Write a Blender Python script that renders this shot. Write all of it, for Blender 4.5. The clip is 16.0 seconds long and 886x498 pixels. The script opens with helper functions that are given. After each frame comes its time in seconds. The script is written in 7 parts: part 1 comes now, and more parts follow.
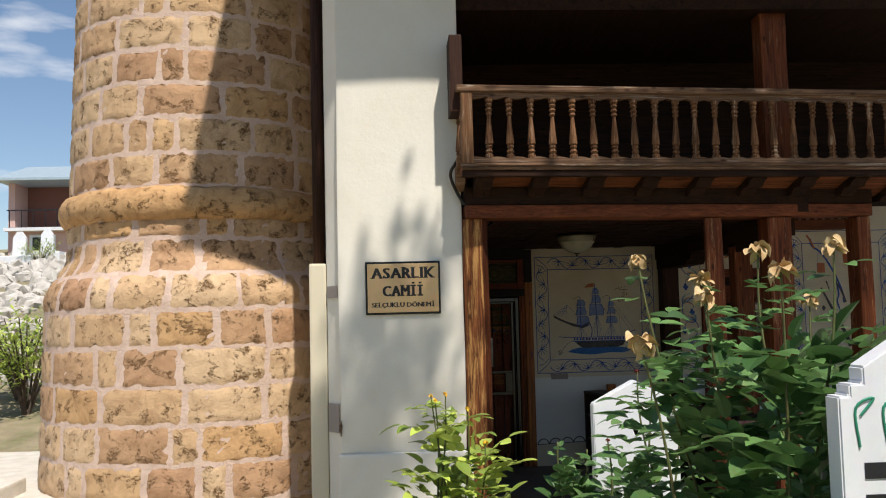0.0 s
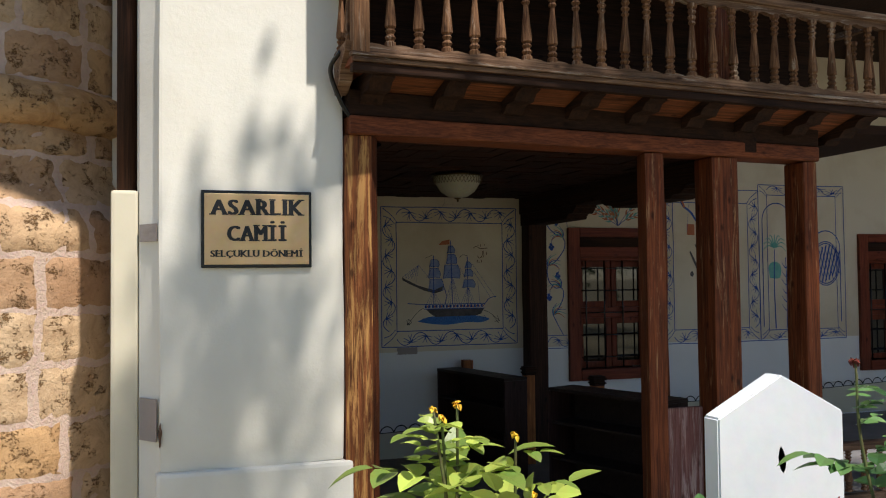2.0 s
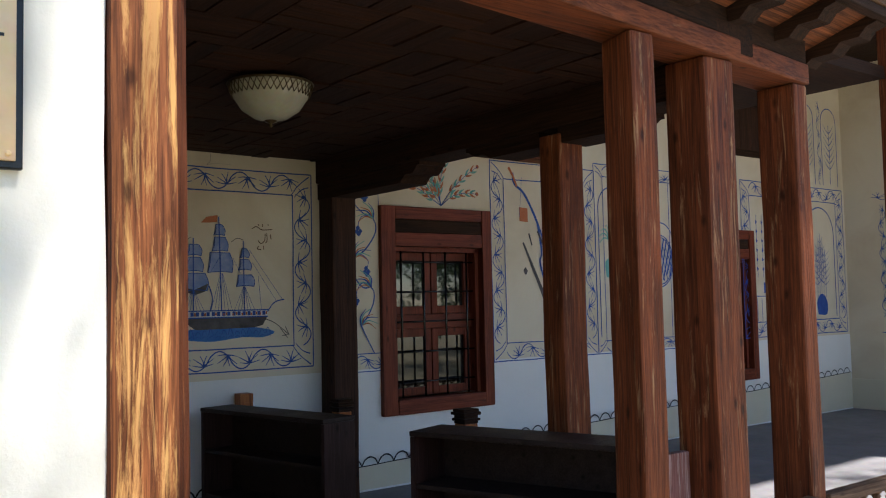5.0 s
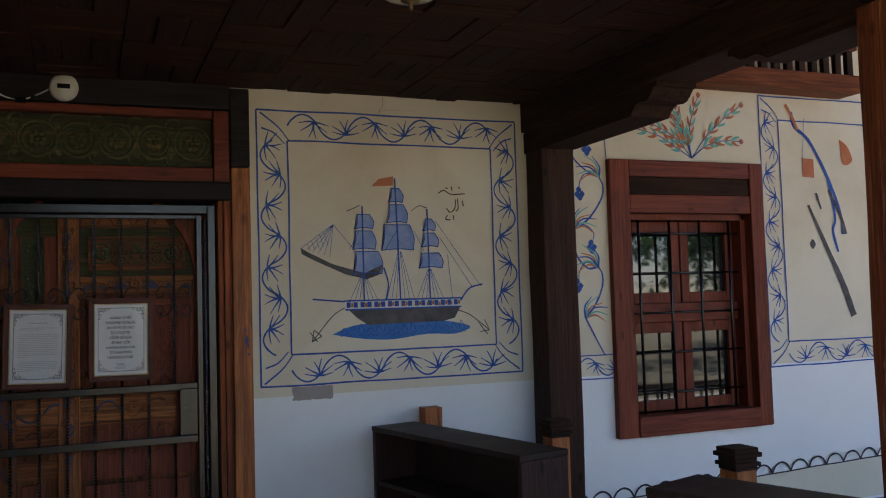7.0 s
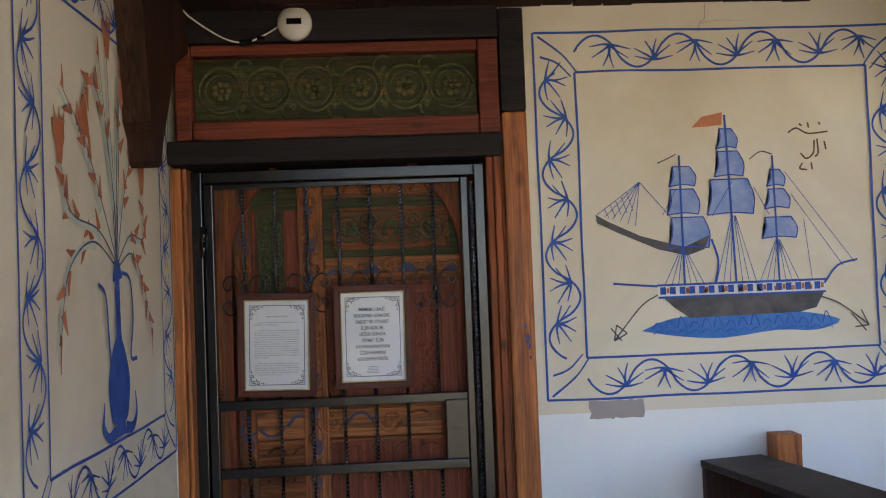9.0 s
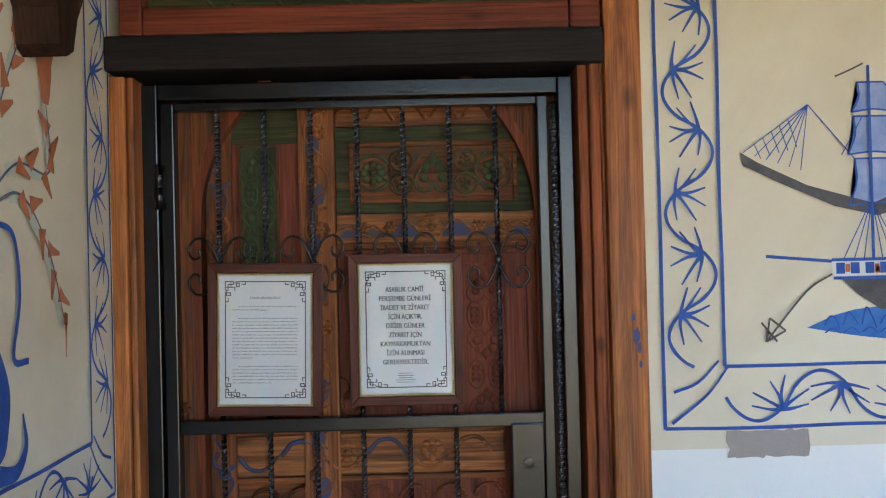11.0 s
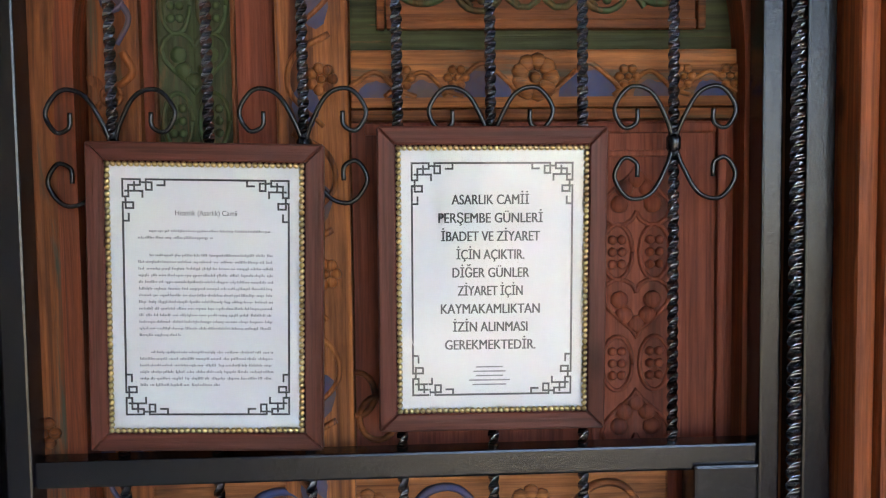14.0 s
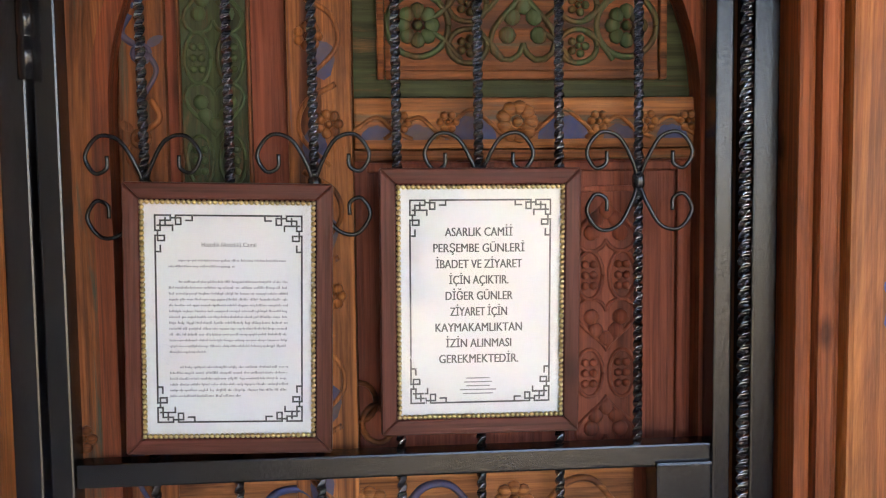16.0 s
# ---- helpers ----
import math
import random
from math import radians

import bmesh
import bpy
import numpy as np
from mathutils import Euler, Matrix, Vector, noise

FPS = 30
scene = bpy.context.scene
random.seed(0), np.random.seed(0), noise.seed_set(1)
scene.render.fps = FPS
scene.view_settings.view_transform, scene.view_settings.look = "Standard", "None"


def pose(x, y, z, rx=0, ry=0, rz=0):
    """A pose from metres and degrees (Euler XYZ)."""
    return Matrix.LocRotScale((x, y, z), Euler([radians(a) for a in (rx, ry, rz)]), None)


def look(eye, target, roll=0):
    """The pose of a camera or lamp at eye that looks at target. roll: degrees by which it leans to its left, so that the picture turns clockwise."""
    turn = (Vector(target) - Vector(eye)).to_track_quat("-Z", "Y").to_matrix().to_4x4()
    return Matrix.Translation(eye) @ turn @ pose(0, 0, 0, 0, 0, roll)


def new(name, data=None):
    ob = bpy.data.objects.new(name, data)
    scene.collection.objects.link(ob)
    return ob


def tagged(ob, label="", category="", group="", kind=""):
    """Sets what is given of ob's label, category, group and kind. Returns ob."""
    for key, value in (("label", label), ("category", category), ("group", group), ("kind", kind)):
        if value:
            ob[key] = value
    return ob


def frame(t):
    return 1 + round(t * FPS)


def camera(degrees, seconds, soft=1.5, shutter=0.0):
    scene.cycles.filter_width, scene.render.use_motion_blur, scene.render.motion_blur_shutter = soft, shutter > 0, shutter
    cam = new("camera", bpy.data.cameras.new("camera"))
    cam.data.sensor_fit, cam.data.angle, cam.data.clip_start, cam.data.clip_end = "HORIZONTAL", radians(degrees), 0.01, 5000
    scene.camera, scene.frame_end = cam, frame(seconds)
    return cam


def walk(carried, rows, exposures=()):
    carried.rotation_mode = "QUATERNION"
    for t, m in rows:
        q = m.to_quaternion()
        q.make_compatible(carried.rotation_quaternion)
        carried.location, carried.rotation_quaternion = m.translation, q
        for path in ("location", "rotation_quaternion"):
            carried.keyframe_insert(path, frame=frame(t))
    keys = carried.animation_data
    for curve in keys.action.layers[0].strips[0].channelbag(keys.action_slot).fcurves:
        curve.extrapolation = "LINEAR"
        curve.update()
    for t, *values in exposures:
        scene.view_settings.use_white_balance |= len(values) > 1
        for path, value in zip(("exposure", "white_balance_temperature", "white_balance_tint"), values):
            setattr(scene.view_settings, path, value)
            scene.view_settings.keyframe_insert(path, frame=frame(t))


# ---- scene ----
cam = camera(52.3, 16.0, 1.1)
PATH = [
    (0, (0.27, -1.241, 1.563), (0.392, 0.749, 1.71), -1.4),
    (0.5, (0.193, -0.785, 1.53), (0.444, 1.191, 1.706), -1.1),
    (1, (0.13, -0.298, 1.552), (0.516, 1.654, 1.755), -0.7),
    (1.5, (-0.052, 0.169, 1.543), (0.472, 2.096, 1.658), -0.7),
    (2, (-0.134, 0.606, 1.511), (0.497, 2.503, 1.58), -0.6),
    (2.5, (-0.204, 1.074, 1.496), (0.545, 2.927, 1.545), -0.4),
    (3, (-0.288, 1.557, 1.513), (0.686, 3.303, 1.579), 0.1),
    (3.5, (-0.246, 2.006, 1.457), (0.919, 3.632, 1.487), -0.3),
    (3.7, (-0.205, 2.131, 1.447), (0.961, 3.756, 1.494), -0.8),
    (5.8, (0.561, 3.514, 1.266), (1.799, 5.079, 1.413), -1.4),
    (6, (0.663, 3.595, 1.272), (1.802, 5.234, 1.409), -2.4),
    (6.2, (0.812, 3.709, 1.287), (1.823, 5.432, 1.379), -2.0),
    (6.5, (0.934, 3.86, 1.313), (1.792, 5.665, 1.394), -1.8),
    (7, (1.083, 4.169, 1.29), (1.826, 6.022, 1.405), -1.7),
    (7.5, (1.3, 4.398, 1.247), (1.864, 6.312, 1.388), -2.5),
    (8, (1.338, 4.706, 1.259), (1.563, 6.686, 1.44), -1.6),
    (8.5, (1.31, 4.966, 1.27), (1.415, 6.956, 1.437), -1.1),
    (9, (1.317, 5.143, 1.35), (1.42, 7.139, 1.417), -2.2),
    (9.5, (1.378, 5.312, 1.335), (1.42, 7.311, 1.355), -2.5),
    (9.7, (1.415, 5.413, 1.321), (1.377, 7.412, 1.377), -2.5),
    (11.8, (1.211, 6.417, 1.318), (1.282, 8.415, 1.325), -0.9),
    (12, (1.21, 6.479, 1.308), (1.245, 8.478, 1.306), -0.7),
    (12.5, (1.098, 6.707, 1.308), (1.161, 8.705, 1.235), -0.3),
    (13, (1.065, 6.891, 1.307), (1.203, 8.886, 1.244), -0.5),
    (13.5, (1.072, 6.978, 1.303), (1.223, 8.967, 1.153), -0.4),
    (14, (1.123, 7.12, 1.275), (1.23, 9.112, 1.138), -0.7),
    (14.5, (1.143, 7.208, 1.274), (1.232, 9.201, 1.137), -0.7),
    (15, (1.14, 7.19, 1.278), (1.265, 9.184, 1.189), -0.7),
    (15.5, (1.121, 7.088, 1.308), (1.26, 9.082, 1.237), -0.7),
    (16, (1.091, 6.986, 1.324), (1.255, 8.973, 1.175), -0.7),
]
EXPOSURES = [(0.0, 0.05, 6500, 11), (1.5, 0.13, 6400, 11), (2.5, 0.2, 6300, 12), (3.0, 0.4, 6300, 13), (3.7, 0.75, 6250, 15), (4.9, 1.15, 6050, 13), (5.8, 1.75, 5900, 12), (6.5, 1.78, 5750, 14), (7.0, 1.8, 5950, 17), (8.0, 2.25, 6150, 20), (9.0, 2.92, 6100, 20), (9.7, 3.05, 6100, 20), (12.0, 3.62, 5800, 10), (12.6, 3.75, 5850, 11), (13.2, 3.95, 6000, 14), (14.5, 4.0, 6150, 20), (15.5, 4.12, 6400, 22), (16.0, 4.15, 6450, 22)]
walk(cam, [(t, look(eye, target, roll)) for t, eye, target, roll in PATH], EXPOSURES)

# ---- light ----
SUN_DIR = Vector((0.19, -0.46, 0.866))          # towards the sun
world = bpy.data.worlds.new("sky")
scene.world = world
world.use_nodes = True
wn, wl = world.node_tree.nodes, world.node_tree.links
bg = wn["Background"]
sky = wn.new("ShaderNodeTexSky")
sky.sky_type, sky.sun_disc = "NISHITA", False
sky.sun_elevation = math.asin(SUN_DIR.z)
sky.ozone_density, sky.dust_density = 2.0, 0.1
sky.sun_rotation = math.atan2(SUN_DIR.x, SUN_DIR.y)
# a few fair-weather clouds low in the sky
tc, mp, nz, rmp, mx = (wn.new(k) for k in ("ShaderNodeTexCoord", "ShaderNodeMapping", "ShaderNodeTexNoise", "ShaderNodeValToRGB", "ShaderNodeMixRGB"))
mp.inputs["Scale"].default_value = (3, 3, 11)
nz.inputs["Scale"].default_value, nz.inputs["Detail"].default_value = 1.6, 8
rmp.color_ramp.elements[0].position, rmp.color_ramp.elements[1].position = 0.56, 0.70
mx.inputs[2].default_value = (7.5, 7.8, 8.2, 1)
wl.new(tc.outputs["Generated"], mp.inputs[0]); wl.new(mp.outputs[0], nz.inputs["Vector"])
wl.new(nz.outputs["Fac"], rmp.inputs[0]); wl.new(rmp.outputs[0], mx.inputs[0])
wl.new(sky.outputs[0], mx.inputs[1]); wl.new(mx.outputs[0], bg.inputs[0])
bg.inputs[1].default_value = 0.11
sun = new("sun", bpy.data.lights.new("sun", "SUN"))
sun.data.energy, sun.data.angle, sun.data.color = 5.4, radians(1.3), (1.0, 0.93, 0.83)
sun.matrix_world = look(tuple(SUN_DIR * 30), (0, 0, 0))


# ---- materials ----
def mat(name, rough=0.6, metal=0.0, spec=0.5):
    m = bpy.data.materials.new(name)
    m.use_nodes = True
    b = m.node_tree.nodes["Principled BSDF"]
    b.inputs["Roughness"].default_value, b.inputs["Metallic"].default_value = rough, metal
    b.inputs["Specular IOR Level"].default_value = spec
    return m, m.node_tree.nodes, m.node_tree.links, b


def ramp(nodes, stops):
    r = nodes.new("ShaderNodeValToRGB")
    while len(r.color_ramp.elements) < len(stops):
        r.color_ramp.elements.new(0.5)
    for e, (p, c) in zip(r.color_ramp.elements, stops):
        e.position, e.color = p, (*c, 1)
    return r


def noise_node(nodes, links, vec, scale, detail=6, rough=0.6, dist=0.0):
    n = nodes.new("ShaderNodeTexNoise")
    n.inputs["Scale"].default_value, n.inputs["Detail"].default_value = scale, detail
    n.inputs["Roughness"].default_value, n.inputs["Distortion"].default_value = rough, dist
    links.new(vec, n.inputs["Vector"])
    return n


def coords(nodes, links, scale=(1, 1, 1), shift=True):
    """Object coordinates, stretched, and shifted object by object."""
    t, m = nodes.new("ShaderNodeTexCoord"), nodes.new("ShaderNodeMapping")
    m.inputs["Scale"].default_value = scale
    links.new(t.outputs["Object"], m.inputs["Vector"])
    if shift:
        info, c = nodes.new("ShaderNodeObjectInfo"), nodes.new("ShaderNodeMath")
        c.operation = "MULTIPLY"
        c.inputs[1].default_value = 37.0
        links.new(info.outputs["Random"], c.inputs[0])
        links.new(c.outputs[0], m.inputs["Location"])
    return m.outputs[0]


def bump(nodes, links, b, height, strength, distance=0.01):
    n = nodes.new("ShaderNodeBump")
    n.inputs["Strength"].default_value, n.inputs["Distance"].default_value = strength, distance
    links.new(height, n.inputs["Height"])
    links.new(n.outputs[0], b.inputs["Normal"])


def mix(nodes, links, fac, a, c, kind="MIX"):
    n = nodes.new("ShaderNodeMixRGB")
    n.blend_type = kind
    for sock, v in zip(n.inputs, (fac, a, c)):
        if isinstance(v, (int, float)):
            sock.default_value = v
        elif isinstance(v, tuple):
            sock.default_value = (*v, 1)
        else:
            links.new(v, sock)
    return n.outputs[0]


def plaster(name, colour, stain, stain_amount=0.35, rough=0.85, lumps=0.25):
    m, n, l, b = mat(name, rough, 0, 0.25)
    v = coords(n, l, shift=False)
    big, fine = noise_node(n, l, v, 1.3, 5, 0.6, 0.6), noise_node(n, l, v, 42, 6, 0.7)
    r = ramp(n, [(0.42, (0, 0, 0)), (0.78, (stain_amount,) * 3)])
    l.new(big.outputs["Fac"], r.inputs[0])
    c = mix(n, l, r.outputs[0], colour, stain)
    c = mix(n, l, 0.10, c, fine.outputs["Color"], "SOFT_LIGHT")
    l.new(c, b.inputs["Base Color"])
    mid = noise_node(n, l, v, 9, 5, 0.65)
    s = n.new("ShaderNodeMath"); s.operation = "MULTIPLY_ADD"; s.inputs[1].default_value = 0.35
    l.new(fine.outputs["Fac"], s.inputs[0]); l.new(mid.outputs["Fac"], s.inputs[2])
    bump(n, l, b, s.outputs[0], lumps, 0.012)
    return m


def wood(name, light, dark, axis="z", rough=0.62, worn=None, worn_at=0.62, grain=1.0, spec=0.2, knots=0.16, soot=0.34):
    """Planed timber with the grain along an axis; worn: the bare colour that shows through old paint."""
    m, n, l, b = mat(name, rough, 0, spec)
    s = {"x": (1.6, 48, 48), "y": (48, 1.6, 48), "z": (48, 48, 1.6)}[axis]
    v = coords(n, l, s)
    g = noise_node(n, l, v, 1.0 * grain, 8, 0.68, 1.3)
    r = ramp(n, [(0.34, dark), (0.5, tuple((p + q) / 2 for p, q in zip(light, dark))), (0.66, light)])
    l.new(g.outputs["Fac"], r.inputs[0])
    c = r.outputs[0]
    fine = noise_node(n, l, coords(n, l, tuple(4.0 if k < 10 else 170.0 for k in s)), 1.0, 4, 0.6, 0.4)
    rf = ramp(n, [(0.36, (0.5, 0.46, 0.42)), (0.56, (1.05, 1.05, 1.05))])
    l.new(fine.outputs["Fac"], rf.inputs[0])
    c = mix(n, l, 0.7, c, rf.outputs[0], "MULTIPLY")
    v2 = coords(n, l, tuple(0.10 * k + 0.7 for k in s))
    blot = noise_node(n, l, v2, 2.2, 6, 0.65, 0.8)
    r2 = ramp(n, [(0.32, (soot, soot * 0.88, soot * 0.8)), (0.5, (0.8, 0.78, 0.76)), (0.66, (1.0, 1.0, 1.0))])
    l.new(blot.outputs["Fac"], r2.inputs[0])
    c = mix(n, l, 0.75, c, r2.outputs[0], "MULTIPLY")
    if worn:
        v3 = coords(n, l, tuple(0.22 * k + 0.5 for k in s))
        w = noise_node(n, l, v3, 2.5, 9, 0.74, 0.5)
        rw = ramp(n, [(worn_at - 0.05, (0, 0, 0)), (worn_at + 0.05, (1, 1, 1))])
        l.new(w.outputs["Fac"], rw.inputs[0])
        streak = mix(n, l, 0.55, worn, g.outputs["Color"], "MULTIPLY")
        c = mix(n, l, rw.outputs[0], c, mix(n, l, 0.5, worn, streak))
    vor = n.new("ShaderNodeTexVoronoi")
    vor.inputs["Scale"].default_value = 1.0
    l.new(coords(n, l, tuple(5.0 if k < 10 else 11.0 for k in s)), vor.inputs["Vector"])
    rk = ramp(n, [(knots * 0.35, (0.16, 0.12, 0.10)), (knots, (1, 1, 1))])
    l.new(vor.outputs["Distance"], rk.inputs[0])
    c = mix(n, l, 0.8, c, rk.outputs[0], "MULTIPLY")
    l.new(c, b.inputs["Base Color"])
    rr = n.new("ShaderNodeMapRange"); rr.inputs[3].default_value, rr.inputs[4].default_value = rough - 0.15, min(1, rough + 0.2)
    l.new(blot.outputs["Fac"], rr.inputs[0]); l.new(rr.outputs[0], b.inputs["Roughness"])
    bump(n, l, b, g.outputs["Fac"], 0.45, 0.006)
    return m


def mottled(name, a, c, scale=8, rough=0.6, metal=0.0, bumps=0.2, spec=0.4, dist=0.006):
    m, n, l, b = mat(name, rough, metal, spec)
    v = coords(n, l)
    g, f = noise_node(n, l, v, scale, 7, 0.65, 0.3), noise_node(n, l, v, scale * 7, 5, 0.7)
    r = ramp(n, [(0.32, c), (0.68, a)])
    l.new(g.outputs["Fac"], r.inputs[0])
    l.new(mix(n, l, 0.3, r.outputs[0], f.outputs["Color"], "SOFT_LIGHT"), b.inputs["Base Color"])
    bump(n, l, b, f.outputs["Fac"], bumps, dist)
    return m


def travertine(name):
    """Pitted ochre building stone, varied block by block."""
    m, n, l, b = mat(name, 0.9, 0, 0.2)
    v = coords(n, l)
    info = n.new("ShaderNodeObjectInfo")
    tone = ramp(n, [(0.0, (0.50, 0.30, 0.175)), (0.35, (0.61, 0.405, 0.23)), (0.7, (0.68, 0.49, 0.305)), (1.0, (0.60, 0.36, 0.165))])
    l.new(info.outputs["Random"], tone.inputs[0])
    blot = noise_node(n, l, v, 6, 7, 0.7, 0.8)
    rb = ramp(n, [(0.3, (0.62, 0.55, 0.5)), (0.55, (1, 1, 1)), (0.8, (1.12, 1.1, 1.08))])
    l.new(blot.outputs["Fac"], rb.inputs[0])
    c = mix(n, l, 0.85, tone.outputs[0], rb.outputs[0], "MULTIPLY")
    pits = noise_node(n, l, coords(n, l, (58, 58, 86)), 1.0, 7, 0.70, 1.1)
    where = noise_node(n, l, v, 11, 4, 0.55)
    add = n.new("ShaderNodeMath"); add.operation = "MULTIPLY_ADD"; add.inputs[1].default_value = 0.8
    l.new(where.outputs["Fac"], add.inputs[0]); l.new(pits.outputs["Fac"], add.inputs[2])
    rp = ramp(n, [(0.735, (0, 0, 0)), (0.80, (1, 1, 1))])
    l.new(add.outputs[0], rp.inputs[0])
    c = mix(n, l, rp.outputs[0], (0.25, 0.14, 0.062), c)
    l.new(c, b.inputs["Base Color"])
    fine = noise_node(n, l, v, 60, 6, 0.7)
    h = n.new("ShaderNodeMath"); h.operation = "MULTIPLY_ADD"; h.inputs[1].default_value = 0.25
    l.new(fine.outputs["Fac"], h.inputs[0]); l.new(rp.outputs[0], h.inputs[2])
    bump(n, l, b, h.outputs[0], 1.0, 0.034)
    return m


WHITEWASH = plaster("whitewash", (0.80, 0.77, 0.68), (0.66, 0.60, 0.48), 0.4)
MURAL_WALL = plaster("mural_plaster", (0.72, 0.64, 0.49), (0.50, 0.38, 0.23), 0.6, lumps=0.14)
LOW_WALL = plaster("lower_whitewash", (0.80, 0.79, 0.76), (0.66, 0.64, 0.58), 0.3, lumps=0.15)
DADO = plaster("dado_cream", (0.68, 0.62, 0.47), (0.55, 0.48, 0.36), 0.4, lumps=0.15)
SCAR = plaster("bare_render", (0.36, 0.31, 0.28), (0.24, 0.2, 0.18), 0.6, lumps=0.6)
STONE = travertine("travertine")
MORTAR = mottled("mortar", (0.74, 0.57, 0.47), (0.60, 0.44, 0.35), 9, 0.95, 0, 0.9, 0.2, 0.014)
RED_Z = wood("red_brown_post", (0.30, 0.085, 0.028), (0.10, 0.026, 0.010), "z", 0.6, (0.46, 0.25, 0.12), 0.61)
RED_X = wood("red_brown_beam", (0.30, 0.088, 0.030), (0.12, 0.034, 0.014), "x", 0.62, (0.34, 0.19, 0.10), 0.7)
RED_Y = wood("red_brown_joist", (0.20, 0.07, 0.03), (0.085, 0.03, 0.015), "y", 0.62)
# post sides: redder wood than the front, with their shade darkened into the colour
FLANK_Z = wood("red_shaded_post_side", (0.14, 0.038, 0.011), (0.045, 0.012, 0.004), "z", 0.65, (0.32, 0.15, 0.06), 0.66, 1.5)
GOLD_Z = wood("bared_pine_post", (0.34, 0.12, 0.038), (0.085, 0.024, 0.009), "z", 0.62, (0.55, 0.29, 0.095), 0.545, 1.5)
JAMB_Z = wood("stripped_door_post", (0.66, 0.235, 0.058), (0.30, 0.085, 0.022), "z", 0.5, (0.68, 0.33, 0.11), 0.70, 0.6, 0.3, 0.2, 0.12)
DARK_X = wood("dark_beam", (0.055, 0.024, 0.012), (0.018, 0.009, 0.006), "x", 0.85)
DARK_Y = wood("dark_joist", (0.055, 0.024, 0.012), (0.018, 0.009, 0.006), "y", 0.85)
DARK_Z = wood("dark_post", (0.075, 0.030, 0.016), (0.024, 0.011, 0.007), "z", 0.65)
BLACKWOOD_X = wood("black_painted_beam", (0.030, 0.022, 0.022), (0.012, 0.009, 0.009), "x", 0.6)
GREY_X = wood("weathered_rail", (0.32, 0.20, 0.125), (0.11, 0.055, 0.03), "x", 0.8, (0.46, 0.38, 0.31), 0.62)
GREY_Z = wood("weathered_baluster", (0.33, 0.175, 0.085), (0.10, 0.042, 0.02), "z", 0.75, (0.46, 0.34, 0.24), 0.62)
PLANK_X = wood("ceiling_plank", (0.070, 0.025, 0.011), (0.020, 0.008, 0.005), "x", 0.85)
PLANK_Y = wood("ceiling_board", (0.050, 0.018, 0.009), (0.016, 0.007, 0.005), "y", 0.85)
SASH_Z = wood("red_window_paint", (0.25, 0.058, 0.026), (0.16, 0.032, 0.016), "z", 0.5, (0.30, 0.11, 0.05), 0.74)
SASH_X = wood("red_window_rail", (0.25, 0.058, 0.026), (0.16, 0.032, 0.016), "x", 0.5)
SHELF = wood("walnut_shelf", (0.055, 0.036, 0.030), (0.028, 0.018, 0.016), "y", 0.5)
SHELF_END = wood("walnut_shelf_end", (0.060, 0.030, 0.026), (0.035, 0.017, 0.016), "z", 0.5)
ROOF_TILE = mottled("clay_tile", (0.42, 0.17, 0.09), (0.26, 0.10, 0.06), 9, 0.85)
EARTH = mottled("dry_ground", (0.34, 0.28, 0.19), (0.17, 0.165, 0.085), 2.2, 0.95, 0, 0.8, 0.2, 0.03)
PAVING = mottled("paving_stone", (0.64, 0.60, 0.53), (0.50, 0.46, 0.39), 5, 0.85, 0, 0.4)
DARKSTONE = mottled("dark_flagstone", (0.20, 0.18, 0.16), (0.12, 0.105, 0.09), 4, 0.8, 0, 0.4)
CARPET = mottled("porch_floor", (0.24, 0.23, 0.235), (0.17, 0.165, 0.17), 3, 0.8, 0, 0.3)
IRON = mottled("black_gloss_iron", (0.010, 0.010, 0.012), (0.005, 0.005, 0.006), 20, 0.16, 0.0, 0.10, 0.42)
BARS = mottled("twisted_gloss_iron", (0.42, 0.44, 0.48), (0.16, 0.165, 0.18), 20, 0.08, 1.0, 0.1, 0.6)
MARBLE = mottled("white_marble", (0.80, 0.81, 0.83), (0.66, 0.68, 0.71), 3, 0.45, 0, 0.08)


# ---- building helpers ----
def link(name, bm, material, parent=None, smooth=False):
    me = bpy.data.meshes.new(name)
    bm.normal_update()
    bm.to_mesh(me)
    bm.free()
    if smooth:
        me.shade_smooth()
    me.materials.append(material)
    ob = new(name, me)
    ob.parent = parent
    return ob


def part(name, bm, material, parent, label="", smooth=False):
    ob = link(name, bm, material, parent, smooth)
    return tagged(ob, label) if label else ob


def setting(name, bm, material, label="", category="", smooth=False):
    return tagged(link(name, bm, material, None, smooth), label, category, kind="structure")


def thing(name, label, category, m=None, group="", kind=""):
    ob = new(name)
    ob.empty_display_size = 0.1
    if m is not None:
        ob.matrix_basis = m
    return tagged(ob, label, category, group, kind)


def B():
    return bmesh.new()


def box(bm, x0, x1, y0, y1, z0, z1, bevel=0.0, m=None):
    vs = bmesh.ops.create_cube(bm, size=1.0, matrix=Matrix.LocRotScale(((x0 + x1) / 2, (y0 + y1) / 2, (z0 + z1) / 2), None, (x1 - x0, y1 - y0, z1 - z0)))["verts"]
    if bevel:
        es = list({e for v in vs for e in v.link_edges})
        vs = bmesh.ops.bevel(bm, geom=es, offset=bevel, segments=2, affect="EDGES", profile=0.6)["verts"]
        vs = list({v for v in vs})
    if m is not None:
        bmesh.ops.transform(bm, matrix=m, verts=[v for v in vs if v.is_valid])
    return vs


def boxes(*dims, bevel=0.0):
    bm = B()
    for d in dims:
        box(bm, *d, bevel=bevel)
    return bm


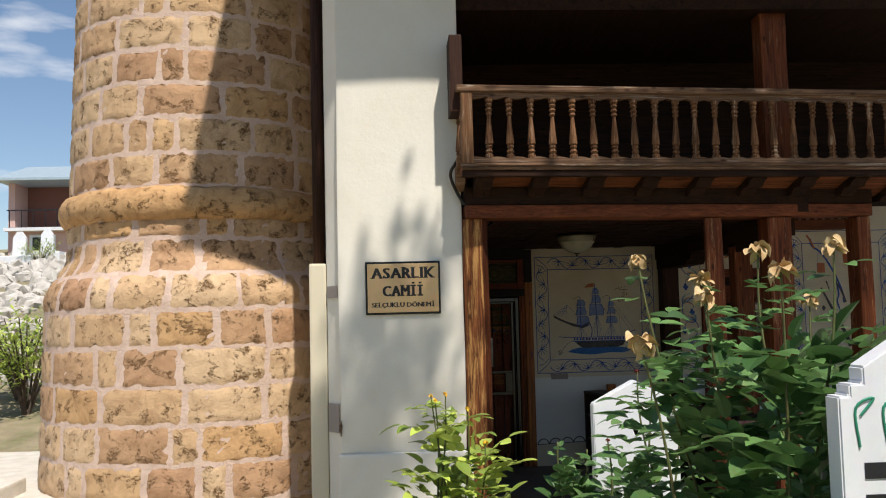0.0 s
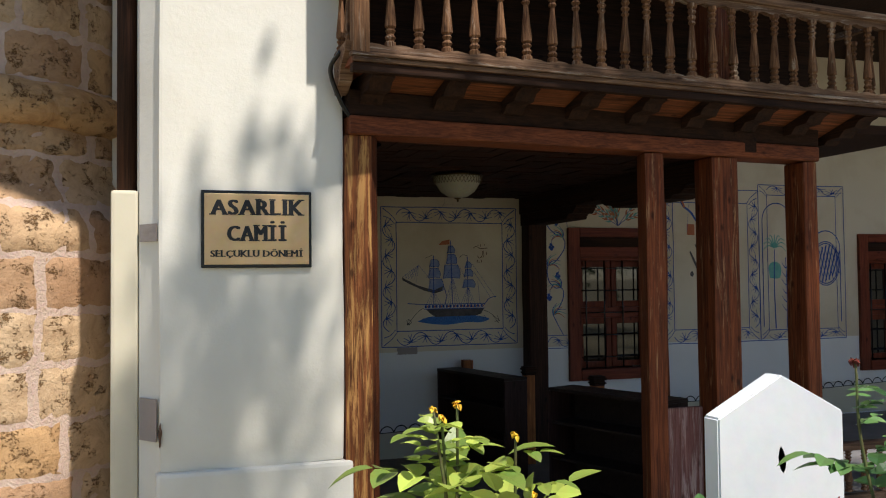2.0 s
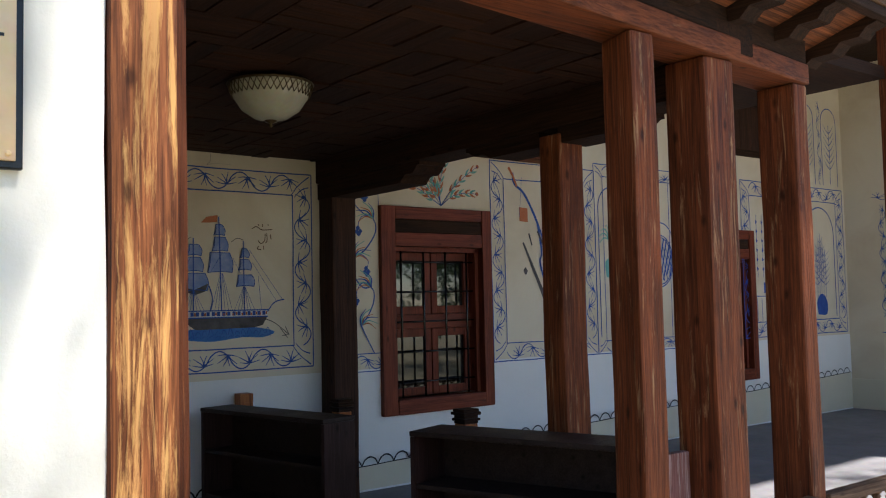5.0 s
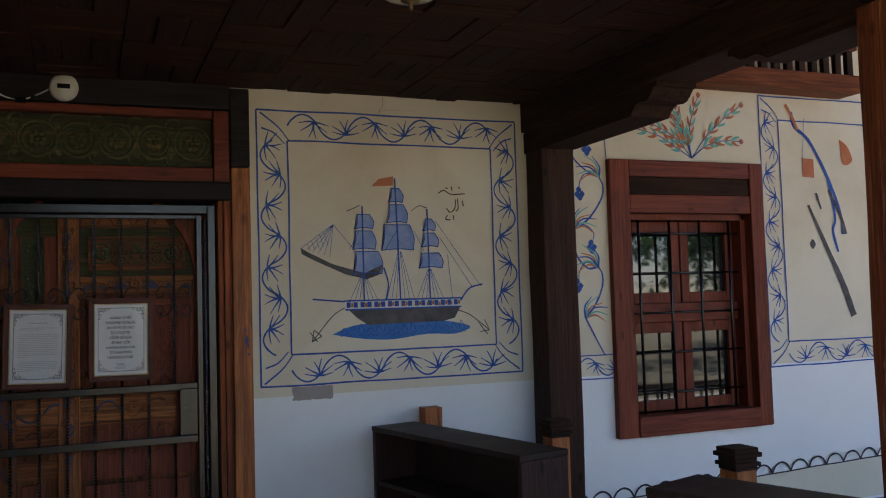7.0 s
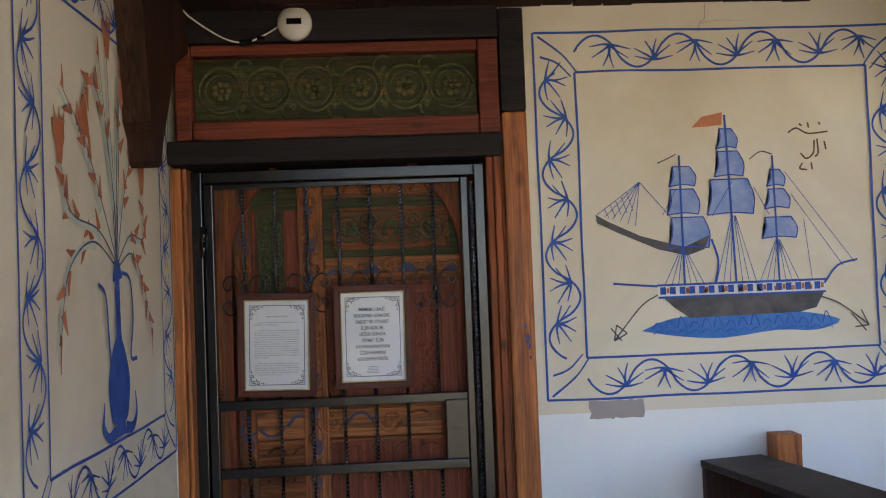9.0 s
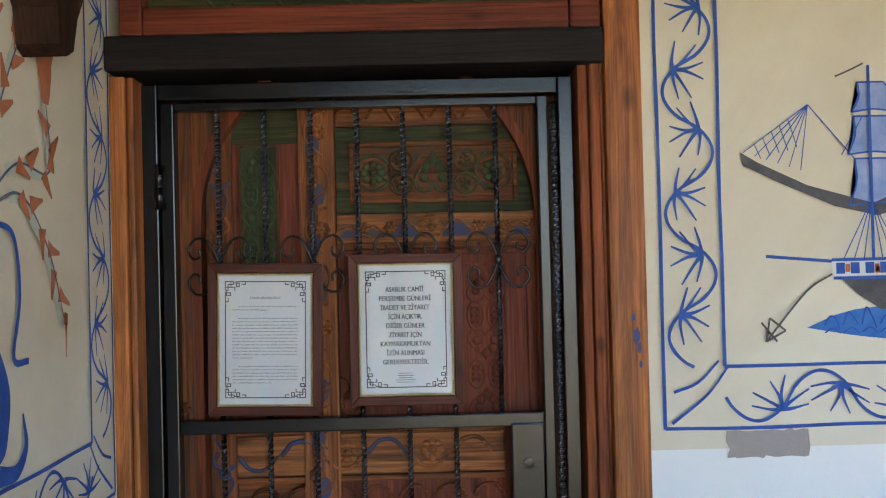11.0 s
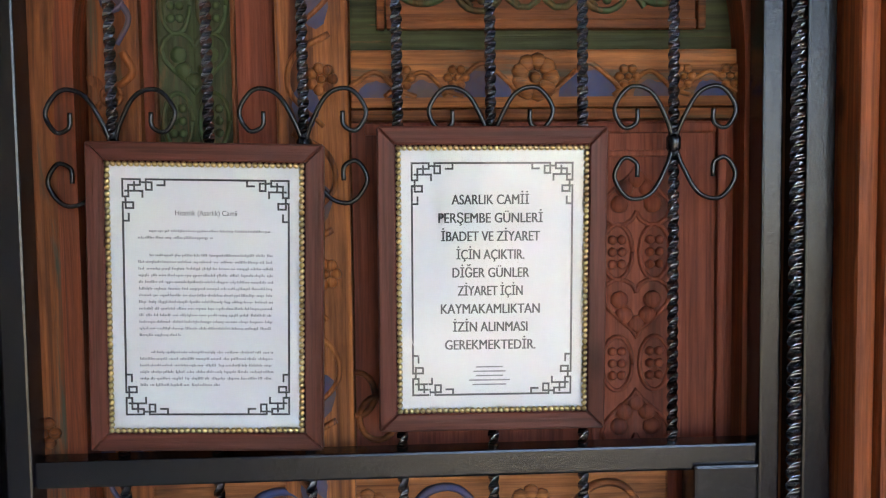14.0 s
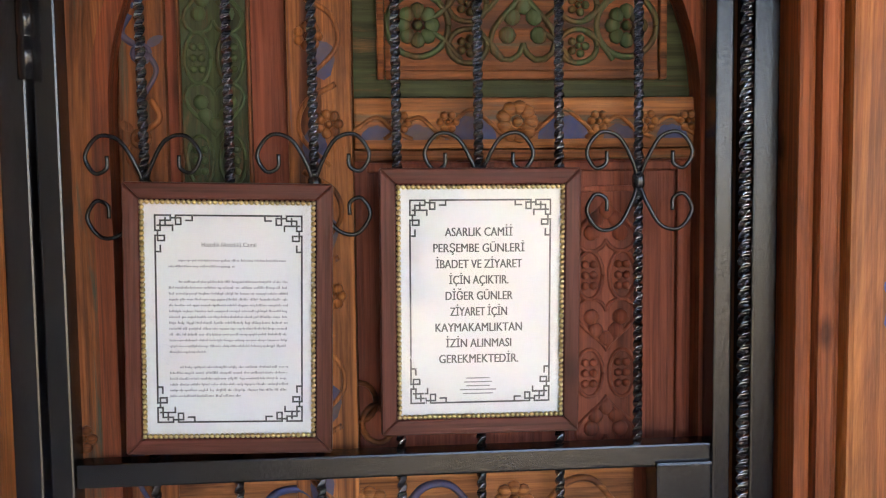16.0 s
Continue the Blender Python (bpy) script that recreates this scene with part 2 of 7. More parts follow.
def lathe(bm, profile, n=12, m=None, square=False):
    """Turned solid from (radius, height) pairs."""
    rings = []
    for r, z in profile:
        rings.append([bm.verts.new((r * math.cos(2 * math.pi * k / n), r * math.sin(2 * math.pi * k / n), z)) for k in range(n)])
    for a, c in zip(rings, rings[1:]):
        for k in range(n):
            bm.faces.new((a[k], a[(k + 1) % n], c[(k + 1) % n], c[k]))
    bm.faces.new(rings[0][::-1]); bm.faces.new(rings[-1])
    if m is not None:
        bmesh.ops.transform(bm, matrix=m, verts=[v for r in rings for v in r])


def curve_pts(pts, n=6):
    """Catmull-Rom through the given points."""
    p = [Vector(q) for q in pts]
    if len(p) < 3:
        return p
    p = [2 * p[0] - p[1]] + p + [2 * p[-1] - p[-2]]
    out = []
    for i in range(1, len(p) - 2):
        for k in range(n):
            t = k / n
            out.append(0.5 * (2 * p[i] + (p[i + 1] - p[i - 1]) * t + (2 * p[i - 1] - 5 * p[i] + 4 * p[i + 1] - p[i + 2]) * t * t
                              + (3 * p[i] - p[i - 1] - 3 * p[i + 1] + p[i + 2]) * t ** 3))
    out.append(p[-2])
    return out


def tube(bm, pts, r, n=8, taper=1.0, cap=True):
    """A round rod along 3D points."""
    rings, count = [], len(pts)
    pts = [Vector(p) for p in pts]
    side = None
    for i, p in enumerate(pts):
        d = (pts[min(i + 1, count - 1)] - pts[max(i - 1, 0)]).normalized()
        if side is None:
            side = d.orthogonal().normalized()
        side = (side - d * side.dot(d)).normalized()
        up = d.cross(side)
        rr = r * (1 + (taper - 1) * i / max(1, count - 1))
        rings.append([bm.verts.new(p + rr * (math.cos(a) * side + math.sin(a) * up)) for a in (2 * math.pi * k / n for k in range(n))])
    for a, c in zip(rings, rings[1:]):
        for k in range(n):
            bm.faces.new((a[k], a[(k + 1) % n], c[(k + 1) % n], c[k]))
    if cap:
        bm.faces.new(rings[0][::-1]); bm.faces.new(rings[-1])


def extrude_outline(bm, pts, depth, axis="y", at=0.0):
    """A flat outline (a, b) given thickness along an axis."""
    def place(a, b, d):
        return {"y": (a, at + d, b), "x": (at + d, a, b), "z": (a, b, at + d)}[axis]
    f = [bm.verts.new(place(a, b, 0)) for a, b in pts]
    k = [bm.verts.new(place(a, b, depth)) for a, b in pts]
    bm.faces.new(f); bm.faces.new(k[::-1])
    n = len(pts)
    for i in range(n):
        bm.faces.new((f[i], k[i], k[(i + 1) % n], f[(i + 1) % n]))
    bmesh.ops.recalc_face_normals(bm, faces=bm.faces[:])


def roughen(bm, amount, scale, seed=0.0):
    for v in bm.verts:
        v.co += amount * noise.noise_vector(v.co * scale + Vector((seed, seed * 2, 0)))

# ---- the place: ground, walls, floors, ceilings ----
BACK, FRONT = 8.05, 4.844                     # the painted wall; the outer white wall


def ground_height(x, y):
    rise = max(0.0, y - 7.5) * 0.138 + max(0.0, min(1.0, (y - 2.0) / 5.5)) * 0.24
    left = max(0.0, min(1.0, (-0.6 - x) / 1.2))
    far = max(0.0, min(1.0, (y - 12) / 8))
    h = rise * max(left, far)
    if y > 45:
        h = min(h, 5.41 + (y - 45) * 0.02)
    return h + 0.05 * noise.noise((x * 0.7, y * 0.7, 0)) * min(1, max(left, far) * max(0, y - 5) * 0.3)


bm = B()
xs = sorted({*[-3 + 0.5 * i for i in range(28)], *[-3 - 1.15 ** i for i in range(1, 46)], *[11 + 1.2 ** i for i in range(1, 38)]})
ys = sorted({*[-6 + 0.5 * i for i in range(90)], *[-6 - 1.2 ** i for i in range(1, 38)], *[39 + 1.2 ** i for i in range(1, 38)]})
grid = [[bm.verts.new((x, y, ground_height(x, y))) for x in xs] for y in ys]
for r0, r1 in zip(grid, grid[1:]):
    for i in range(len(xs) - 1):
        bm.faces.new((r0[i], r0[i + 1], r1[i + 1], r1[i]))
setting("ground", bm, EARTH, "dry stony earth rising to a rubble slope", "ground", True)

# white outer wall beside the doorway, with the side wall behind it
bm = boxes((-0.066, 0.775, FRONT, 5.05, 0.66, 4.55), bevel=0.018)
bmesh.ops.subdivide_edges(bm, edges=bm.edges[:], cuts=7, use_grid_fill=True)
roughen(bm, 0.012, 1.7)
setting("wall_front", bm, WHITEWASH, "whitewashed wall with uneven plaster in dappled sun", "wall", True)
bm = boxes((-0.082, 0.812, FRONT - 0.034, 5.06, -0.1, 0.665), bevel=0.02)
setting("wall_plinth", bm, WHITEWASH, "whitewashed projecting wall base", "wall")
setting("wall_west", boxes((-0.03, 0.60, 5.055, 8.35, -0.1, 4.55)), MURAL_WALL, "cream plastered side wall with a painted tree", "wall")
setting("wall_west_back", boxes((-0.30, -0.031, 6.0, 8.35, -0.1, 4.55)), WHITEWASH, "whitewashed side wall meeting the minaret", "wall")
bm = B()
extrude_outline(bm, [(-0.064, 4.875), (-0.064, 5.05), (-0.16, 5.05), (-0.15, 4.985)], 4.60, "z", -0.05)
setting("wall_return", bm, WHITEWASH, "whitewashed splayed return of the front wall", "wall")
bm = boxes((-0.275, -0.155, 4.99, 5.7, -0.1, 1.94), bevel=0.015)
setting("wall_buttress", bm, DADO, "narrow cream plaster strip beside the minaret", "wall")
bm = B()
for z0, z1 in ((0.80, 0.99), (1.70, 1.78)):
    extrude_outline(bm, [(-0.074, 4.868), (-0.078, 4.862), (-0.150, 4.968), (-0.146, 4.974)], z1 - z0, "z", z0)
setting("wall_scar", bm, SCAR, "bare patches where plaster has broken away", "plaster damage")


def wall_with_holes(x0, x1, z0, z1, holes, y0, y1):
    """Wall along x with rectangular openings (x0, x1, z0, z1) through it."""
    bm = B()
    cuts_x = sorted({x0, x1, *[h[0] for h in holes], *[h[1] for h in holes]})
    cuts_z = sorted({z0, z1, *[z for h in holes for z in h[2:] if z0 < z < z1]})
    for a, c in zip(cuts_x, cuts_x[1:]):
        for d, e in zip(cuts_z, cuts_z[1:]):
            if not any(h[0] <= a and c <= h[1] and h[2] <= d and e <= h[3] for h in holes):
                box(bm, a, c, y0, y1, d, e)
    bmesh.ops.remove_doubles(bm, verts=bm.verts[:], dist=1e-5)
    return bm


WINDOWS = ((3.575, 4.45, 0.625, 1.935), (6.86, 7.735, 0.60, 1.90))
DOOR = (0.605, 1.754, 0.0, 2.22)
setting("wall_north", wall_with_holes(0.60, 9.6, 0.9, 4.55, [*WINDOWS, DOOR], BACK, BACK + 0.45), MURAL_WALL, "cream plastered wall covered with blue paintings", "wall")
setting("wall_north_base", wall_with_holes(0.60, 9.6, -0.1, 0.9, [*WINDOWS, DOOR], BACK + 0.002, BACK + 0.45), LOW_WALL, "plain white lower wall under the paintings", "wall")
setting("wall_east", boxes((9.5, 9.9, 4.6, BACK, 0.43, 4.55)), MURAL_WALL, "cream plastered end wall of the porch", "wall")
setting("wall_east_base", boxes((9.49, 9.9, 4.6, BACK, -0.1, 0.43)), DADO, "plain cream dado of the end wall", "wall")
# the prayer hall behind the windows, its unlit dimness put into the colour
HALL = mottled("interior_painted_dim", (0.10, 0.085, 0.07), (0.07, 0.06, 0.05), 2, 0.9)
setting("hall_shell", boxes((0.6, 9.6, 12.0, 12.2, 0, 4.5), (0.4, 0.6, 8.5, 12.2, 0, 4.5), (9.6, 9.8, 8.5, 12.2, 0, 4.5)), HALL, "plain hall walls with the room's dimness put into their colour", "wall")

# floors
setting("floor_vestibule", boxes((0.60, 3.25, 5.0, 8.5, -0.08, 0.004)), DARKSTONE, "dark stone floor of the entrance bay", "floor")
setting("porch_floor", boxes((3.26, 9.5, 5.02, BACK, -0.1, 0.12), bevel=0.01), CARPET, "raised grey porch floor", "floor")
setting("floor_hall", boxes((0.6, 9.6, 8.5, 12.0, -0.1, 0.1)), HALL, "hall floor coloured dark like the unlit room", "floor")

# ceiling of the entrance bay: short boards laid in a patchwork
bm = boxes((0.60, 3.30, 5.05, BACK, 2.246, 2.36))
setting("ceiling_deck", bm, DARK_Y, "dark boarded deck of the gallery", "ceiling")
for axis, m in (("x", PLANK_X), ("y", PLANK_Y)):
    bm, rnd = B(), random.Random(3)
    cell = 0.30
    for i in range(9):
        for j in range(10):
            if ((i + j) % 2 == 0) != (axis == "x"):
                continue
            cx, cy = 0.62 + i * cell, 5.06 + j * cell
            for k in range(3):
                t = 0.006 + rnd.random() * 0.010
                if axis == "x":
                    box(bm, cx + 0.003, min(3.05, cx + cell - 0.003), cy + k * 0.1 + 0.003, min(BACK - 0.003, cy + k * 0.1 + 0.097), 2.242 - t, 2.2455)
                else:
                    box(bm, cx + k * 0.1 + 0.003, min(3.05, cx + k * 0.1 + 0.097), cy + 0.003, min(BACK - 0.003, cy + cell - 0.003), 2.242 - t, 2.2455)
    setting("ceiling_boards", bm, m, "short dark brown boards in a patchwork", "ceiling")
# added near-black boards stand in for the unlit depth of the gallery
setting("gallery_partition", boxes((0.60, 4.9, 6.4, 6.45, 2.432, 3.72)), DARK_X, "added dark boarding standing in for the gallery's deep shade", "wall")
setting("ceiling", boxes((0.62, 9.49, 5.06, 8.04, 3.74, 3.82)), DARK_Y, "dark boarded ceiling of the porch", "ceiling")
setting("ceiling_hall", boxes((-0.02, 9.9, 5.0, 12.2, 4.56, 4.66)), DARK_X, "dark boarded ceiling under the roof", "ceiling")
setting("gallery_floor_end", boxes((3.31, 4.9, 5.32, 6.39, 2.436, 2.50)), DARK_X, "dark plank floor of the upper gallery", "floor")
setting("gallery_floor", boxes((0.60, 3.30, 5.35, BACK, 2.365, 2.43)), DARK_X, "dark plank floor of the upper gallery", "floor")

# roof with wide eaves
house_roof = thing("roof", "wide eaves of dark boards under a clay tile roof", "roof", kind="structure")
part("soffit", boxes((-0.66, 10.2, 4.09, 12.6, 4.665, 4.70)), RED_X, house_roof)
part("fascia", boxes((-0.68, 10.22, 4.06, 4.088, 4.64, 4.80)), GREY_X, house_roof)
bm = B()
extrude_outline(bm, [(4.06, 4.80), (8.3, 6.3), (12.7, 4.80)], 10.9, "x", -0.68)
part("tiles", bm, ROOF_TILE, house_roof)
for i in range(16):
    part("rafter", boxes((-0.55 + i * 0.7, -0.47 + i * 0.7, 4.10, 4.84, 4.60, 4.663)), RED_Y, house_roof)

# ---- timber frame of the porch ----
def post(x0, x1, y0, y1, z0, z1, material, label, splay=0.0, skew=0.0, flank=None):
    bm = boxes((x0, x1, y0, y1, z0, z1), bevel=0.012)
    if flank:                                   # one front corner hewn away
        for v in bm.verts:
            if v.co.x > x1 - 0.02 and v.co.y < y0 + 0.02:
                k = min(1.0, (x1 - v.co.x) / 0.012)
                v.co.x, v.co.y = x1 - 0.038 * k, y0 + 0.057 * (1 - k)
    for v in bm.verts:
        v.co.x += (splay if v.co.x > (x0 + x1) / 2 else skew) * (v.co.y - y0) / (y1 - y0)
    bmesh.ops.subdivide_edges(bm, edges=[e for e in bm.edges if abs(e.verts[0].co.z - e.verts[1].co.z) > 1], cuts=10)
    roughen(bm, 0.006, 2.3, x0)
    bm.normal_update()
    # every face but the front takes the redder wood with shade in its colour
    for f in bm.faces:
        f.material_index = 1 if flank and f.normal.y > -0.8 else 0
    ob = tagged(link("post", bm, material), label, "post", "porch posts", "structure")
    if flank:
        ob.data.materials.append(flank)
    return ob


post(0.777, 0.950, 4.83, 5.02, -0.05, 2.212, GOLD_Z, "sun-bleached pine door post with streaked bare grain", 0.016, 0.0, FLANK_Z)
post(2.515, 2.638, 4.993, 5.168, 0.0, 2.212, RED_Z, "red-brown square post with flaking paint", 0.03, 0.05)
post(2.995, 3.172, 5.055, 5.24, 0.0, 2.212, RED_Z, "worn red-brown square post with chipped edges")
post(3.69, 3.792, 5.116, 5.295, 0.0, 2.212, RED_Z, "red-brown square post catching the sun")
post(4.93, 5.115, 5.20, 5.373, 0.0, 4.55, RED_Z, "tall red-brown post rising to the eaves")
post(3.05, 3.25, 5.15, 5.31, 2.45, 4.55, RED_Z, "tall gallery post of dark red wood")
post(7.3, 7.48, 5.30, 5.46, 0.0, 4.55, RED_Z, "tall red-brown post rising to the eaves")
post(3.06, 3.21, 5.88, 6.01, 0.0, 2.06, RED_Z, "orange-brown post under the cross beam")
post(3.08, 3.255, 7.88, 8.045, 0.0, 2.0, DARK_Z, "dark post standing against the painted wall")

def skewed(dims):
    """A beam along the line of the front posts, which runs a little askew to the wall."""
    bm = boxes(dims, bevel=0.01)
    bmesh.ops.subdivide_edges(bm, edges=[e for e in bm.edges if abs(e.verts[0].co.x - e.verts[1].co.x) > 1], cuts=14)
    roughen(bm, 0.004, 3.1)
    bmesh.ops.transform(bm, matrix=pose(0.80, 4.792, 0, 0, 0, 6.1), verts=bm.verts[:])
    return bm


setting("lintel_beam", skewed((0.0, 3.03, 0.0, 0.20, 2.214, 2.304)), RED_X, "long red-brown lintel beam over the posts", "beam")
setting("upper_beam", skewed((-0.005, 3.04, 0.015, 0.20, 2.306, 2.43)), DARK_X, "near-black beam on the lintel", "beam")
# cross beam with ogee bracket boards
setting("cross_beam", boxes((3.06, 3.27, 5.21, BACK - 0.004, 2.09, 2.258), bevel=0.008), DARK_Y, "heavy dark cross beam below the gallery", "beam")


def bracket(y0, y1, top, drop, x0, x1):
    """Carved bracket board with an ogee nose at y1."""
    s = 1 if y1 > y0 else -1
    L = abs(y1 - y0)
    out = [(y0, top), (y1, top), (y1, top - 0.02)]
    for k in range(9):
        a = k / 8
        out.append((y1 - s * (0.02 + 0.16 * a), top - 0.02 - (drop - 0.02) * (a + 0.22 * math.sin(2 * math.pi * a))))
    out.append((y0, top - drop))
    bm = B()
    extrude_outline(bm, out, x1 - x0, "x", x0)
    return bm


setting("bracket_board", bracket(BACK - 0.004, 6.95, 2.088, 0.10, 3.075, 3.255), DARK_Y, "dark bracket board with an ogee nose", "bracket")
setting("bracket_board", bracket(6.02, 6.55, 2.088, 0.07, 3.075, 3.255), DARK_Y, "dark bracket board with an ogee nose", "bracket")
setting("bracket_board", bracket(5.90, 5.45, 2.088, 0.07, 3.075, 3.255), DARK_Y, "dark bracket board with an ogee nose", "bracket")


# bare brick where the plaster has broken off the front wall's edge
EDGE_SCAR = mottled("bared_brick", (0.34, 0.20, 0.13), (0.16, 0.10, 0.07), 30, 0.95, 0, 0.9, 0.2, 0.02)
for cx, cz, w, h, seed in ((-0.062, 0.84, 0.010, 0.05, 5.0),):
    bm = B()
    ring_pts = [(cx + w * (0.85 + 0.9 * noise.noise(Vector((k * 1.7, seed, 0.3)))) * math.cos(k * 0.3927), cz + h * (0.85 + 0.7 * noise.noise(Vector((k * 1.6, seed, 3.3)))) * math.sin(k * 0.3927)) for k in range(16)]
    extrude_outline(bm, ring_pts, 0.016, "y", 4.832)
    setting("edge_scar", bm, EDGE_SCAR, "bare brick showing where plaster broke off", "plaster damage")

# ---- front of the building ----
def baluster_mesh(h, r):
    """Turned baluster: square-cut waist rings and a tapering shaft."""
    bm = B()
    prof = [(0.95, 0), (0.95, 0.05), (0.6, 0.07), (0.9, 0.11), (0.55, 0.15), (0.85, 0.19), (0.6, 0.215), (0.95, 0.24), (0.9, 0.30), (0.45, 0.66),
            (0.42, 0.70), (0.75, 0.735), (0.5, 0.77), (0.85, 0.81), (0.5, 0.845), (0.85, 0.89), (0.55, 0.92), (0.9, 0.95), (0.9, 1.0)]
    lathe(bm, [(a * r, z * h) for a, z in prof], 10)
    me = bpy.data.meshes.new("baluster")
    bm.normal_update(); bm.to_mesh(me); bm.free()
    me.materials.append(GREY_Z)
    return me


def scallop_board(x0, x1, z_flat, drop, y0, y1, step, up=False):
    """Rail board with a row of small cusps along one edge."""
    pts, n = [], int((x1 - x0) / step)
    for i in range(n * 4 + 1):
        a = i / (n * 4)
        pts.append((x0 + (x1 - x0) * a, z_flat + (1 if up else -1) * drop * abs(math.sin(math.pi * a * n))))
    top = z_flat + (-0.03 if up else 0.03)
    bm = B()
    extrude_outline(bm, [*pts, (x1, top), (x0, top)], y1 - y0, "y", y0)
    return bm


SOFFIT = wood("brown_soffit_boarding", (0.34, 0.115, 0.042), (0.05, 0.02, 0.010), "x", 0.7, None, 0.6, 1.0, 0.2, 0.16, 0.12)
BALUSTER = baluster_mesh(0.396, 0.029)
balcony = thing("balcony", "weathered carved wooden balcony on brackets over the entrance", "balcony", pose(0.766, 4.56, 2.446, 0, 0, 4.9))
L = 3.40
part("floor_board", boxes((0.0, L, 0.02, 0.60, 0.055, 0.085)), RED_X, balcony)
part("lower_moulding", boxes((-0.012, L + 0.012, -0.012, 0.035, 0.086, 0.104), (0.0, L, 0.0, 0.04, 0.062, 0.085), bevel=0.005), GREY_X, balcony, "weathered grey edge moulding")
part("base_rail", scallop_board(0.02, L - 0.02, 0.137, 0.012, 0.0, 0.055, 0.137, True), GREY_X, balcony)
part("edge_moulding", boxes((0.0, L, 0.012, 0.06, 0.018, 0.060), bevel=0.006), DARK_X, balcony)
part("top_rail", boxes((-0.03, L + 0.02, -0.022, 0.07, 0.578, 0.622), bevel=0.01), GREY_X, balcony, "sun-greyed handrail with a worn edge")
part("upper_rail", scallop_board(0.02, L - 0.02, 0.548, 0.014, 0.005, 0.045, 0.137), GREY_X, balcony)
for i in range(22):
    ob = new("baluster", BALUSTER)
    ob.parent = balcony
    ob.matrix_basis = pose(0.185 + i * 0.1435, 0.025, 0.142, random.uniform(-1.2, 1.2), random.uniform(-1.2, 1.2), i * 40)
for x in (0.0, L - 0.065):
    bm = boxes((x, x + 0.075, -0.012, 0.062, 0.10, 0.578), bevel=0.006)
    part("corner_post", bm, GREY_Z, balcony)
for x, s in ((0.005, 1), (L - 0.045, 1)):
    part("side_rail", boxes((x, x + 0.04, 0.07, 0.42, 0.578, 0.618), bevel=0.006), GREY_X, balcony)
    part("side_base", boxes((x, x + 0.05, 0.06, 0.44, 0.09, 0.135), bevel=0.006), GREY_X, balcony)
    for k in range(2):
        ob = new("baluster", BALUSTER)
        ob.parent = balcony
        ob.matrix_basis = pose(x + 0.025, 0.16 + k * 0.13, 0.14)
for i in range(9):
    x = 0.12 + i * 0.385
    out = [(0.045, 0.05), (0.045, 0.01), (0.09, -0.005), (0.12, -0.04), (0.20, -0.045), (0.24, -0.085), (0.33, -0.09), (0.36, -0.115), (0.45, -0.115), (0.45, 0.05)]
    bm = B()
    extrude_outline(bm, out, 0.11, "x", x - 0.012)
    part("bracket", bm, DARK_Y, balcony, "very dark carved bracket")
    if i < 8:
        bm = B()
        extrude_outline(bm, [(0.07, 0.052), (0.07, 0.044), (0.43, -0.075), (0.43, 0.052)], 0.290, "x", x + 0.09)
        part("soffit_board", bm, SOFFIT, balcony, "orange-brown boarding between the brackets")

# board standing beside the balcony, and a broken cornice block under it
bm = boxes((0.70, 0.785, 4.60, 4.842, 2.90, 3.42), bevel=0.008)
tagged(link("end_board", bm, DARK_Z), "dark brown upright board at the balcony end", "board")
bm = B()
extrude_outline(bm, [(4.58, 2.60), (4.60, 2.56), (4.70, 2.50), (4.72, 2.45), (4.842, 2.40), (4.842, 2.60)], 0.06, "x", 0.735)
tagged(link("cornice_block", bm, GREY_X), "weathered moulded cornice end beside the balcony", "cornice")
bm = B()
tube(bm, curve_pts([(0.735, 4.70, 2.58), (0.70, 4.76, 2.50), (0.76, 4.80, 2.36), (0.86, 4.86, 2.24), (0.94, 4.97, 2.17), (1.0, 5.02, 2.20)], 8), 0.011, 8)
tagged(link("cable", bm, IRON, None, True), "thick black cable hanging from the balcony", "cable")

# ---- the brass plaque ----
BRASS = mottled("satin_brass", (0.80, 0.54, 0.29), (0.70, 0.46, 0.24), 2.5, 0.38, 0.75, 0.05)
BLACK_INK = mottled("black_lettering", (0.012, 0.012, 0.014), (0.02, 0.02, 0.022), 10, 0.5)


def lettering(name, text, size, x, y, z, material, parent, bold=0.0, width=None, facing=0.0, depth=0.0006, label=""):
    """Built-in lettering standing upright, centred at x, on the plane y, seen from -y."""
    cu = bpy.data.curves.new(name, "FONT")
    cu.body, cu.size, cu.align_x, cu.align_y, cu.extrude, cu.offset = text, size, "CENTER", "CENTER" if len(text) > 1 else "BOTTOM_BASELINE", depth, bold
    cu.resolution_u = 3
    tmp = bpy.data.objects.new(name, cu)
    scene.collection.objects.link(tmp)
    dg = bpy.context.evaluated_depsgraph_get()
    me = bpy.data.meshes.new_from_object(tmp.evaluated_get(dg))
    bpy.data.objects.remove(tmp)
    bpy.data.curves.remove(cu)
    co = np.zeros(len(me.vertices) * 3)
    me.vertices.foreach_get("co", co)
    co = co.reshape(-1, 3)
    if width:
        co[:, 0] *= width / max(1e-6, np.ptp(co[:, 0]))
    me.vertices.foreach_set("co", co.ravel())
    me.materials.clear()
    me.materials.append(material)
    ob = new(name, me)
    ob.parent = parent
    ob.matrix_basis = pose(x, y, z, 90, 0, 0)
    return tagged(ob, label) if label else ob


plaque = thing("plaque", "engraved brass plaque with black capitals on the white wall", "sign", pose(0.367, FRONT - 0.004, 1.755))
part("back_plate", boxes((-0.252, 0.252, -0.014, 0.0, -0.178, 0.178), bevel=0.004), IRON, plaque, "black bevelled backing plate")
part("face", boxes((-0.238, 0.238, -0.021, -0.0145, -0.163, 0.163), bevel=0.002), BRASS, plaque, "satin brass face")


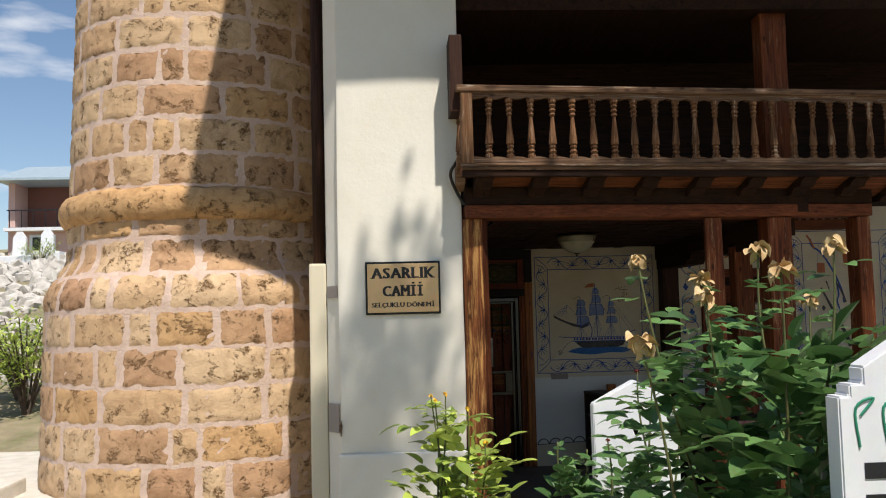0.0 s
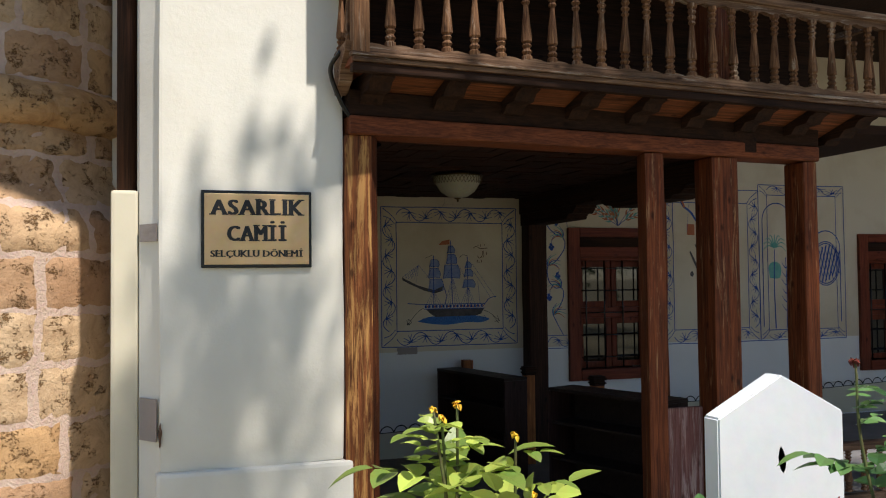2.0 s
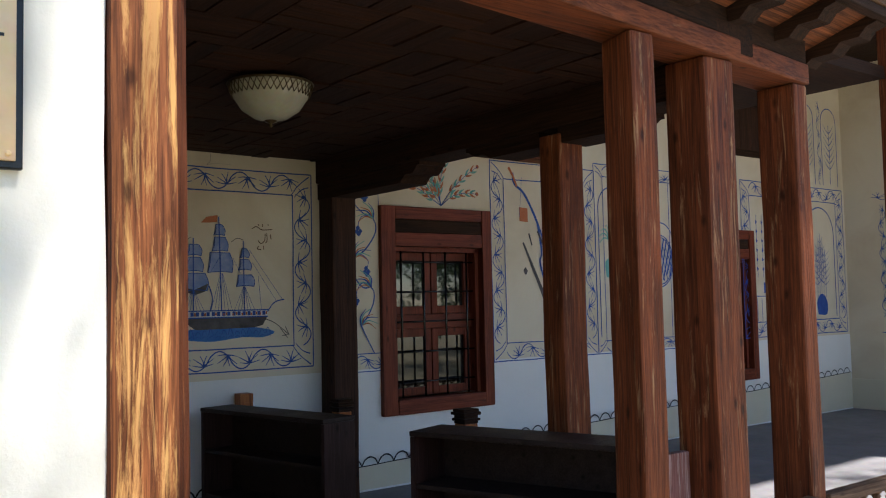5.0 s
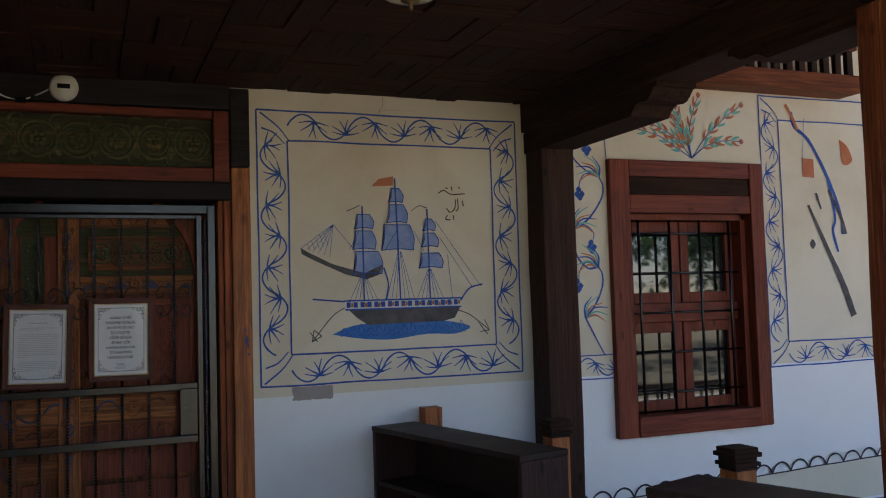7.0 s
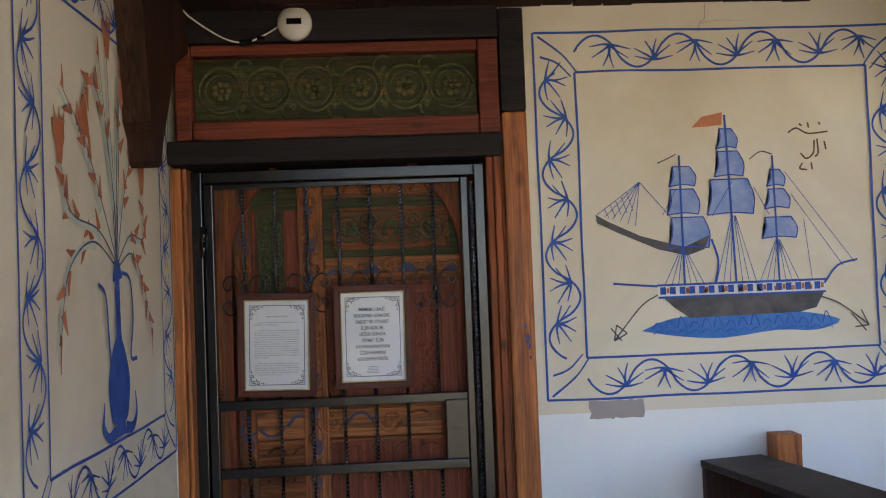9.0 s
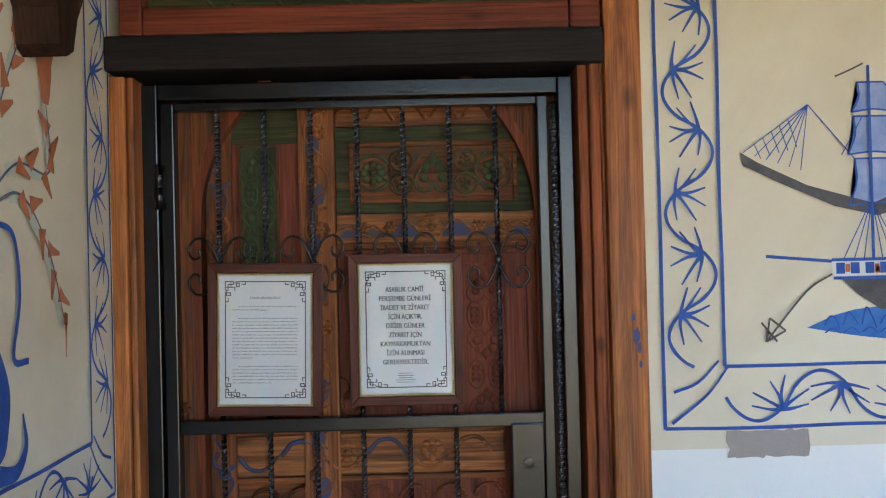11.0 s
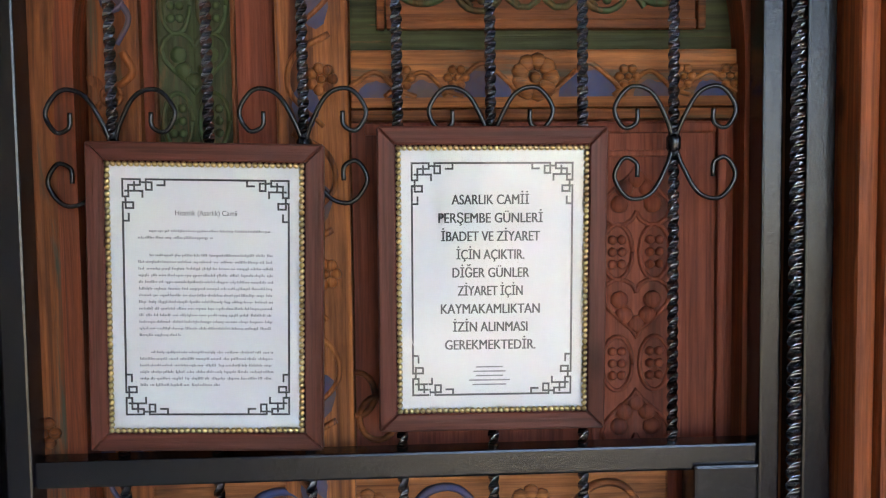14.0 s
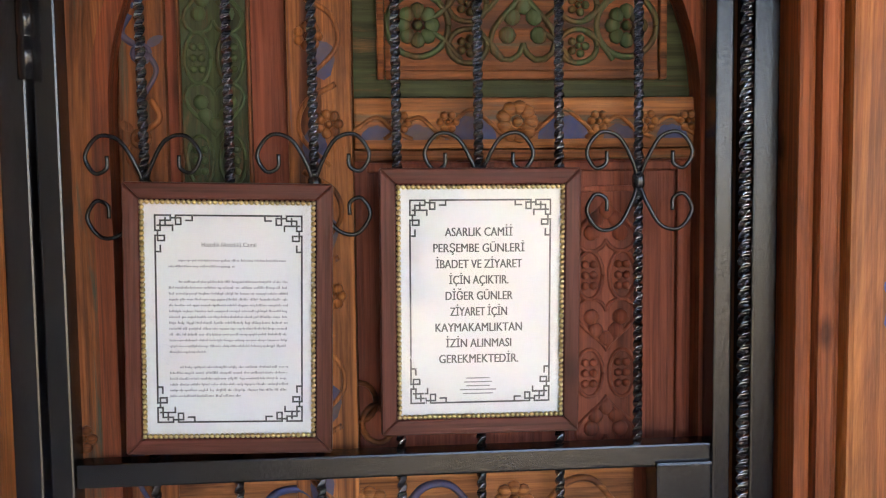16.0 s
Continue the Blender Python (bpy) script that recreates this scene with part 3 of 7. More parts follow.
SERIF_FEET = {"A": "bl br", "S": "", "R": "bl tl br", "L": "bl tl", "I": "bm tm", "İ": "bm tm", "K": "bl tl br tr", "C": "", "Ç": "", "M": "bl br tl tr", "E": "bl tl", "U": "tl tr", "D": "bl tl", "Ö": "", "N": "bl tl tr"}


def serif_line(text, cap, width, z, parent):
    """A line of capitals with slab feet, each letter cut separately."""
    x, cells = 0.0, []
    for ch in text:
        if ch == " ":
            x += cap * 0.42
            continue
        ob = lettering("letter", ch, cap * 1.37, 0, -0.0222, 0, BLACK_INK, parent, 0.0)
        co = np.zeros(len(ob.data.vertices) * 3)
        ob.data.vertices.foreach_get("co", co)
        co = co.reshape(-1, 3)
        wd = max(np.ptp(co[:, 0]), cap * 0.16)
        pad = cap * (0.16 if ch in "Iİ" else 0.08)
        cells.append((ob, ch, x + pad + wd / 2, wd, co[:, 0].min() + np.ptp(co[:, 0]) / 2))
        x += wd + 2 * pad
    k = width / x
    base = z - cap / 2
    for ob, ch, cx, wd, mid in cells:
        px = (cx - x / 2) * k
        ob.matrix_basis = pose(px - mid * k, -0.0222, base, 90, 0, 0) @ Matrix.Diagonal((k, 1, 1, 1))
        for j, dx in enumerate((-0.075, 0.075, -0.04, 0.04)):
            twin = new("letter_stroke", ob.data)
            twin.parent = ob
            twin.matrix_basis = pose(dx * cap / k, 0, 0.00025 * (j + 1))
        for foot in SERIF_FEET.get(ch, "").split():
            at = px + {"l": -0.5 * wd * k + 0.07 * cap, "r": 0.5 * wd * k - 0.07 * cap, "m": 0.0}[foot[1]]
            zz = base + (0.02 * cap if foot[0] == "b" else 0.98 * cap)
            part("serif", boxes((at - 0.21 * cap, at + 0.21 * cap, -0.0228, -0.0216, zz - 0.04 * cap, zz + 0.04 * cap)), BLACK_INK, parent)


serif_line("ASARLIK", 0.072, 0.425, 0.102, plaque)
serif_line("CAMİİ", 0.072, 0.275, -0.018, plaque)
serif_line("SELÇUKLU DÖNEMİ", 0.030, 0.425, -0.112, plaque)
for sx in (-0.225, 0.225):
    for sz in (-0.15, 0.15):
        bm = B()
        lathe(bm, [(0.006, 0), (0.006, 0.002), (0.003, 0.004)], 8, pose(sx, -0.021, sz, 90, 0, 0))
        part("screw", bm, BRASS, plaque)

# ---- minaret of pitted stone ----
MX, MY = -1.27, 6.50
minaret = thing("minaret", "round minaret of pitted ochre stone blocks with a moulded ring", "minaret", pose(MX, MY, 0))


def minaret_radius(z):
    if z < 1.74:
        return 1.292 - 0.022 * z
    if z < 2.10:
        a = (z - 1.74) / 0.36
        return 1.254 - 0.164 * a * a * (3 - 2 * a)
    return 1.090 - 0.030 * (z - 2.1)


bm = B()
lathe(bm, [(minaret_radius(z) - 0.0045, z) for z in [-0.3 + 0.06 * k for k in range(122)]], 96)
part("core", bm, MORTAR, minaret, "pale pinkish mortar", True)
bm = B()
lathe(bm, [(1.07, 2.30)] + [(1.073 + 0.078 * math.cos(a), 2.435 + 0.118 * math.sin(a)) for a in [radians(-85 + 17 * k) for k in range(11)]] + [(1.06, 2.57)], 96)
roughen(bm, 0.014, 6); roughen(bm, 0.013, 21)
part("ring_moulding", bm, STONE, minaret, "eroded half-round stone ring", True)
rnd = random.Random(11)
rows, z = [], 0.02
while z < 6.7:
    h = 0.272 if z < 1.6 else 0.262
    if z < 2.55 and z + h > 2.36:
        if z < 2.26:
            rows.append((z, 2.345 - z))
        z = 2.555
        continue
    rows.append((z, h)); z += h
for z0, h in rows:
    a = rnd.random() * 0.3
    end = a + 2 * math.pi
    while a < end - 0.03:
        r = minaret_radius(z0 + h / 2)
        step = rnd.choice((0.2, 0.38, 0.44, 0.5, 0.56, 0.62)) / r
        if end - (a + step) < 0.18:
            step = end - a
        mid = a + step / 2
        facing = math.cos(mid + math.pi / 2 + 0.15)          # 1 towards the forecourt
        if facing > -0.45 and z0 < 5.0:
            gap, gz = 0.012 + 0.016 * rnd.random(), 0.009 + 0.011 * rnd.random()
            n, mrows = max(5, int(step * r / 0.036)), 8
            bm, g = B(), []
            for j in range(mrows + 1):
                zz = z0 + gz + (h - 2 * gz) * j / mrows
                line = []
                for i in range(n + 1):
                    aa = a + gap / r + (step - 2 * gap / r) * i / n + 0.012 * noise.noise(Vector((a * 7 + i, zz * 13, 2)))
                    edge = min(i, n - i, j, mrows - j)
                    out = -0.006 + 0.006 * noise.noise(Vector((aa * 23, zz * 23, 5.1))) if edge == 0 else 0.003
                    p = Vector((math.cos(aa), math.sin(aa), 0))
                    w = noise.noise(Vector((aa * 9, zz * 9, 1.3))) * 0.005 + noise.noise(Vector((aa * 31, zz * 31, 4.3))) * 0.009 - 0.016 * max(0, noise.noise(Vector((aa * 17, zz * 17, 9.3))) - 0.25)
                    q = p * (minaret_radius(zz) + out + (w if edge else 0)) + Vector((0, 0, zz + (0.016 * noise.noise(Vector((aa * 14, zz * 4, 8))) + (0.008 * noise.noise(Vector((aa * 40, zz * 9, 3))) if edge == 0 else 0))))
                    line.append(bm.verts.new(q))
                g.append(line)
            for j in range(mrows):
                for i in range(n):
                    bm.faces.new((g[j][i], g[j][i + 1], g[j + 1][i + 1], g[j + 1][i]))
            part("stone", bm, STONE, minaret, "", True)
        a += step

# drain pipe in the corner and footing block at the minaret's foot
bm = B()
tube(bm, [(-0.205, 5.10, 1.94), (-0.205, 5.10, 4.62)], 0.048, 12)
tagged(link("drain_pipe", bm, DARK_Z, None, True), "dark drain pipe in the corner beside the minaret", "pipe")
setting("kerb", boxes((-2.80, -2.50, 5.0, 5.9, -0.1, 0.42), bevel=0.02), PAVING, "pale stone kerb block at the minaret's foot", "kerb")
setting("pavement", boxes((-6.0, -2.0, 3.6, 8.6, -0.2, 0.31), bevel=0.01), PAVING, "pale paving beside the minaret", "pavement")

rnd = random.Random(17)
court = thing("forecourt", "pale concrete slabs in front of the porch", "pavement", kind="structure")
for i in range(7):
    for j in range(2):
        x, y = 2.75 + i * 1.05, 2.75 + j * 1.05
        part("slab", boxes((x + 0.006, x + 1.044, y + 0.006, y + 1.044, -0.06, 0.028 + 0.006 * rnd.random()), bevel=0.006), PAVING, court)

# ---- low railings of the porch ----
LOW_BALUSTER = baluster_mesh(0.245, 0.026)
for x0, x1, y0 in ((3.18, 3.68, 5.10), (3.80, 4.80, 5.13), (5.12, 7.29, 5.24), (7.49, 9.49, 5.36)):
    rail = thing("porch_railing", "low weathered railing of turned balusters between posts", "railing", pose(x0, y0, 0.122), "porch railings")
    w = x1 - x0
    part("handrail", boxes((0, w, -0.03, 0.03, 0.318, 0.368), bevel=0.008), GREY_X, rail)
    part("bottom_rail", boxes((0, w, -0.025, 0.025, 0.0, 0.05), bevel=0.006), GREY_X, rail)
    part("end_post", boxes((w - 0.05, w, -0.033, 0.033, 0.0, 0.378), bevel=0.006), GREY_Z, rail)
    k = max(2, int(w / 0.115))
    for i in range(k):
        ob = new("baluster", LOW_BALUSTER)
        ob.parent = rail
        ob.matrix_basis = pose(0.06 + (w - 0.14) * i / (k - 1), 0, 0.05 + 0.016)
        ob.scale = (1, 1, 1.06)

# ---- grave garden in front ----
def leaf_material(name, top, under, gloss=0.38):
    m, n, l, b = mat(name, gloss, 0, 0.45)
    info, geo = n.new("ShaderNodeTexCoord"), n.new("ShaderNodeNewGeometry")
    r = ramp(n, [(0.0, under), (0.6, top), (1.0, tuple(min(1, 1.5 * k) for k in top))])
    l.new(geo.outputs["Random Per Island"], r.inputs[0])
    g = noise_node(n, l, info.outputs["Object"], 40, 4)
    l.new(mix(n, l, 0.35, r.outputs[0], g.outputs["Color"], "SOFT_LIGHT"), b.inputs["Base Color"])
    tr = n.new("ShaderNodeBsdfTranslucent")
    l.new(r.outputs[0], tr.inputs["Color"])
    ms = n.new("ShaderNodeMixShader"); ms.inputs[0].default_value = 0.28
    l.new(b.outputs[0], ms.inputs[1]); l.new(tr.outputs[0], ms.inputs[2])
    l.new(ms.outputs[0], n["Material Output"].inputs[0])
    bump(n, l, b, g.outputs["Fac"], 0.25, 0.004)
    return m


ROSE_LEAF = leaf_material("rose_leaf", (0.115, 0.215, 0.070), (0.045, 0.105, 0.034), 0.3)
YOUNG_LEAF = leaf_material("young_rose_leaf", (0.38, 0.46, 0.09), (0.17, 0.25, 0.05))
TREE_LEAF = leaf_material("tree_leaf", (0.06, 0.12, 0.03), (0.03, 0.07, 0.015), 0.5)
STEM = mottled("rose_stem", (0.12, 0.16, 0.05), (0.10, 0.08, 0.03), 20, 0.6)
DRY_PETAL = mottled("withered_petal", (0.62, 0.48, 0.26), (0.42, 0.26, 0.11), 25, 0.85)
YELLOW_PETAL = mottled("yellow_petal", (0.85, 0.60, 0.05), (0.78, 0.42, 0.03), 25, 0.6)
RED_PETAL = mottled("red_petal", (0.26, 0.05, 0.03), (0.14, 0.03, 0.02), 25, 0.6)
BARK = mottled("bark", (0.16, 0.12, 0.09), (0.07, 0.05, 0.04), 12, 0.95, 0, 0.9, 0.2, 0.02)


def leaf(bm, at, along, up, length, width, fold=0.18, droop=0.25):
    """A pointed oval leaf, folded along its rib."""
    along = along.normalized()
    side = along.cross(up).normalized()
    up = side.cross(along)
    prof = ((0.0, 0.06), (0.14, 0.70), (0.36, 1.0), (0.62, 0.94), (0.84, 0.56), (1.0, 0.03))
    mid, lft, rgt = [], [], []
    for t, w in prof:
        c = at + along * (t * length) - up * (droop * length * t * t)
        s = side * (w * width / 2)
        mid.append(bm.verts.new(c)); lft.append(bm.verts.new(c + s + up * (fold * w * width))); rgt.append(bm.verts.new(c - s + up * (fold * w * width)))
    for i in range(len(prof) - 1):
        bm.faces.new((mid[i], mid[i + 1], lft[i + 1], lft[i]))
        bm.faces.new((rgt[i], rgt[i + 1], mid[i + 1], mid[i]))


def spray(bm, at, along, size, rnd, count=5):
    """A compound rose leaf: leaflets in pairs along a rib with one at the tip."""
    along = along.normalized()
    side = along.cross(Vector((0, 0, 1)))
    side = side.normalized() if side.length > 0.1 else Vector((1, 0, 0))
    up = side.cross(along)
    for k in range(count // 2):
        p = at + along * size * (0.7 + 0.75 * k)
        for s in (-1, 1):
            d = along * 0.5 + side * s + up * rnd.uniform(-0.2, 0.3)
            leaf(bm, p, d, up + side * rnd.uniform(-0.3, 0.3), size * rnd.uniform(0.8, 1.1), size * 0.70, rnd.uniform(0.05, 0.22), rnd.uniform(0.0, 0.35))
    leaf(bm, at + along * size * (0.75 * (count // 2) + 0.5), along + up * rnd.uniform(-0.3, 0.2), up, size * 1.25, size * 0.75, 0.12, rnd.uniform(0.1, 0.4))


def withered_rose(at, size, rnd, parent, material, label, droop=1.0):
    bm = B()
    for k in range(15):
        a = k * 2.4
        d = Vector((math.cos(a), math.sin(a), rnd.uniform(-1.5, 0.5) * droop))
        off = Vector((rnd.uniform(-0.35, 0.35), rnd.uniform(-0.35, 0.35), rnd.uniform(-0.5, 0.3))) * size
        leaf(bm, at + off, d, Vector((rnd.uniform(-0.6, 0.6), rnd.uniform(-0.6, 0.6), 1)), size * rnd.uniform(0.5, 1.05), size * rnd.uniform(0.55, 0.95), rnd.uniform(0.1, 0.6), rnd.uniform(0.1, 0.9))
    lathe(bm, [(0.2 * size, -0.25 * size), (0.32 * size, 0.0), (0.12 * size, 0.18 * size)], 8, Matrix.Translation(at))
    return part("flower", bm, material, parent, label, True)


def rose_bush(name, base, heads, label, leafmat, leaf_size, fill, spread, rnd, petal, petal_label, low=0.3, crowd=900, head_size=0.035):
    bush = thing(name, label, "rose bush", Matrix.Translation(base))
    b0 = Vector(base)
    lv, n_st = B(), 0
    for h in heads:
        h = Vector(h) - b0
        foot = Vector((h.x * 0.25 + rnd.uniform(-0.08, 0.08), h.y * 0.25 + rnd.uniform(-0.08, 0.08), 0))
        pts = curve_pts([foot, foot.lerp(h, 0.45) + Vector((rnd.uniform(-0.06, 0.06), rnd.uniform(-0.06, 0.06), 0.06)), h.lerp(foot, 0.15) + Vector((0, 0, 0.0)), h], 7)
        bm = B()
        tube(bm, pts, 0.0055, 6, 0.45)
        part("stem", bm, STEM, bush, "", True)
        for i, p in enumerate(pts):
            if p.z > low and rnd.random() < 0.85 and i < len(pts) - 2:
                a = rnd.random() * 6.28
                spray(lv, p, Vector((math.cos(a), math.sin(a), rnd.uniform(-0.1, 0.6))), leaf_size * (0.55 if i > len(pts) - 7 else 1.0), rnd, 5 if rnd.random() < 0.6 else 3)
        if petal:
            withered_rose(h, head_size * rnd.uniform(0.85, 1.2), rnd, bush, petal, petal_label)
    made = 0
    while made < crowd:
        p = Vector((rnd.gauss(0, spread[0]), rnd.gauss(0, spread[1]), rnd.uniform(low, fill)))
        top = fill - 0.55 * (abs(p.x) / spread[0] * 0.16 + abs(p.y) / spread[1] * 0.1) + 0.12 * noise.noise(p * 6)
        if p.z > top or abs(p.x) > 2.2 * spread[0]:
            made += 0.2
            continue
        out = Vector((p.x, p.y, 0.1)).normalized() + Vector((rnd.uniform(-0.8, 0.8), rnd.uniform(-0.8, 0.8), rnd.uniform(-0.3, 0.6)))
        if rnd.random() < 0.5:
            spray(lv, p, out, leaf_size * rnd.uniform(0.7, 1.1), rnd, 5)
        else:
            leaf(lv, p, out, Vector((rnd.uniform(-0.4, 0.4), rnd.uniform(-0.4, 0.4), 1)), leaf_size * rnd.uniform(1.0, 1.6), leaf_size * rnd.uniform(0.9, 1.25), rnd.uniform(0.05, 0.2), rnd.uniform(0.1, 0.5))
        made += 1
    part("foliage", lv, leafmat, bush, "glossy dark green leaves" if leafmat is ROSE_LEAF else "pale young green leaves")
    return bush


rnd = random.Random(5)
heads = [(0.951, 1.198, 1.711), (1.202, 1.40, 1.66), (1.068, 1.0, 1.607), (1.329, 1.283, 1.736), (1.194, 0.834, 1.656), (0.855, 0.851, 1.492), (1.575, 1.497, 1.587), (1.36, 0.90, 1.72)]
rose_bush("rose_bush", (1.34, 1.12, 0), heads, "tall rose bush with withered cream blooms", ROSE_LEAF, 0.074, 1.47, (0.19, 0.23), rnd, DRY_PETAL, "withered cream bloom", 0.25, 760, 0.036)
rose_bush("rose_bush", (1.13, 1.92, 0), [(1.161, 2.004, 1.348), (1.20, 1.95, 1.30), (1.02, 1.90, 1.12), (1.30, 1.94, 1.24)], "small rose bush with a red bud beside a headstone", ROSE_LEAF, 0.052, 1.06, (0.11, 0.09), rnd, RED_PETAL, "dark red bud", 0.3, 170, 0.011)
rose_bush("rose_bush", (0.54, 2.36, 0), [(0.428, 2.37, 1.25), (0.445, 2.366, 1.232), (0.488, 2.393, 1.252), (0.565, 2.265, 1.205), (0.64, 2.36, 1.06)], "yellow rose bush with pale young leaves", YOUNG_LEAF, 0.074, 1.15, (0.09, 0.09), rnd, YELLOW_PETAL, "small yellow bloom", 0.3, 80, 0.012)
rose_bush("rose_bush", (0.93, 2.12, 0), [(0.88, 2.1, 1.09), (1.0, 2.15, 1.05), (0.92, 2.05, 1.0)], "low leafy rose bush without blooms beside a headstone", ROSE_LEAF, 0.052, 0.98, (0.11, 0.09), rnd, None, "", 0.3, 150)


def headstone(at, turn, outline, thick, label):
    ob = thing("headstone", label, "headstone", pose(*at, 0, 0, turn), "headstones")
    bm = B()
    extrude_outline(bm, outline, thick, "y", -thick / 2)
    bmesh.ops.bevel(bm, geom=[e for e in bm.edges], offset=0.004, segments=2, affect="EDGES")
    part("slab", bm, MARBLE, ob)
    return ob


GREEN_PAINT = mottled("green_paint", (0.03, 0.25, 0.15), (0.02, 0.18, 0.1), 20, 0.5)
RED_PAINT = mottled("red_paint", (0.5, 0.04, 0.03), (0.4, 0.03, 0.02), 20, 0.5)
h1 = headstone((1.234, 2.335, 0), 0, [(-0.17, -0.05), (0.17, -0.05), (0.17, 1.20), (0.0, 1.290), (-0.17, 1.20)], 0.055, "pointed white marble headstone with painted flowers")
bm = B()
for k in range(2):
    leaf(bm, Vector((-0.02 + 0.02 * k, -0.0265 - 0.001 * k, 0.98 + 0.09 * k)), Vector((0.2 - 0.3 * k, 0, 1)), Vector((0, -1, 0)), 0.06, 0.02, 0.0, 0.0)
part("painted_leaf", bm, GREEN_PAINT, h1, "green painted leaf")
bm = B()
lathe(bm, [(0.034, 0), (0.034, 0.001)], 20, pose(0.07, -0.0255, 1.09, 90, 0, 0))
part("painted_bloom", bm, RED_PAINT, h1, "red painted bloom")
h2 = headstone((1.408, 0.63, 0), 0, [(-0.21, -0.05), (0.21, -0.05), (0.21, 1.375), (0.185, 1.375), (0.185, 1.40), (0.155, 1.40), (0.155, 1.435), (0.0, 1.53), (-0.155, 1.435), (-0.155, 1.40), (-0.185, 1.40), (-0.185, 1.375), (-0.21, 1.375)], 0.06, "white marble headstone with stepped shoulders and lettering")
bm = B()
for k in range(6):
    tube(bm, curve_pts([(-0.165 + 0.06 * k, -0.0315, 1.335), (-0.135 + 0.06 * k, -0.0315, 1.37), (-0.175 + 0.06 * k, -0.0315, 1.35), (-0.17 + 0.06 * k, -0.0315, 1.27)], 5), 0.003, 5)
part("script_stroke", bm, GREEN_PAINT, h2, "green painted script")
for k in range(5):
    part("inscription_bar", boxes((-0.162, 0.162, -0.0325, -0.0305, 1.205 - k * 0.065, 1.238 - k * 0.065)), BLACK_INK, h2, "line of black lettering")


# ---- trees beyond the view that shade the porch ----
def tree(base, height, crown_at, crown_r, clumps, label, seed, leaf_len=0.11, per=26, lobes=()):
    rnd = random.Random(seed)
    t = thing("tree", label, "tree", Matrix.Translation(base))
    b0, c0 = Vector(base), Vector(crown_at) - Vector(base)
    bm = B()
    fork = Vector((c0.x * 0.25, c0.y * 0.25, height * 0.5))
    tube(bm, curve_pts([(0, 0, -0.1), (0.03, 0.02, height * 0.25), fork], 6), 0.17, 10, 0.6)
    for k in range(7):
        a = k * 0.9
        end = c0 + Vector((math.cos(a) * crown_r[0] * 0.7, math.sin(a) * crown_r[1] * 0.7, rnd.uniform(-0.3, 0.6) * crown_r[2]))
        tube(bm, curve_pts([fork - Vector((0, 0, 0.1)), fork.lerp(end, 0.5) + Vector((0, 0, 0.3)), end], 6), 0.06, 6, 0.25)
    part("trunk", bm, BARK, t, "", True)
    lv = B()
    for _ in range(clumps):
        d = Vector((rnd.gauss(0, 1), rnd.gauss(0, 1), rnd.gauss(0, 1))).normalized() * (rnd.random() ** 0.45)
        c = c0 + Vector((d.x * crown_r[0], d.y * crown_r[1], d.z * crown_r[2]))
        if lobes and rnd.random() < 0.15:
            (lx, ly, lz), (rx, ry, rz) = lobes[rnd.randrange(len(lobes))]
            c = Vector((lx + d.x * rx, ly + d.y * ry, lz + d.z * rz)) - b0
        elif noise.noise(c * 0.9 + Vector((seed, 0, 0))) < -0.12:
            continue
        for _ in range(per):
            p = c + Vector((rnd.gauss(0, 0.17), rnd.gauss(0, 0.17), rnd.gauss(0, 0.13)))
            leaf(lv, p, Vector((rnd.uniform(-1, 1), rnd.uniform(-1, 1), rnd.uniform(-0.8, 0.3))), Vector((rnd.uniform(-0.5, 0.5), rnd.uniform(-0.5, 0.5), 1)), leaf_len * rnd.uniform(0.7, 1.3), leaf_len * 0.5, 0.08, 0.2)
    part("crown", lv, TREE_LEAF, t, "open crown of small green leaves")
    return t


tree((6.2, 0.2, 0), 5.0, (4.6, 2.1, 6.6), (3.3, 1.5, 1.2), 400, "broad tree shading the porch with loose foliage", 3, lobes=(((1.08, 2.45, 5.5), (0.45, 0.65, 0.5)), ((3.2, 2.6, 6.0), (1.2, 0.8, 0.6))))
tree((8.6, -3.6, 0), 5.0, (8.0, -3.2, 5.4), (2.6, 2.4, 2.2), 210, "leafy garden tree in the forecourt", 8, 0.17, 18)
tree((-3.4, -5.5, 0), 5.5, (-3.2, -5.4, 5.6), (2.6, 2.4, 2.3), 200, "leafy garden tree in the forecourt", 15, 0.17, 18)
tree((2.6, -7.5, 0), 5.0, (2.4, -7.2, 4.6), (3.0, 2.2, 2.6), 230, "leafy garden tree in the forecourt", 21, 0.17, 18)

for k, (x, y, h) in enumerate(((13.0, -2.5, 3.6), (17.0, -7.0, 4.6), (12.5, -9.5, 4.2), (21.0, -1.0, 4.5), (-9.0, -9.0, 4.4), (-2.0, -13.0, 4.6))):
    tree((x, y, 0), h, (x, y, h * 0.72), (2.9, 2.6, h * 0.55), 190, "leafy tree at the edge of the forecourt", 40 + k, 0.22, 16)

# ---- hillside and house behind the minaret ----
bm, rnd = B(), random.Random(9)
for _ in range(520):
    y = 11 + 27 * rnd.random()
    x = -0.36 * (y + 1.16) + rnd.uniform(-0.10, 0.07) * (y + 1.16)
    s = rnd.uniform(0.05, 0.17) * (0.6 + y / 25)
    vs = bmesh.ops.create_icosphere(bm, subdivisions=1, radius=s, matrix=Matrix.LocRotScale((x, y, ground_height(x, y) + 0.2 * s), Euler((rnd.random() * 3, rnd.random() * 3, 0)), (1.3, 1.0, 0.6)))["verts"]
    for v in vs:
        v.co += 0.35 * s * noise.noise_vector(v.co * 5)
RUBBLE = mottled("pale_rubble", (0.60, 0.57, 0.52), (0.36, 0.33, 0.29), 4, 0.9)
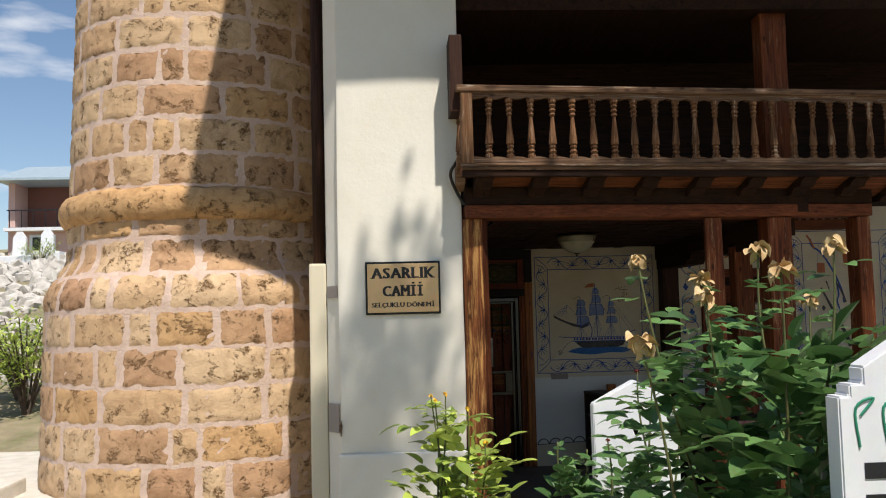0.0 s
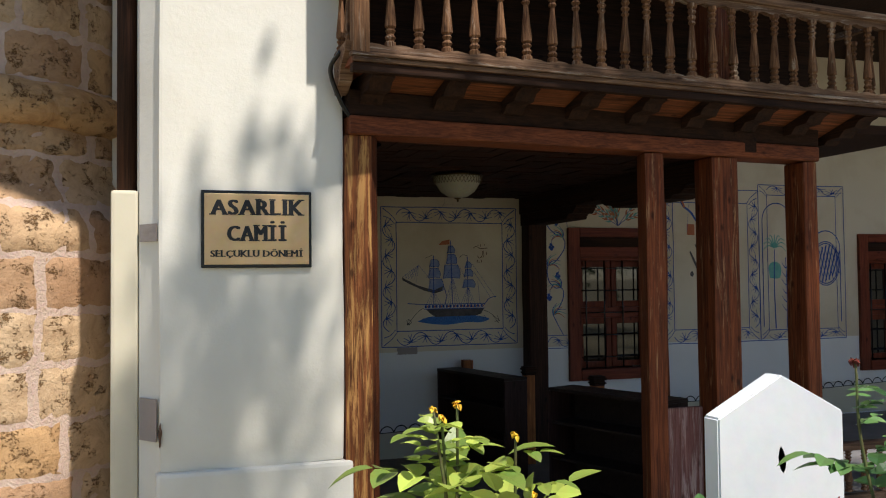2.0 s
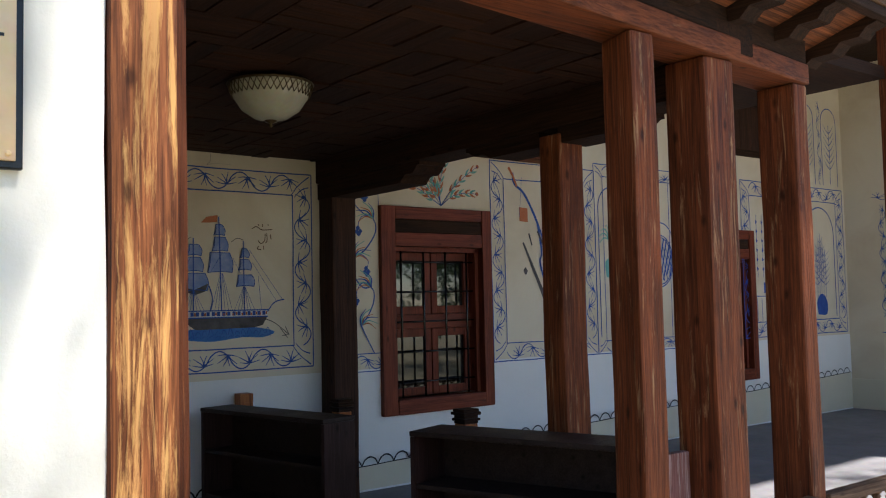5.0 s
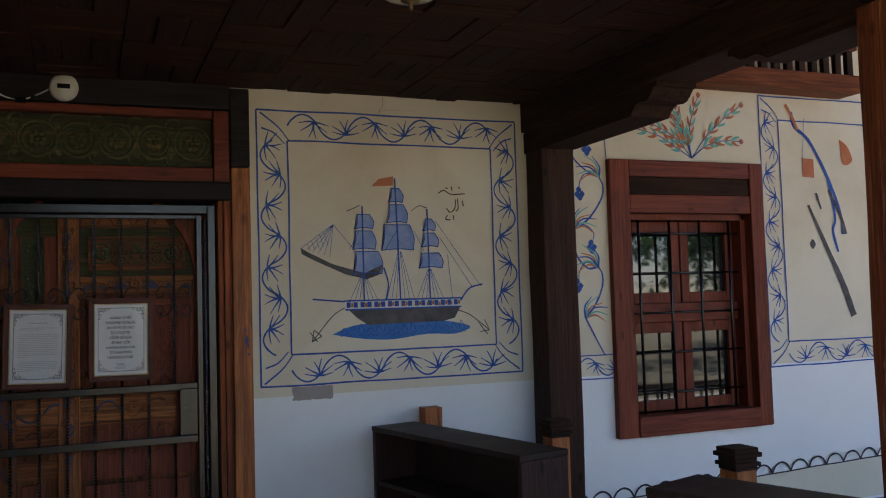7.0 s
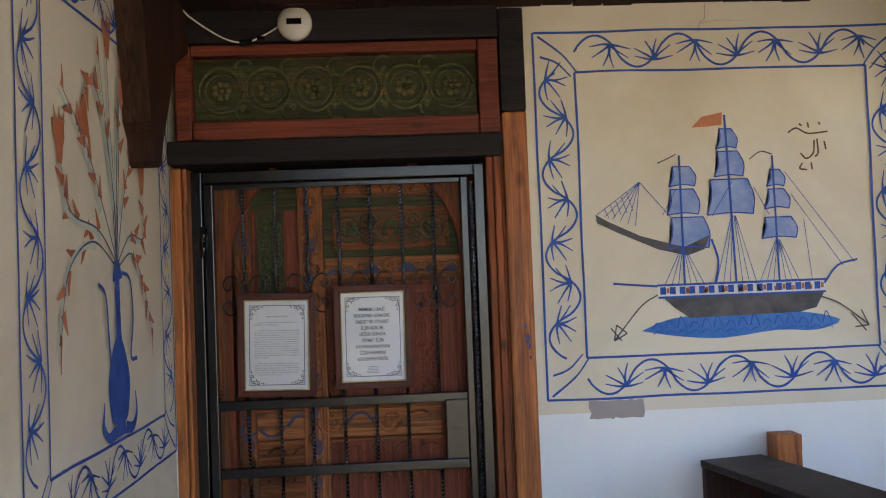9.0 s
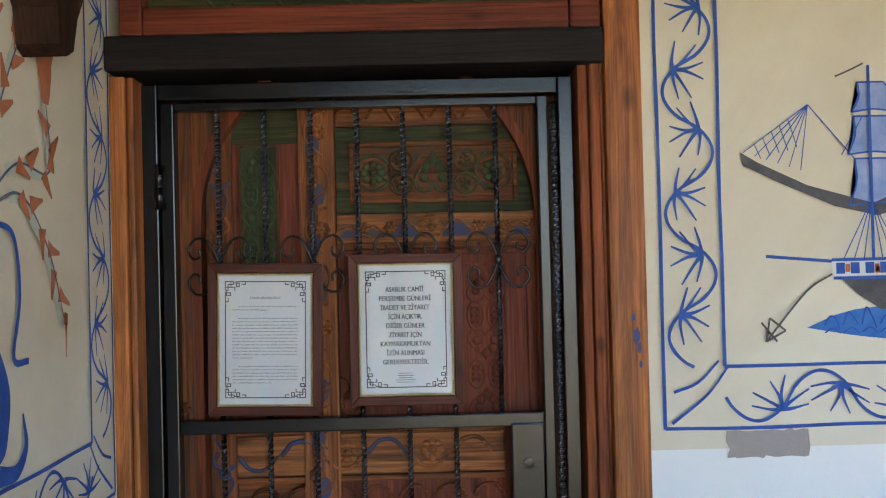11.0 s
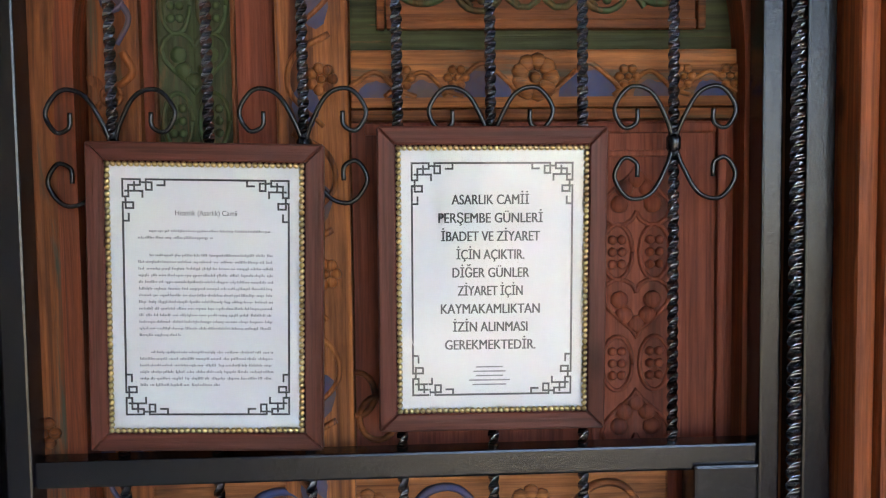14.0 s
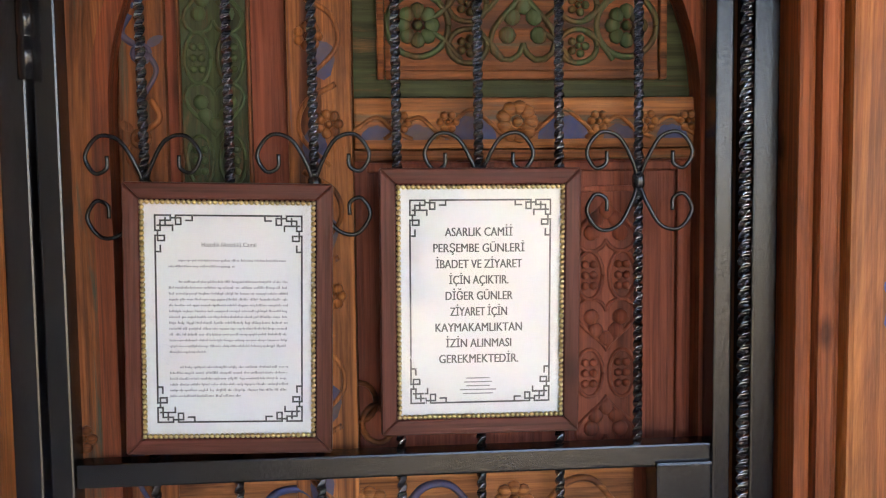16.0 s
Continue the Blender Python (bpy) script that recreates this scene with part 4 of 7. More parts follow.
tagged(link("rubble", bm, RUBBLE), "scattered pale rubble on the slope", "stones", kind="stuff")


def shrub(base, r, h, seed):
    rnd = random.Random(seed)
    t = thing("shrub", "bright green shrub on the dry slope", "shrub", Matrix.Translation(base))
    lv, st = B(), B()
    for _ in range(14):
        a = rnd.random() * 6.28
        tip = Vector((math.cos(a) * r * 0.8, math.sin(a) * r * 0.8, h * rnd.uniform(0.6, 1)))
        tube(st, curve_pts([(0, 0, -0.1), tip * 0.5 + Vector((0, 0, 0.1)), tip], 4), 0.015, 5, 0.4)
        for _ in range(60):
            p = tip * rnd.uniform(0.45, 1.05) + Vector((rnd.gauss(0, 0.12), rnd.gauss(0, 0.12), rnd.gauss(0, 0.1)))
            leaf(lv, p, Vector((rnd.uniform(-1, 1), rnd.uniform(-1, 1), rnd.uniform(-0.2, 0.9))), Vector((0, 0, 1)), 0.08, 0.035, 0.1, 0.2)
    part("branchwork", st, BARK, t)
    part("foliage", lv, YOUNG_LEAF, t)


shrub((-3.95, 9.6, ground_height(-3.95, 9.6)), 0.5, 1.15, 2)
shrub((-4.35, 10.4, ground_height(-4.35, 10.4)), 0.5, 1.1, 4)
shrub((-12.6, 33.0, ground_height(-12.6, 33.0)), 0.8, 0.9, 6)

PINK = plaster("pink_render", (0.60, 0.40, 0.36), (0.48, 0.33, 0.30), 0.4)
SHEET = mottled("blue_grey_sheet", (0.42, 0.52, 0.58), (0.34, 0.43, 0.48), 3, 0.4, 0.2)
BROWNWALL = plaster("brown_render", (0.20, 0.09, 0.07), (0.14, 0.07, 0.05), 0.4)
hx, hy, hz = -16.65, 40.0, 3.6
house = thing("house", "pink rendered house with a deep brown balcony and metal roof", "house", pose(hx, hy, hz))
part("wall", boxes((0, 7.2, 0.0, 6.0, -0.6, 2.15)), PINK, house)
part("balcony_back", boxes((0.3, 6.9, 1.4, 6.0, 2.30, 4.35)), BROWNWALL, house, "dark brown recessed wall")
part("balcony_slab", boxes((0, 7.2, -0.5, 6.0, 2.152, 2.298)), MARBLE, house)
part("side_wall", boxes((0, 0.29, 0.0, 6.0, 2.30, 4.35)), PINK, house)
part("side_wall", boxes((6.91, 7.2, 0.0, 6.0, 2.30, 4.35)), PINK, house)
bm = B()
extrude_outline(bm, [(-0.9, 4.352), (-0.9, 4.46), (3.0, 5.6), (6.6, 4.46), (6.6, 4.352)], 7.8, "x", -0.3)
part("roof", bm, SHEET, house, "blue-grey sheet metal roof")
for i in range(14):
    part("railing_post", boxes((0.2 + i * 0.52, 0.23 + i * 0.52, -0.42, -0.39, 2.30, 3.05)), IRON, house)
part("handrail", boxes((0.1, 7.1, -0.43, -0.38, 3.05, 3.10)), IRON, house)
for x in (0.95, 3.4, 5.3):
    w = part("window", boxes((x, x + 1.15, -0.06, 0.0, 1.2, 2.0)), MARBLE, house, "white framed window")
    part("pane", boxes((x + 0.14, x + 1.01, -0.075, -0.062, 1.31, 1.89)), IRON, w)
for x, y in ((-13.74, 34.0), (-13.45, 36.0)):
    hs = headstone((x, y, ground_height(x, y)), 0, [(-0.27, -0.2), (0.27, -0.2), (0.24, 1.05), (0.08, 1.28), (-0.08, 1.28), (-0.24, 1.05)], 0.14, "plain white headstone on the slope")
    part("kerb_frame", boxes((-0.5, 0.9, -1.2, -0.08, -0.2, 0.28), bevel=0.03), MARBLE, hs)

# ---- wall paintings ----
def paint(name, a, c, rough=0.75):
    return mottled(name, a, c, 14, rough, 0, 0.1, 0.2)


BLUE = paint("blue_paint", (0.030, 0.075, 0.30), (0.055, 0.12, 0.40))
SAIL_BLUE = paint("sail_blue_wash", (0.16, 0.24, 0.50), (0.34, 0.38, 0.54))
SEA_BLUE = paint("sea_blue_wash", (0.04, 0.15, 0.45), (0.09, 0.22, 0.52))
DARK_PAINT = paint("grey_black_paint", (0.065, 0.062, 0.065), (0.13, 0.12, 0.12))
RUST = paint("rust_paint", (0.42, 0.12, 0.05), (0.52, 0.20, 0.10))
TEAL = paint("teal_paint", (0.12, 0.38, 0.34), (0.22, 0.46, 0.40))
BROWN_INK = paint("brown_ink", (0.10, 0.05, 0.03), (0.14, 0.08, 0.05))
STEM_INK = paint("slate_ink", (0.10, 0.12, 0.20), (0.16, 0.17, 0.22))
PALE_TEAL = paint("pale_teal_wash", (0.46, 0.54, 0.46), (0.56, 0.55, 0.45))
CHALK = paint("pale_paint", (0.70, 0.68, 0.66), (0.6, 0.58, 0.56))


def north(lift=0.0025):
    return lambda u, v: Vector((u, BACK - lift, v))


def west(lift=0.0025):
    return lambda u, v: Vector((0.60 + lift, u, v))


LAID = [0]


def laid(on):
    """The next coat on a wall: each stroke lies a hair above the one before it."""
    o, LAID[0] = on(0, 0), LAID[0] + 1
    up = (on(1, 0) - o).cross(on(0, 1) - o).normalized() * (0.00028 * (LAID[0] % 11))
    return lambda u, v: on(u, v) + up


def stroke(bm, pts, w, on, taper=1.0, n=6, raw=False):
    """A brush stroke: a narrow ribbon through (u, v) points, waving a little in width."""
    on = laid(on)
    p = [Vector((a, c, 0)) for a, c in pts]
    if not raw:
        p = curve_pts(p, n) if len(p) > 2 else [p[0].lerp(p[1], k / 4) for k in range(5)]
    last = None
    for i, q in enumerate(p):
        d = (p[min(i + 1, len(p) - 1)] - p[max(i - 1, 0)])
        s = Vector((-d.y, d.x, 0)).normalized()
        ww = 0.5 * w * (1 + (taper - 1) * i / max(1, len(p) - 1)) * (1 + 0.22 * noise.noise(q * 40))
        a, c = bm.verts.new(on(q.x + s.x * ww, q.y + s.y * ww)), bm.verts.new(on(q.x - s.x * ww, q.y - s.y * ww))
        if last:
            bm.faces.new((last[0], a, c, last[1]))
        last = (a, c)


def blob(bm, pts, on, n=5):
    """A filled shape through (u, v) points."""
    p = [Vector((a, c, 0)) for a, c in pts]
    p = curve_pts([*p, p[0]], n)[:-1] if n > 1 else p
    f = bm.faces.new([bm.verts.new(on(q.x, q.y)) for q in p])
    bmesh.ops.triangulate(bm, faces=[f])


def wobbly(bm, a, c, w, on, seed=0.0):
    """A long ruled line drawn by hand."""
    n = max(4, int(math.dist(a, c) / 0.06))
    pts = []
    for i in range(n + 1):
        t = i / n
        k = 0.004 * noise.noise(Vector((t * n * 0.23, seed, a[0] + a[1])))
        dx, dy = c[0] - a[0], c[1] - a[1]
        l = math.hypot(dx, dy)
        pts.append((a[0] + dx * t - dy / l * k, a[1] + dy * t + dx / l * k))
    stroke(bm, pts, w, on, raw=True)


def vine(bm, a, c, width, on, w=0.007, pitch=0.135, phase=0, leaves=5):
    """A waving tendril between two points; at each crest curved leaf strokes fan back across the band."""
    dx, dy = c[0] - a[0], c[1] - a[1]
    l = math.hypot(dx, dy)
    ex, ey = dx / l, dy / l
    k = max(1, round(l / pitch))
    p, h = l / k, width * 0.40
    at = lambda s, q: (a[0] + ex * s - ey * q, a[1] + ey * s + ex * q)
    rnd = random.Random(int(a[0] * 1000 + a[1] * 77))
    sign = -1 if phase else 1
    stroke(bm, [at(l * i / (14 * k), sign * h * math.copysign(abs(math.sin(math.pi * i / 14)) ** 0.75, math.sin(math.pi * i / 14))) for i in range(14 * k + 1)], w * 0.95, on, raw=True)
    for i in range(k):
        side = sign * (1 if i % 2 == 0 else -1)
        s0 = p * (i + 0.5) + 0.014
        put = lambda du, dv: at(s0 + du * p, side * (h - dv * width * 0.84))
        bx, bz = 0.26 + rnd.uniform(-0.05, 0.05), 0.24 + rnd.uniform(-0.05, 0.05)
        for ex_, ez_, bow in ((-0.46, 0.06, 0.07), (-0.46, 0.36, 0.07), (-0.20, 0.58, 0.05), (0.10, 0.62, -0.04), (0.40, 0.42, -0.08), (0.46, 0.10, -0.06)):
            ex_, ez_ = ex_ + rnd.uniform(-0.05, 0.05), ez_ + rnd.uniform(-0.06, 0.06)
            stroke(bm, [put(bx, bz), put(bx + 0.5 * ex_ + bow, bz + 0.5 * ez_ - abs(bow) * 0.6), put(bx + ex_, bz + ez_)], w * 1.25, on, 0.35, 4)


def panel_border(bm, x0, x1, z0, z1, band, on, w=0.0075, skew=0.0, sides="tblr", leaves=4):
    o, i = (x0, x1, z0, z1), (x0 + band, x1 - band, z0 + band, z1 - band)
    for k, (a0, a1, b0, b1) in enumerate((o, i)):
        wobbly(bm, (a0, b1), (a1, b1), w, on, k); wobbly(bm, (a0, b0), (a1, b0), w, on, k + 3)
        wobbly(bm, (a0, b0), (a0, b1), w, on, k + 5); wobbly(bm, (a1, b0), (a1, b1), w, on, k + 9)
    h = band / 2
    if "t" in sides:
        vine(bm, (x0 + band, z1 - h), (x1 - band, z1 - h), band, on, w, leaves=leaves)
    if "b" in sides:
        vine(bm, (x0 + band, z0 + h), (x1 - band, z0 + h), band, on, w, phase=1, leaves=leaves)
    if "l" in sides:
        vine(bm, (x0 + h, z0 + band), (x0 + h, z1 - band), band, on, w, leaves=leaves)
    if "r" in sides:
        vine(bm, (x1 - h, z0 + band), (x1 - h, z1 - band), band, on, w, phase=1, leaves=leaves)
    for cx, cz, sx, sz in ((x0, z1, 1, -1), (x1, z1, -1, -1), (x0, z0, 1, 1), (x1, z0, -1, 1)):
        stroke(bm, [(cx + sx * 0.015, cz + sz * 0.012), (cx + sx * band * 0.7, cz + sz * band * 0.55), (cx + sx * band * 1.05, cz + sz * band * 1.0)], w, on, 0.6, 4)
        stroke(bm, [(cx + sx * 0.02, cz + sz * band * 0.6), (cx + sx * band * 0.55, cz + sz * band * 0.75), (cx + sx * band * 0.9, cz + sz * band * 1.1)], w, on, 0.6, 4)


# the ship
ship = thing("ship_mural", "blue painted three-masted ship in a leafy border on plaster", "mural")
bm = B()
panel_border(bm, 1.787, 3.028, 0.945, 2.142, 0.133, north())
part("border", bm, BLUE, ship, "blue tendril border")
U = lambda u: 1.92 + u * 0.00960
V = lambda v: 1.078 + v * 0.00925
on, on2, on3 = north(0.002), north(0.003), north(0.004)


def lines(rows, w, on, taper=1.0):
    bm = B()
    for r in rows:
        stroke(bm, [(U(a), V(c)) for a, c in r], w, on, taper)
    return bm


def patch(rows, on, n=1):
    bm = B()
    for r in rows:
        blob(bm, [(U(a), V(c)) for a, c in r], on, n)
    return bm


def sail(u0, u1, v0, v1):
    return [(u0 + 1, v1), (u1 - 2, v1), (u1, (v0 + v1) / 2), (u1 - 0.5, v0), ((u0 + u1) / 2, v0 + 0.6), (u0 - 0.5, v0), (u0 + 1.2, (v0 + v1) / 2)]


part("sea", patch([[(19, 8.5), (30, 12.5), (52, 14), (72, 13.5), (88, 10), (80, 6.5), (66, 7), (48, 5), (33, 6)]], on, 3), SEA_BLUE, ship, "blue painted sea")
bm = B()
for k in range(15):
    u = 23 + k * 4.2
    stroke(bm, [(U(u), V(9)), (U(u + 1.2), V(11 + (k % 3))), (U(u + 2.6), V(10.5)), (U(u + 3.4), V(8 + (k % 2)))], 0.004, on2, 0.6)
    stroke(bm, [(U(u), V(7.2)), (U(u + 2), V(8.3)), (U(u + 3.6), V(7.0))], 0.003, on2, 0.6)
part("wave_lines", bm, BLUE, ship)
part("hull", patch([[(27, 20), (83, 20), (80, 14.5), (74, 13), (36, 12.5), (31, 16)]], on2), DARK_PAINT, ship, "dark grey painted hull")
for k in range(17):
    bm = B()
    blob(bm, [(U(26 + k * 3.35), V(21)), (U(28 + k * 3.35), V(21)), (U(28 + k * 3.35), V(23.6)), (U(26 + k * 3.35), V(23.6))], on3, 1)
    part("gun_port", bm, BLUE, ship)
for k in range(0, 17, 2):
    bm = B()
    blob(bm, [(U(28.2 + k * 3.35), V(21.4)), (U(29.2 + k * 3.35), V(21.4)), (U(29.2 + k * 3.35), V(23.2)), (U(28.2 + k * 3.35), V(23.2))], on3, 1)
    part("red_port", bm, RUST, ship)
part("gun_deck", patch([[(25.5, 20.2), (83, 20.2), (83.5, 24), (25, 24)]], on2), CHALK, ship, "white painted gun deck")
for k in range(8):
    bm = B()
    blob(bm, [(U(35 + k * 6.1), V(21)), (U(36.1 + k * 6.1), V(21)), (U(36.1 + k * 6.1), V(22.6)), (U(35 + k * 6.1), V(22.6))], on3, 1)
    part("red_port", bm, RUST, ship)
for line in [[(34.5, 24), (34.5, 70)], [(52.5, 24), (51, 84)], [(67.5, 24), (67, 69)], [(25, 24.3), (84, 24.3)], [(25.3, 20), (83.5, 20)], [(83, 23), (88, 29), (95, 31)], [(10, 25.5), (25, 24)], [(45, 24), (46.5, 32), (44.5, 40)]]:
    part("rig_line", lines([line], 0.007, on3), BLUE, ship)
for sl in ((31, 40, 59, 66), (30, 41, 49, 58), (30, 44, 37, 48), (48, 55, 72, 79), (47, 57, 62, 71), (44, 60, 48.5, 61), (65, 71, 58, 64), (64, 72.5, 50, 57), (62.5, 74.5, 39.5, 47)):
    part("sail", patch([sail(*sl)], on2), SAIL_BLUE, ship, "pale blue painted sail")
rim = []
for s in ((31, 40, 59, 66), (30, 41, 49, 58), (30, 44, 37, 48), (48, 55, 72, 79), (47, 57, 62, 71), (44, 60, 48.5, 61), (65, 71, 58, 64), (64, 72.5, 50, 57), (62.5, 74.5, 39.5, 47)):
    q = sail(*s)
    rim.append([q[0], q[1]]); rim.append([q[1], q[2], q[3]]); rim.append([q[3], q[4], q[5]]); rim.append([q[5], q[6], q[0]])
part("sail_outline", lines(rim, 0.004, on3), BLUE, ship)
rig = [[(71, 63), (94, 30)], [(73, 55), (90, 29)], [(79, 24), (77, 46)], [(60, 58), (65, 48)], [(20.5, 61), (31, 48)], [(45, 48), (52.5, 60)], [(28, 49), (33, 58)]]
for m0, top in ((34.5, 37), (52.5, 48), (67.5, 39)):
    rig += [[(m0 + d, 24), (m0 + d * 0.1, top)] for d in (-7, -4.5, -2.2, 2.2, 4.5, 7)]
rig += [[(5.5 + k * 2.6, 50 - k * 0.9), (20.5, 61)] for k in range(6)] + [[(8 + k * 2, 52 + k * 1.4), (9.5 + k * 2.1, 48.5 + k * 0.6)] for k in range(5)]
part("rigging", lines(rig, 0.0022, on3), BLUE, ship)
part("dark_prow", patch([[(5, 50), (9, 47.5), (20, 42), (35, 37.5), (44, 41.5), (42, 36.5), (36, 34.5), (26, 37), (12, 43.5), (5.5, 47)]], on3), DARK_PAINT, ship)
part("flag", patch([[(39.5, 79.8), (43, 83.5), (50.2, 85), (50, 80.5), (45, 80)]], on3), RUST, ship, "rust red flag")
part("pennant", lines([[(27, 67.5), (30.5, 69), (33.5, 70.5)], [(59, 68), (63, 70.5), (67, 69.5)]], 0.004, on3), DARK_PAINT, ship)
anchor = [[(25, 21), (19, 17), (9.5, 5.5)], [(9.5, 5.5), (10.5, 11)], [(9.5, 5.5), (14, 8)], [(10.5, 11), (14, 8)], [(12, 5.5), (8.5, 10)], [(79.5, 19), (88, 15.5), (98, 7.5)], [(98, 7.5), (93, 7)], [(98, 7.5), (95.5, 13)], [(92, 12), (97, 5.5)]]
part("anchor_drawing", lines(anchor, 0.0045, on3), DARK_PAINT, ship)
script = [[(73, 77), (76, 78.5), (80, 76.5), (87, 77)], [(77, 80), (78, 79.3)], [(80, 80.5), (80.3, 78.5)], [(84, 80.5), (84.2, 79.5)], [(77, 69.5), (79, 67.5), (81.5, 69.5), (82, 74)], [(83, 74.5), (83.2, 69.5), (82, 68)], [(85.5, 73.5), (86, 70.5)], [(77.5, 66), (76.5, 64), (79, 63.5)], [(80.5, 66), (80.8, 63.5)]]
part("script", lines(script, 0.0055, on3), BROWN_INK, ship, "brown painted script")

bm = B()
stroke(bm, [(2.335, 2.135), (2.345, 2.165), (2.36, 2.18), (2.362, 2.225)], 0.0022, north(0.002), 1.0)
stroke(bm, [(2.34, 2.16), (2.40, 2.17), (2.5, 2.168)], 0.0015, north(0.002), 0.5)
setting("plaster_crack", bm, SCAR, "hairline crack in the plaster", "plaster damage")

# the scar under the ship, and hand-drawn scallops above the dado
bm = B()
blob(bm, [(1.92 + 0.178 * min(1, max(0, u)) + 0.012 * noise.noise((u * 9, v * 5, 0)), 0.880 + 0.058 * v + 0.008 * noise.noise((u * 11, v * 7, 3))) for u, v in ([(k / 14, 0) for k in range(15)] + [(1, 0.33), (1, 0.66)] + [(1 - k / 14, 1) for k in range(15)] + [(0, 0.66), (0, 0.33)])], north(0.003), 1)
setting("plaster_scar", bm, SCAR, "bare patch where the plaster has flaked off", "plaster damage")
dado = lambda x: 0.285 + 0.036 * (x - 3.5)
for x0, x1 in ((1.76, 9.48),):
    trim = thing("scallop_border", "black hand-painted row of scallops above the cream dado", "painted border", kind="structure")
    bm = B()
    wobbly(bm, (x0, dado(x0)), (x1, dado(x1)), 0.007, north(0.004))
    x = x0
    while x < x1 - 0.12:
        z = dado(x)
        stroke(bm, [(x, z + 0.004), (x + 0.025, z + 0.040), (x + 0.062, z + 0.055), (x + 0.10, z + 0.042), (x + 0.124, z + 0.006)], 0.010, north(0.0045), 1.0, 4)
        x += 0.124
    part("brushwork", bm, BLACK_INK, trim)
bm = B()
extrude_outline(bm, [(1.745, -0.05), (3.25, -0.05), (3.25, 0.13), (9.49, 0.13), (9.49, dado(9.49)), (1.745, dado(1.745))], 0.0025, "y", BACK - 0.0015)
setting("dado", bm, DADO, "cream painted dado along the wall foot", "wall")

# vine strip beside the window
vine_mural = thing("vine_mural", "painted climbing vine with blue grapes beside a window", "mural")
grow = lambda pts: [(3.345 + u * 0.225, 1.0 + v * 0.98) for u, v in pts]
bm = B()
stroke(bm, grow([(0.62, 0.0), (0.40, 0.09), (0.17, 0.19)]), 0.007, on, 1.2)
stroke(bm, grow([(0.17, 0.19), (0.42, 0.25), (0.62, 0.34), (0.64, 0.41), (0.54, 0.445)]), 0.010, on, 0.9)
stroke(bm, grow([(0.54, 0.445), (0.28, 0.44), (0.02, 0.50), (-0.06, 0.58), (-0.04, 0.64)]), 0.010, on, 0.9)
stroke(bm, grow([(-0.04, 0.64), (0.34, 0.69), (0.68, 0.79), (0.74, 0.86), (0.65, 0.905)]), 0.010, on, 0.9)
stroke(bm, grow([(0.65, 0.905), (0.30, 0.94), (-0.02, 1.01), (-0.12, 1.10)]), 0.009, on, 0.8)
for pts in (((0.54, 0.445), (0.24, 0.47), (0.06, 0.42), (0.04, 0.37)), ((-0.04, 0.64), (0.22, 0.66), (0.45, 0.62), (0.42, 0.57)), ((0.65, 0.905), (0.30, 0.92), (0.14, 0.87), (0.16, 0.83)), ((0.0, 1.05), (0.2, 1.10), (0.4, 1.09))):
    stroke(bm, grow(pts), 0.006, on, 0.8)
wobbly(bm, (3.33, 1.0), (3.555, 1.0), 0.006, on); wobbly(bm, (3.33, 0.885), (3.555, 0.885), 0.006, on)
wobbly(bm, (3.535, 1.98), (3.525, 2.16), 0.005, on)
vine(bm, (3.33, 0.943), (3.555, 0.943), 0.11, on, pitch=0.11)
part("vine_stem", bm, BLUE, vine_mural)
for u, v in ((0.02, 0.355), (0.40, 0.55), (0.14, 0.82), (0.36, 1.05)):
    bm, (x, z) = B(), grow([(u, v)])[0]
    for dx, dz in ((-0.014, -0.006), (0.014, -0.003), (-0.004, 0.018), (0.002, -0.022)):
        blob(bm, [(x + dx + 0.016 * math.cos(a), z + dz + 0.016 * math.sin(a)) for a in (0, 1.57, 3.14, 4.71)], on2, 4)
    part("grape_cluster", bm, BLUE, vine_mural)
for u, v, side in ((0.17, 0.19, 1), (0.54, 0.445, -1), (-0.04, 0.64, 1), (0.65, 0.905, -1)):
    x, z = grow([(u, v)])[0]
    tones = {"teal": (TEAL, B()), "rust": (RUST, B()), "blue": (BLUE, B())}
    for k, (tone, deg, reach) in enumerate((("rust", 4, 0.12), ("teal", 20, 0.13), ("blue", 36, 0.14), ("rust", 52, 0.12), ("teal", 68, 0.14), ("blue", 86, 0.11))):
        a, c = radians(deg), radians(deg - 16)
        stroke(tones[tone][1], [(x, z), (x + side * 0.5 * reach * math.cos(a + 0.12), z + 0.5 * reach * math.sin(a + 0.12)), (x + side * reach * math.cos(c), z + reach * math.sin(c))], 0.013, on2, 0.25, 4)
    for m, bm in tones.values():
        part("leaf_spray", bm, m, vine_mural)

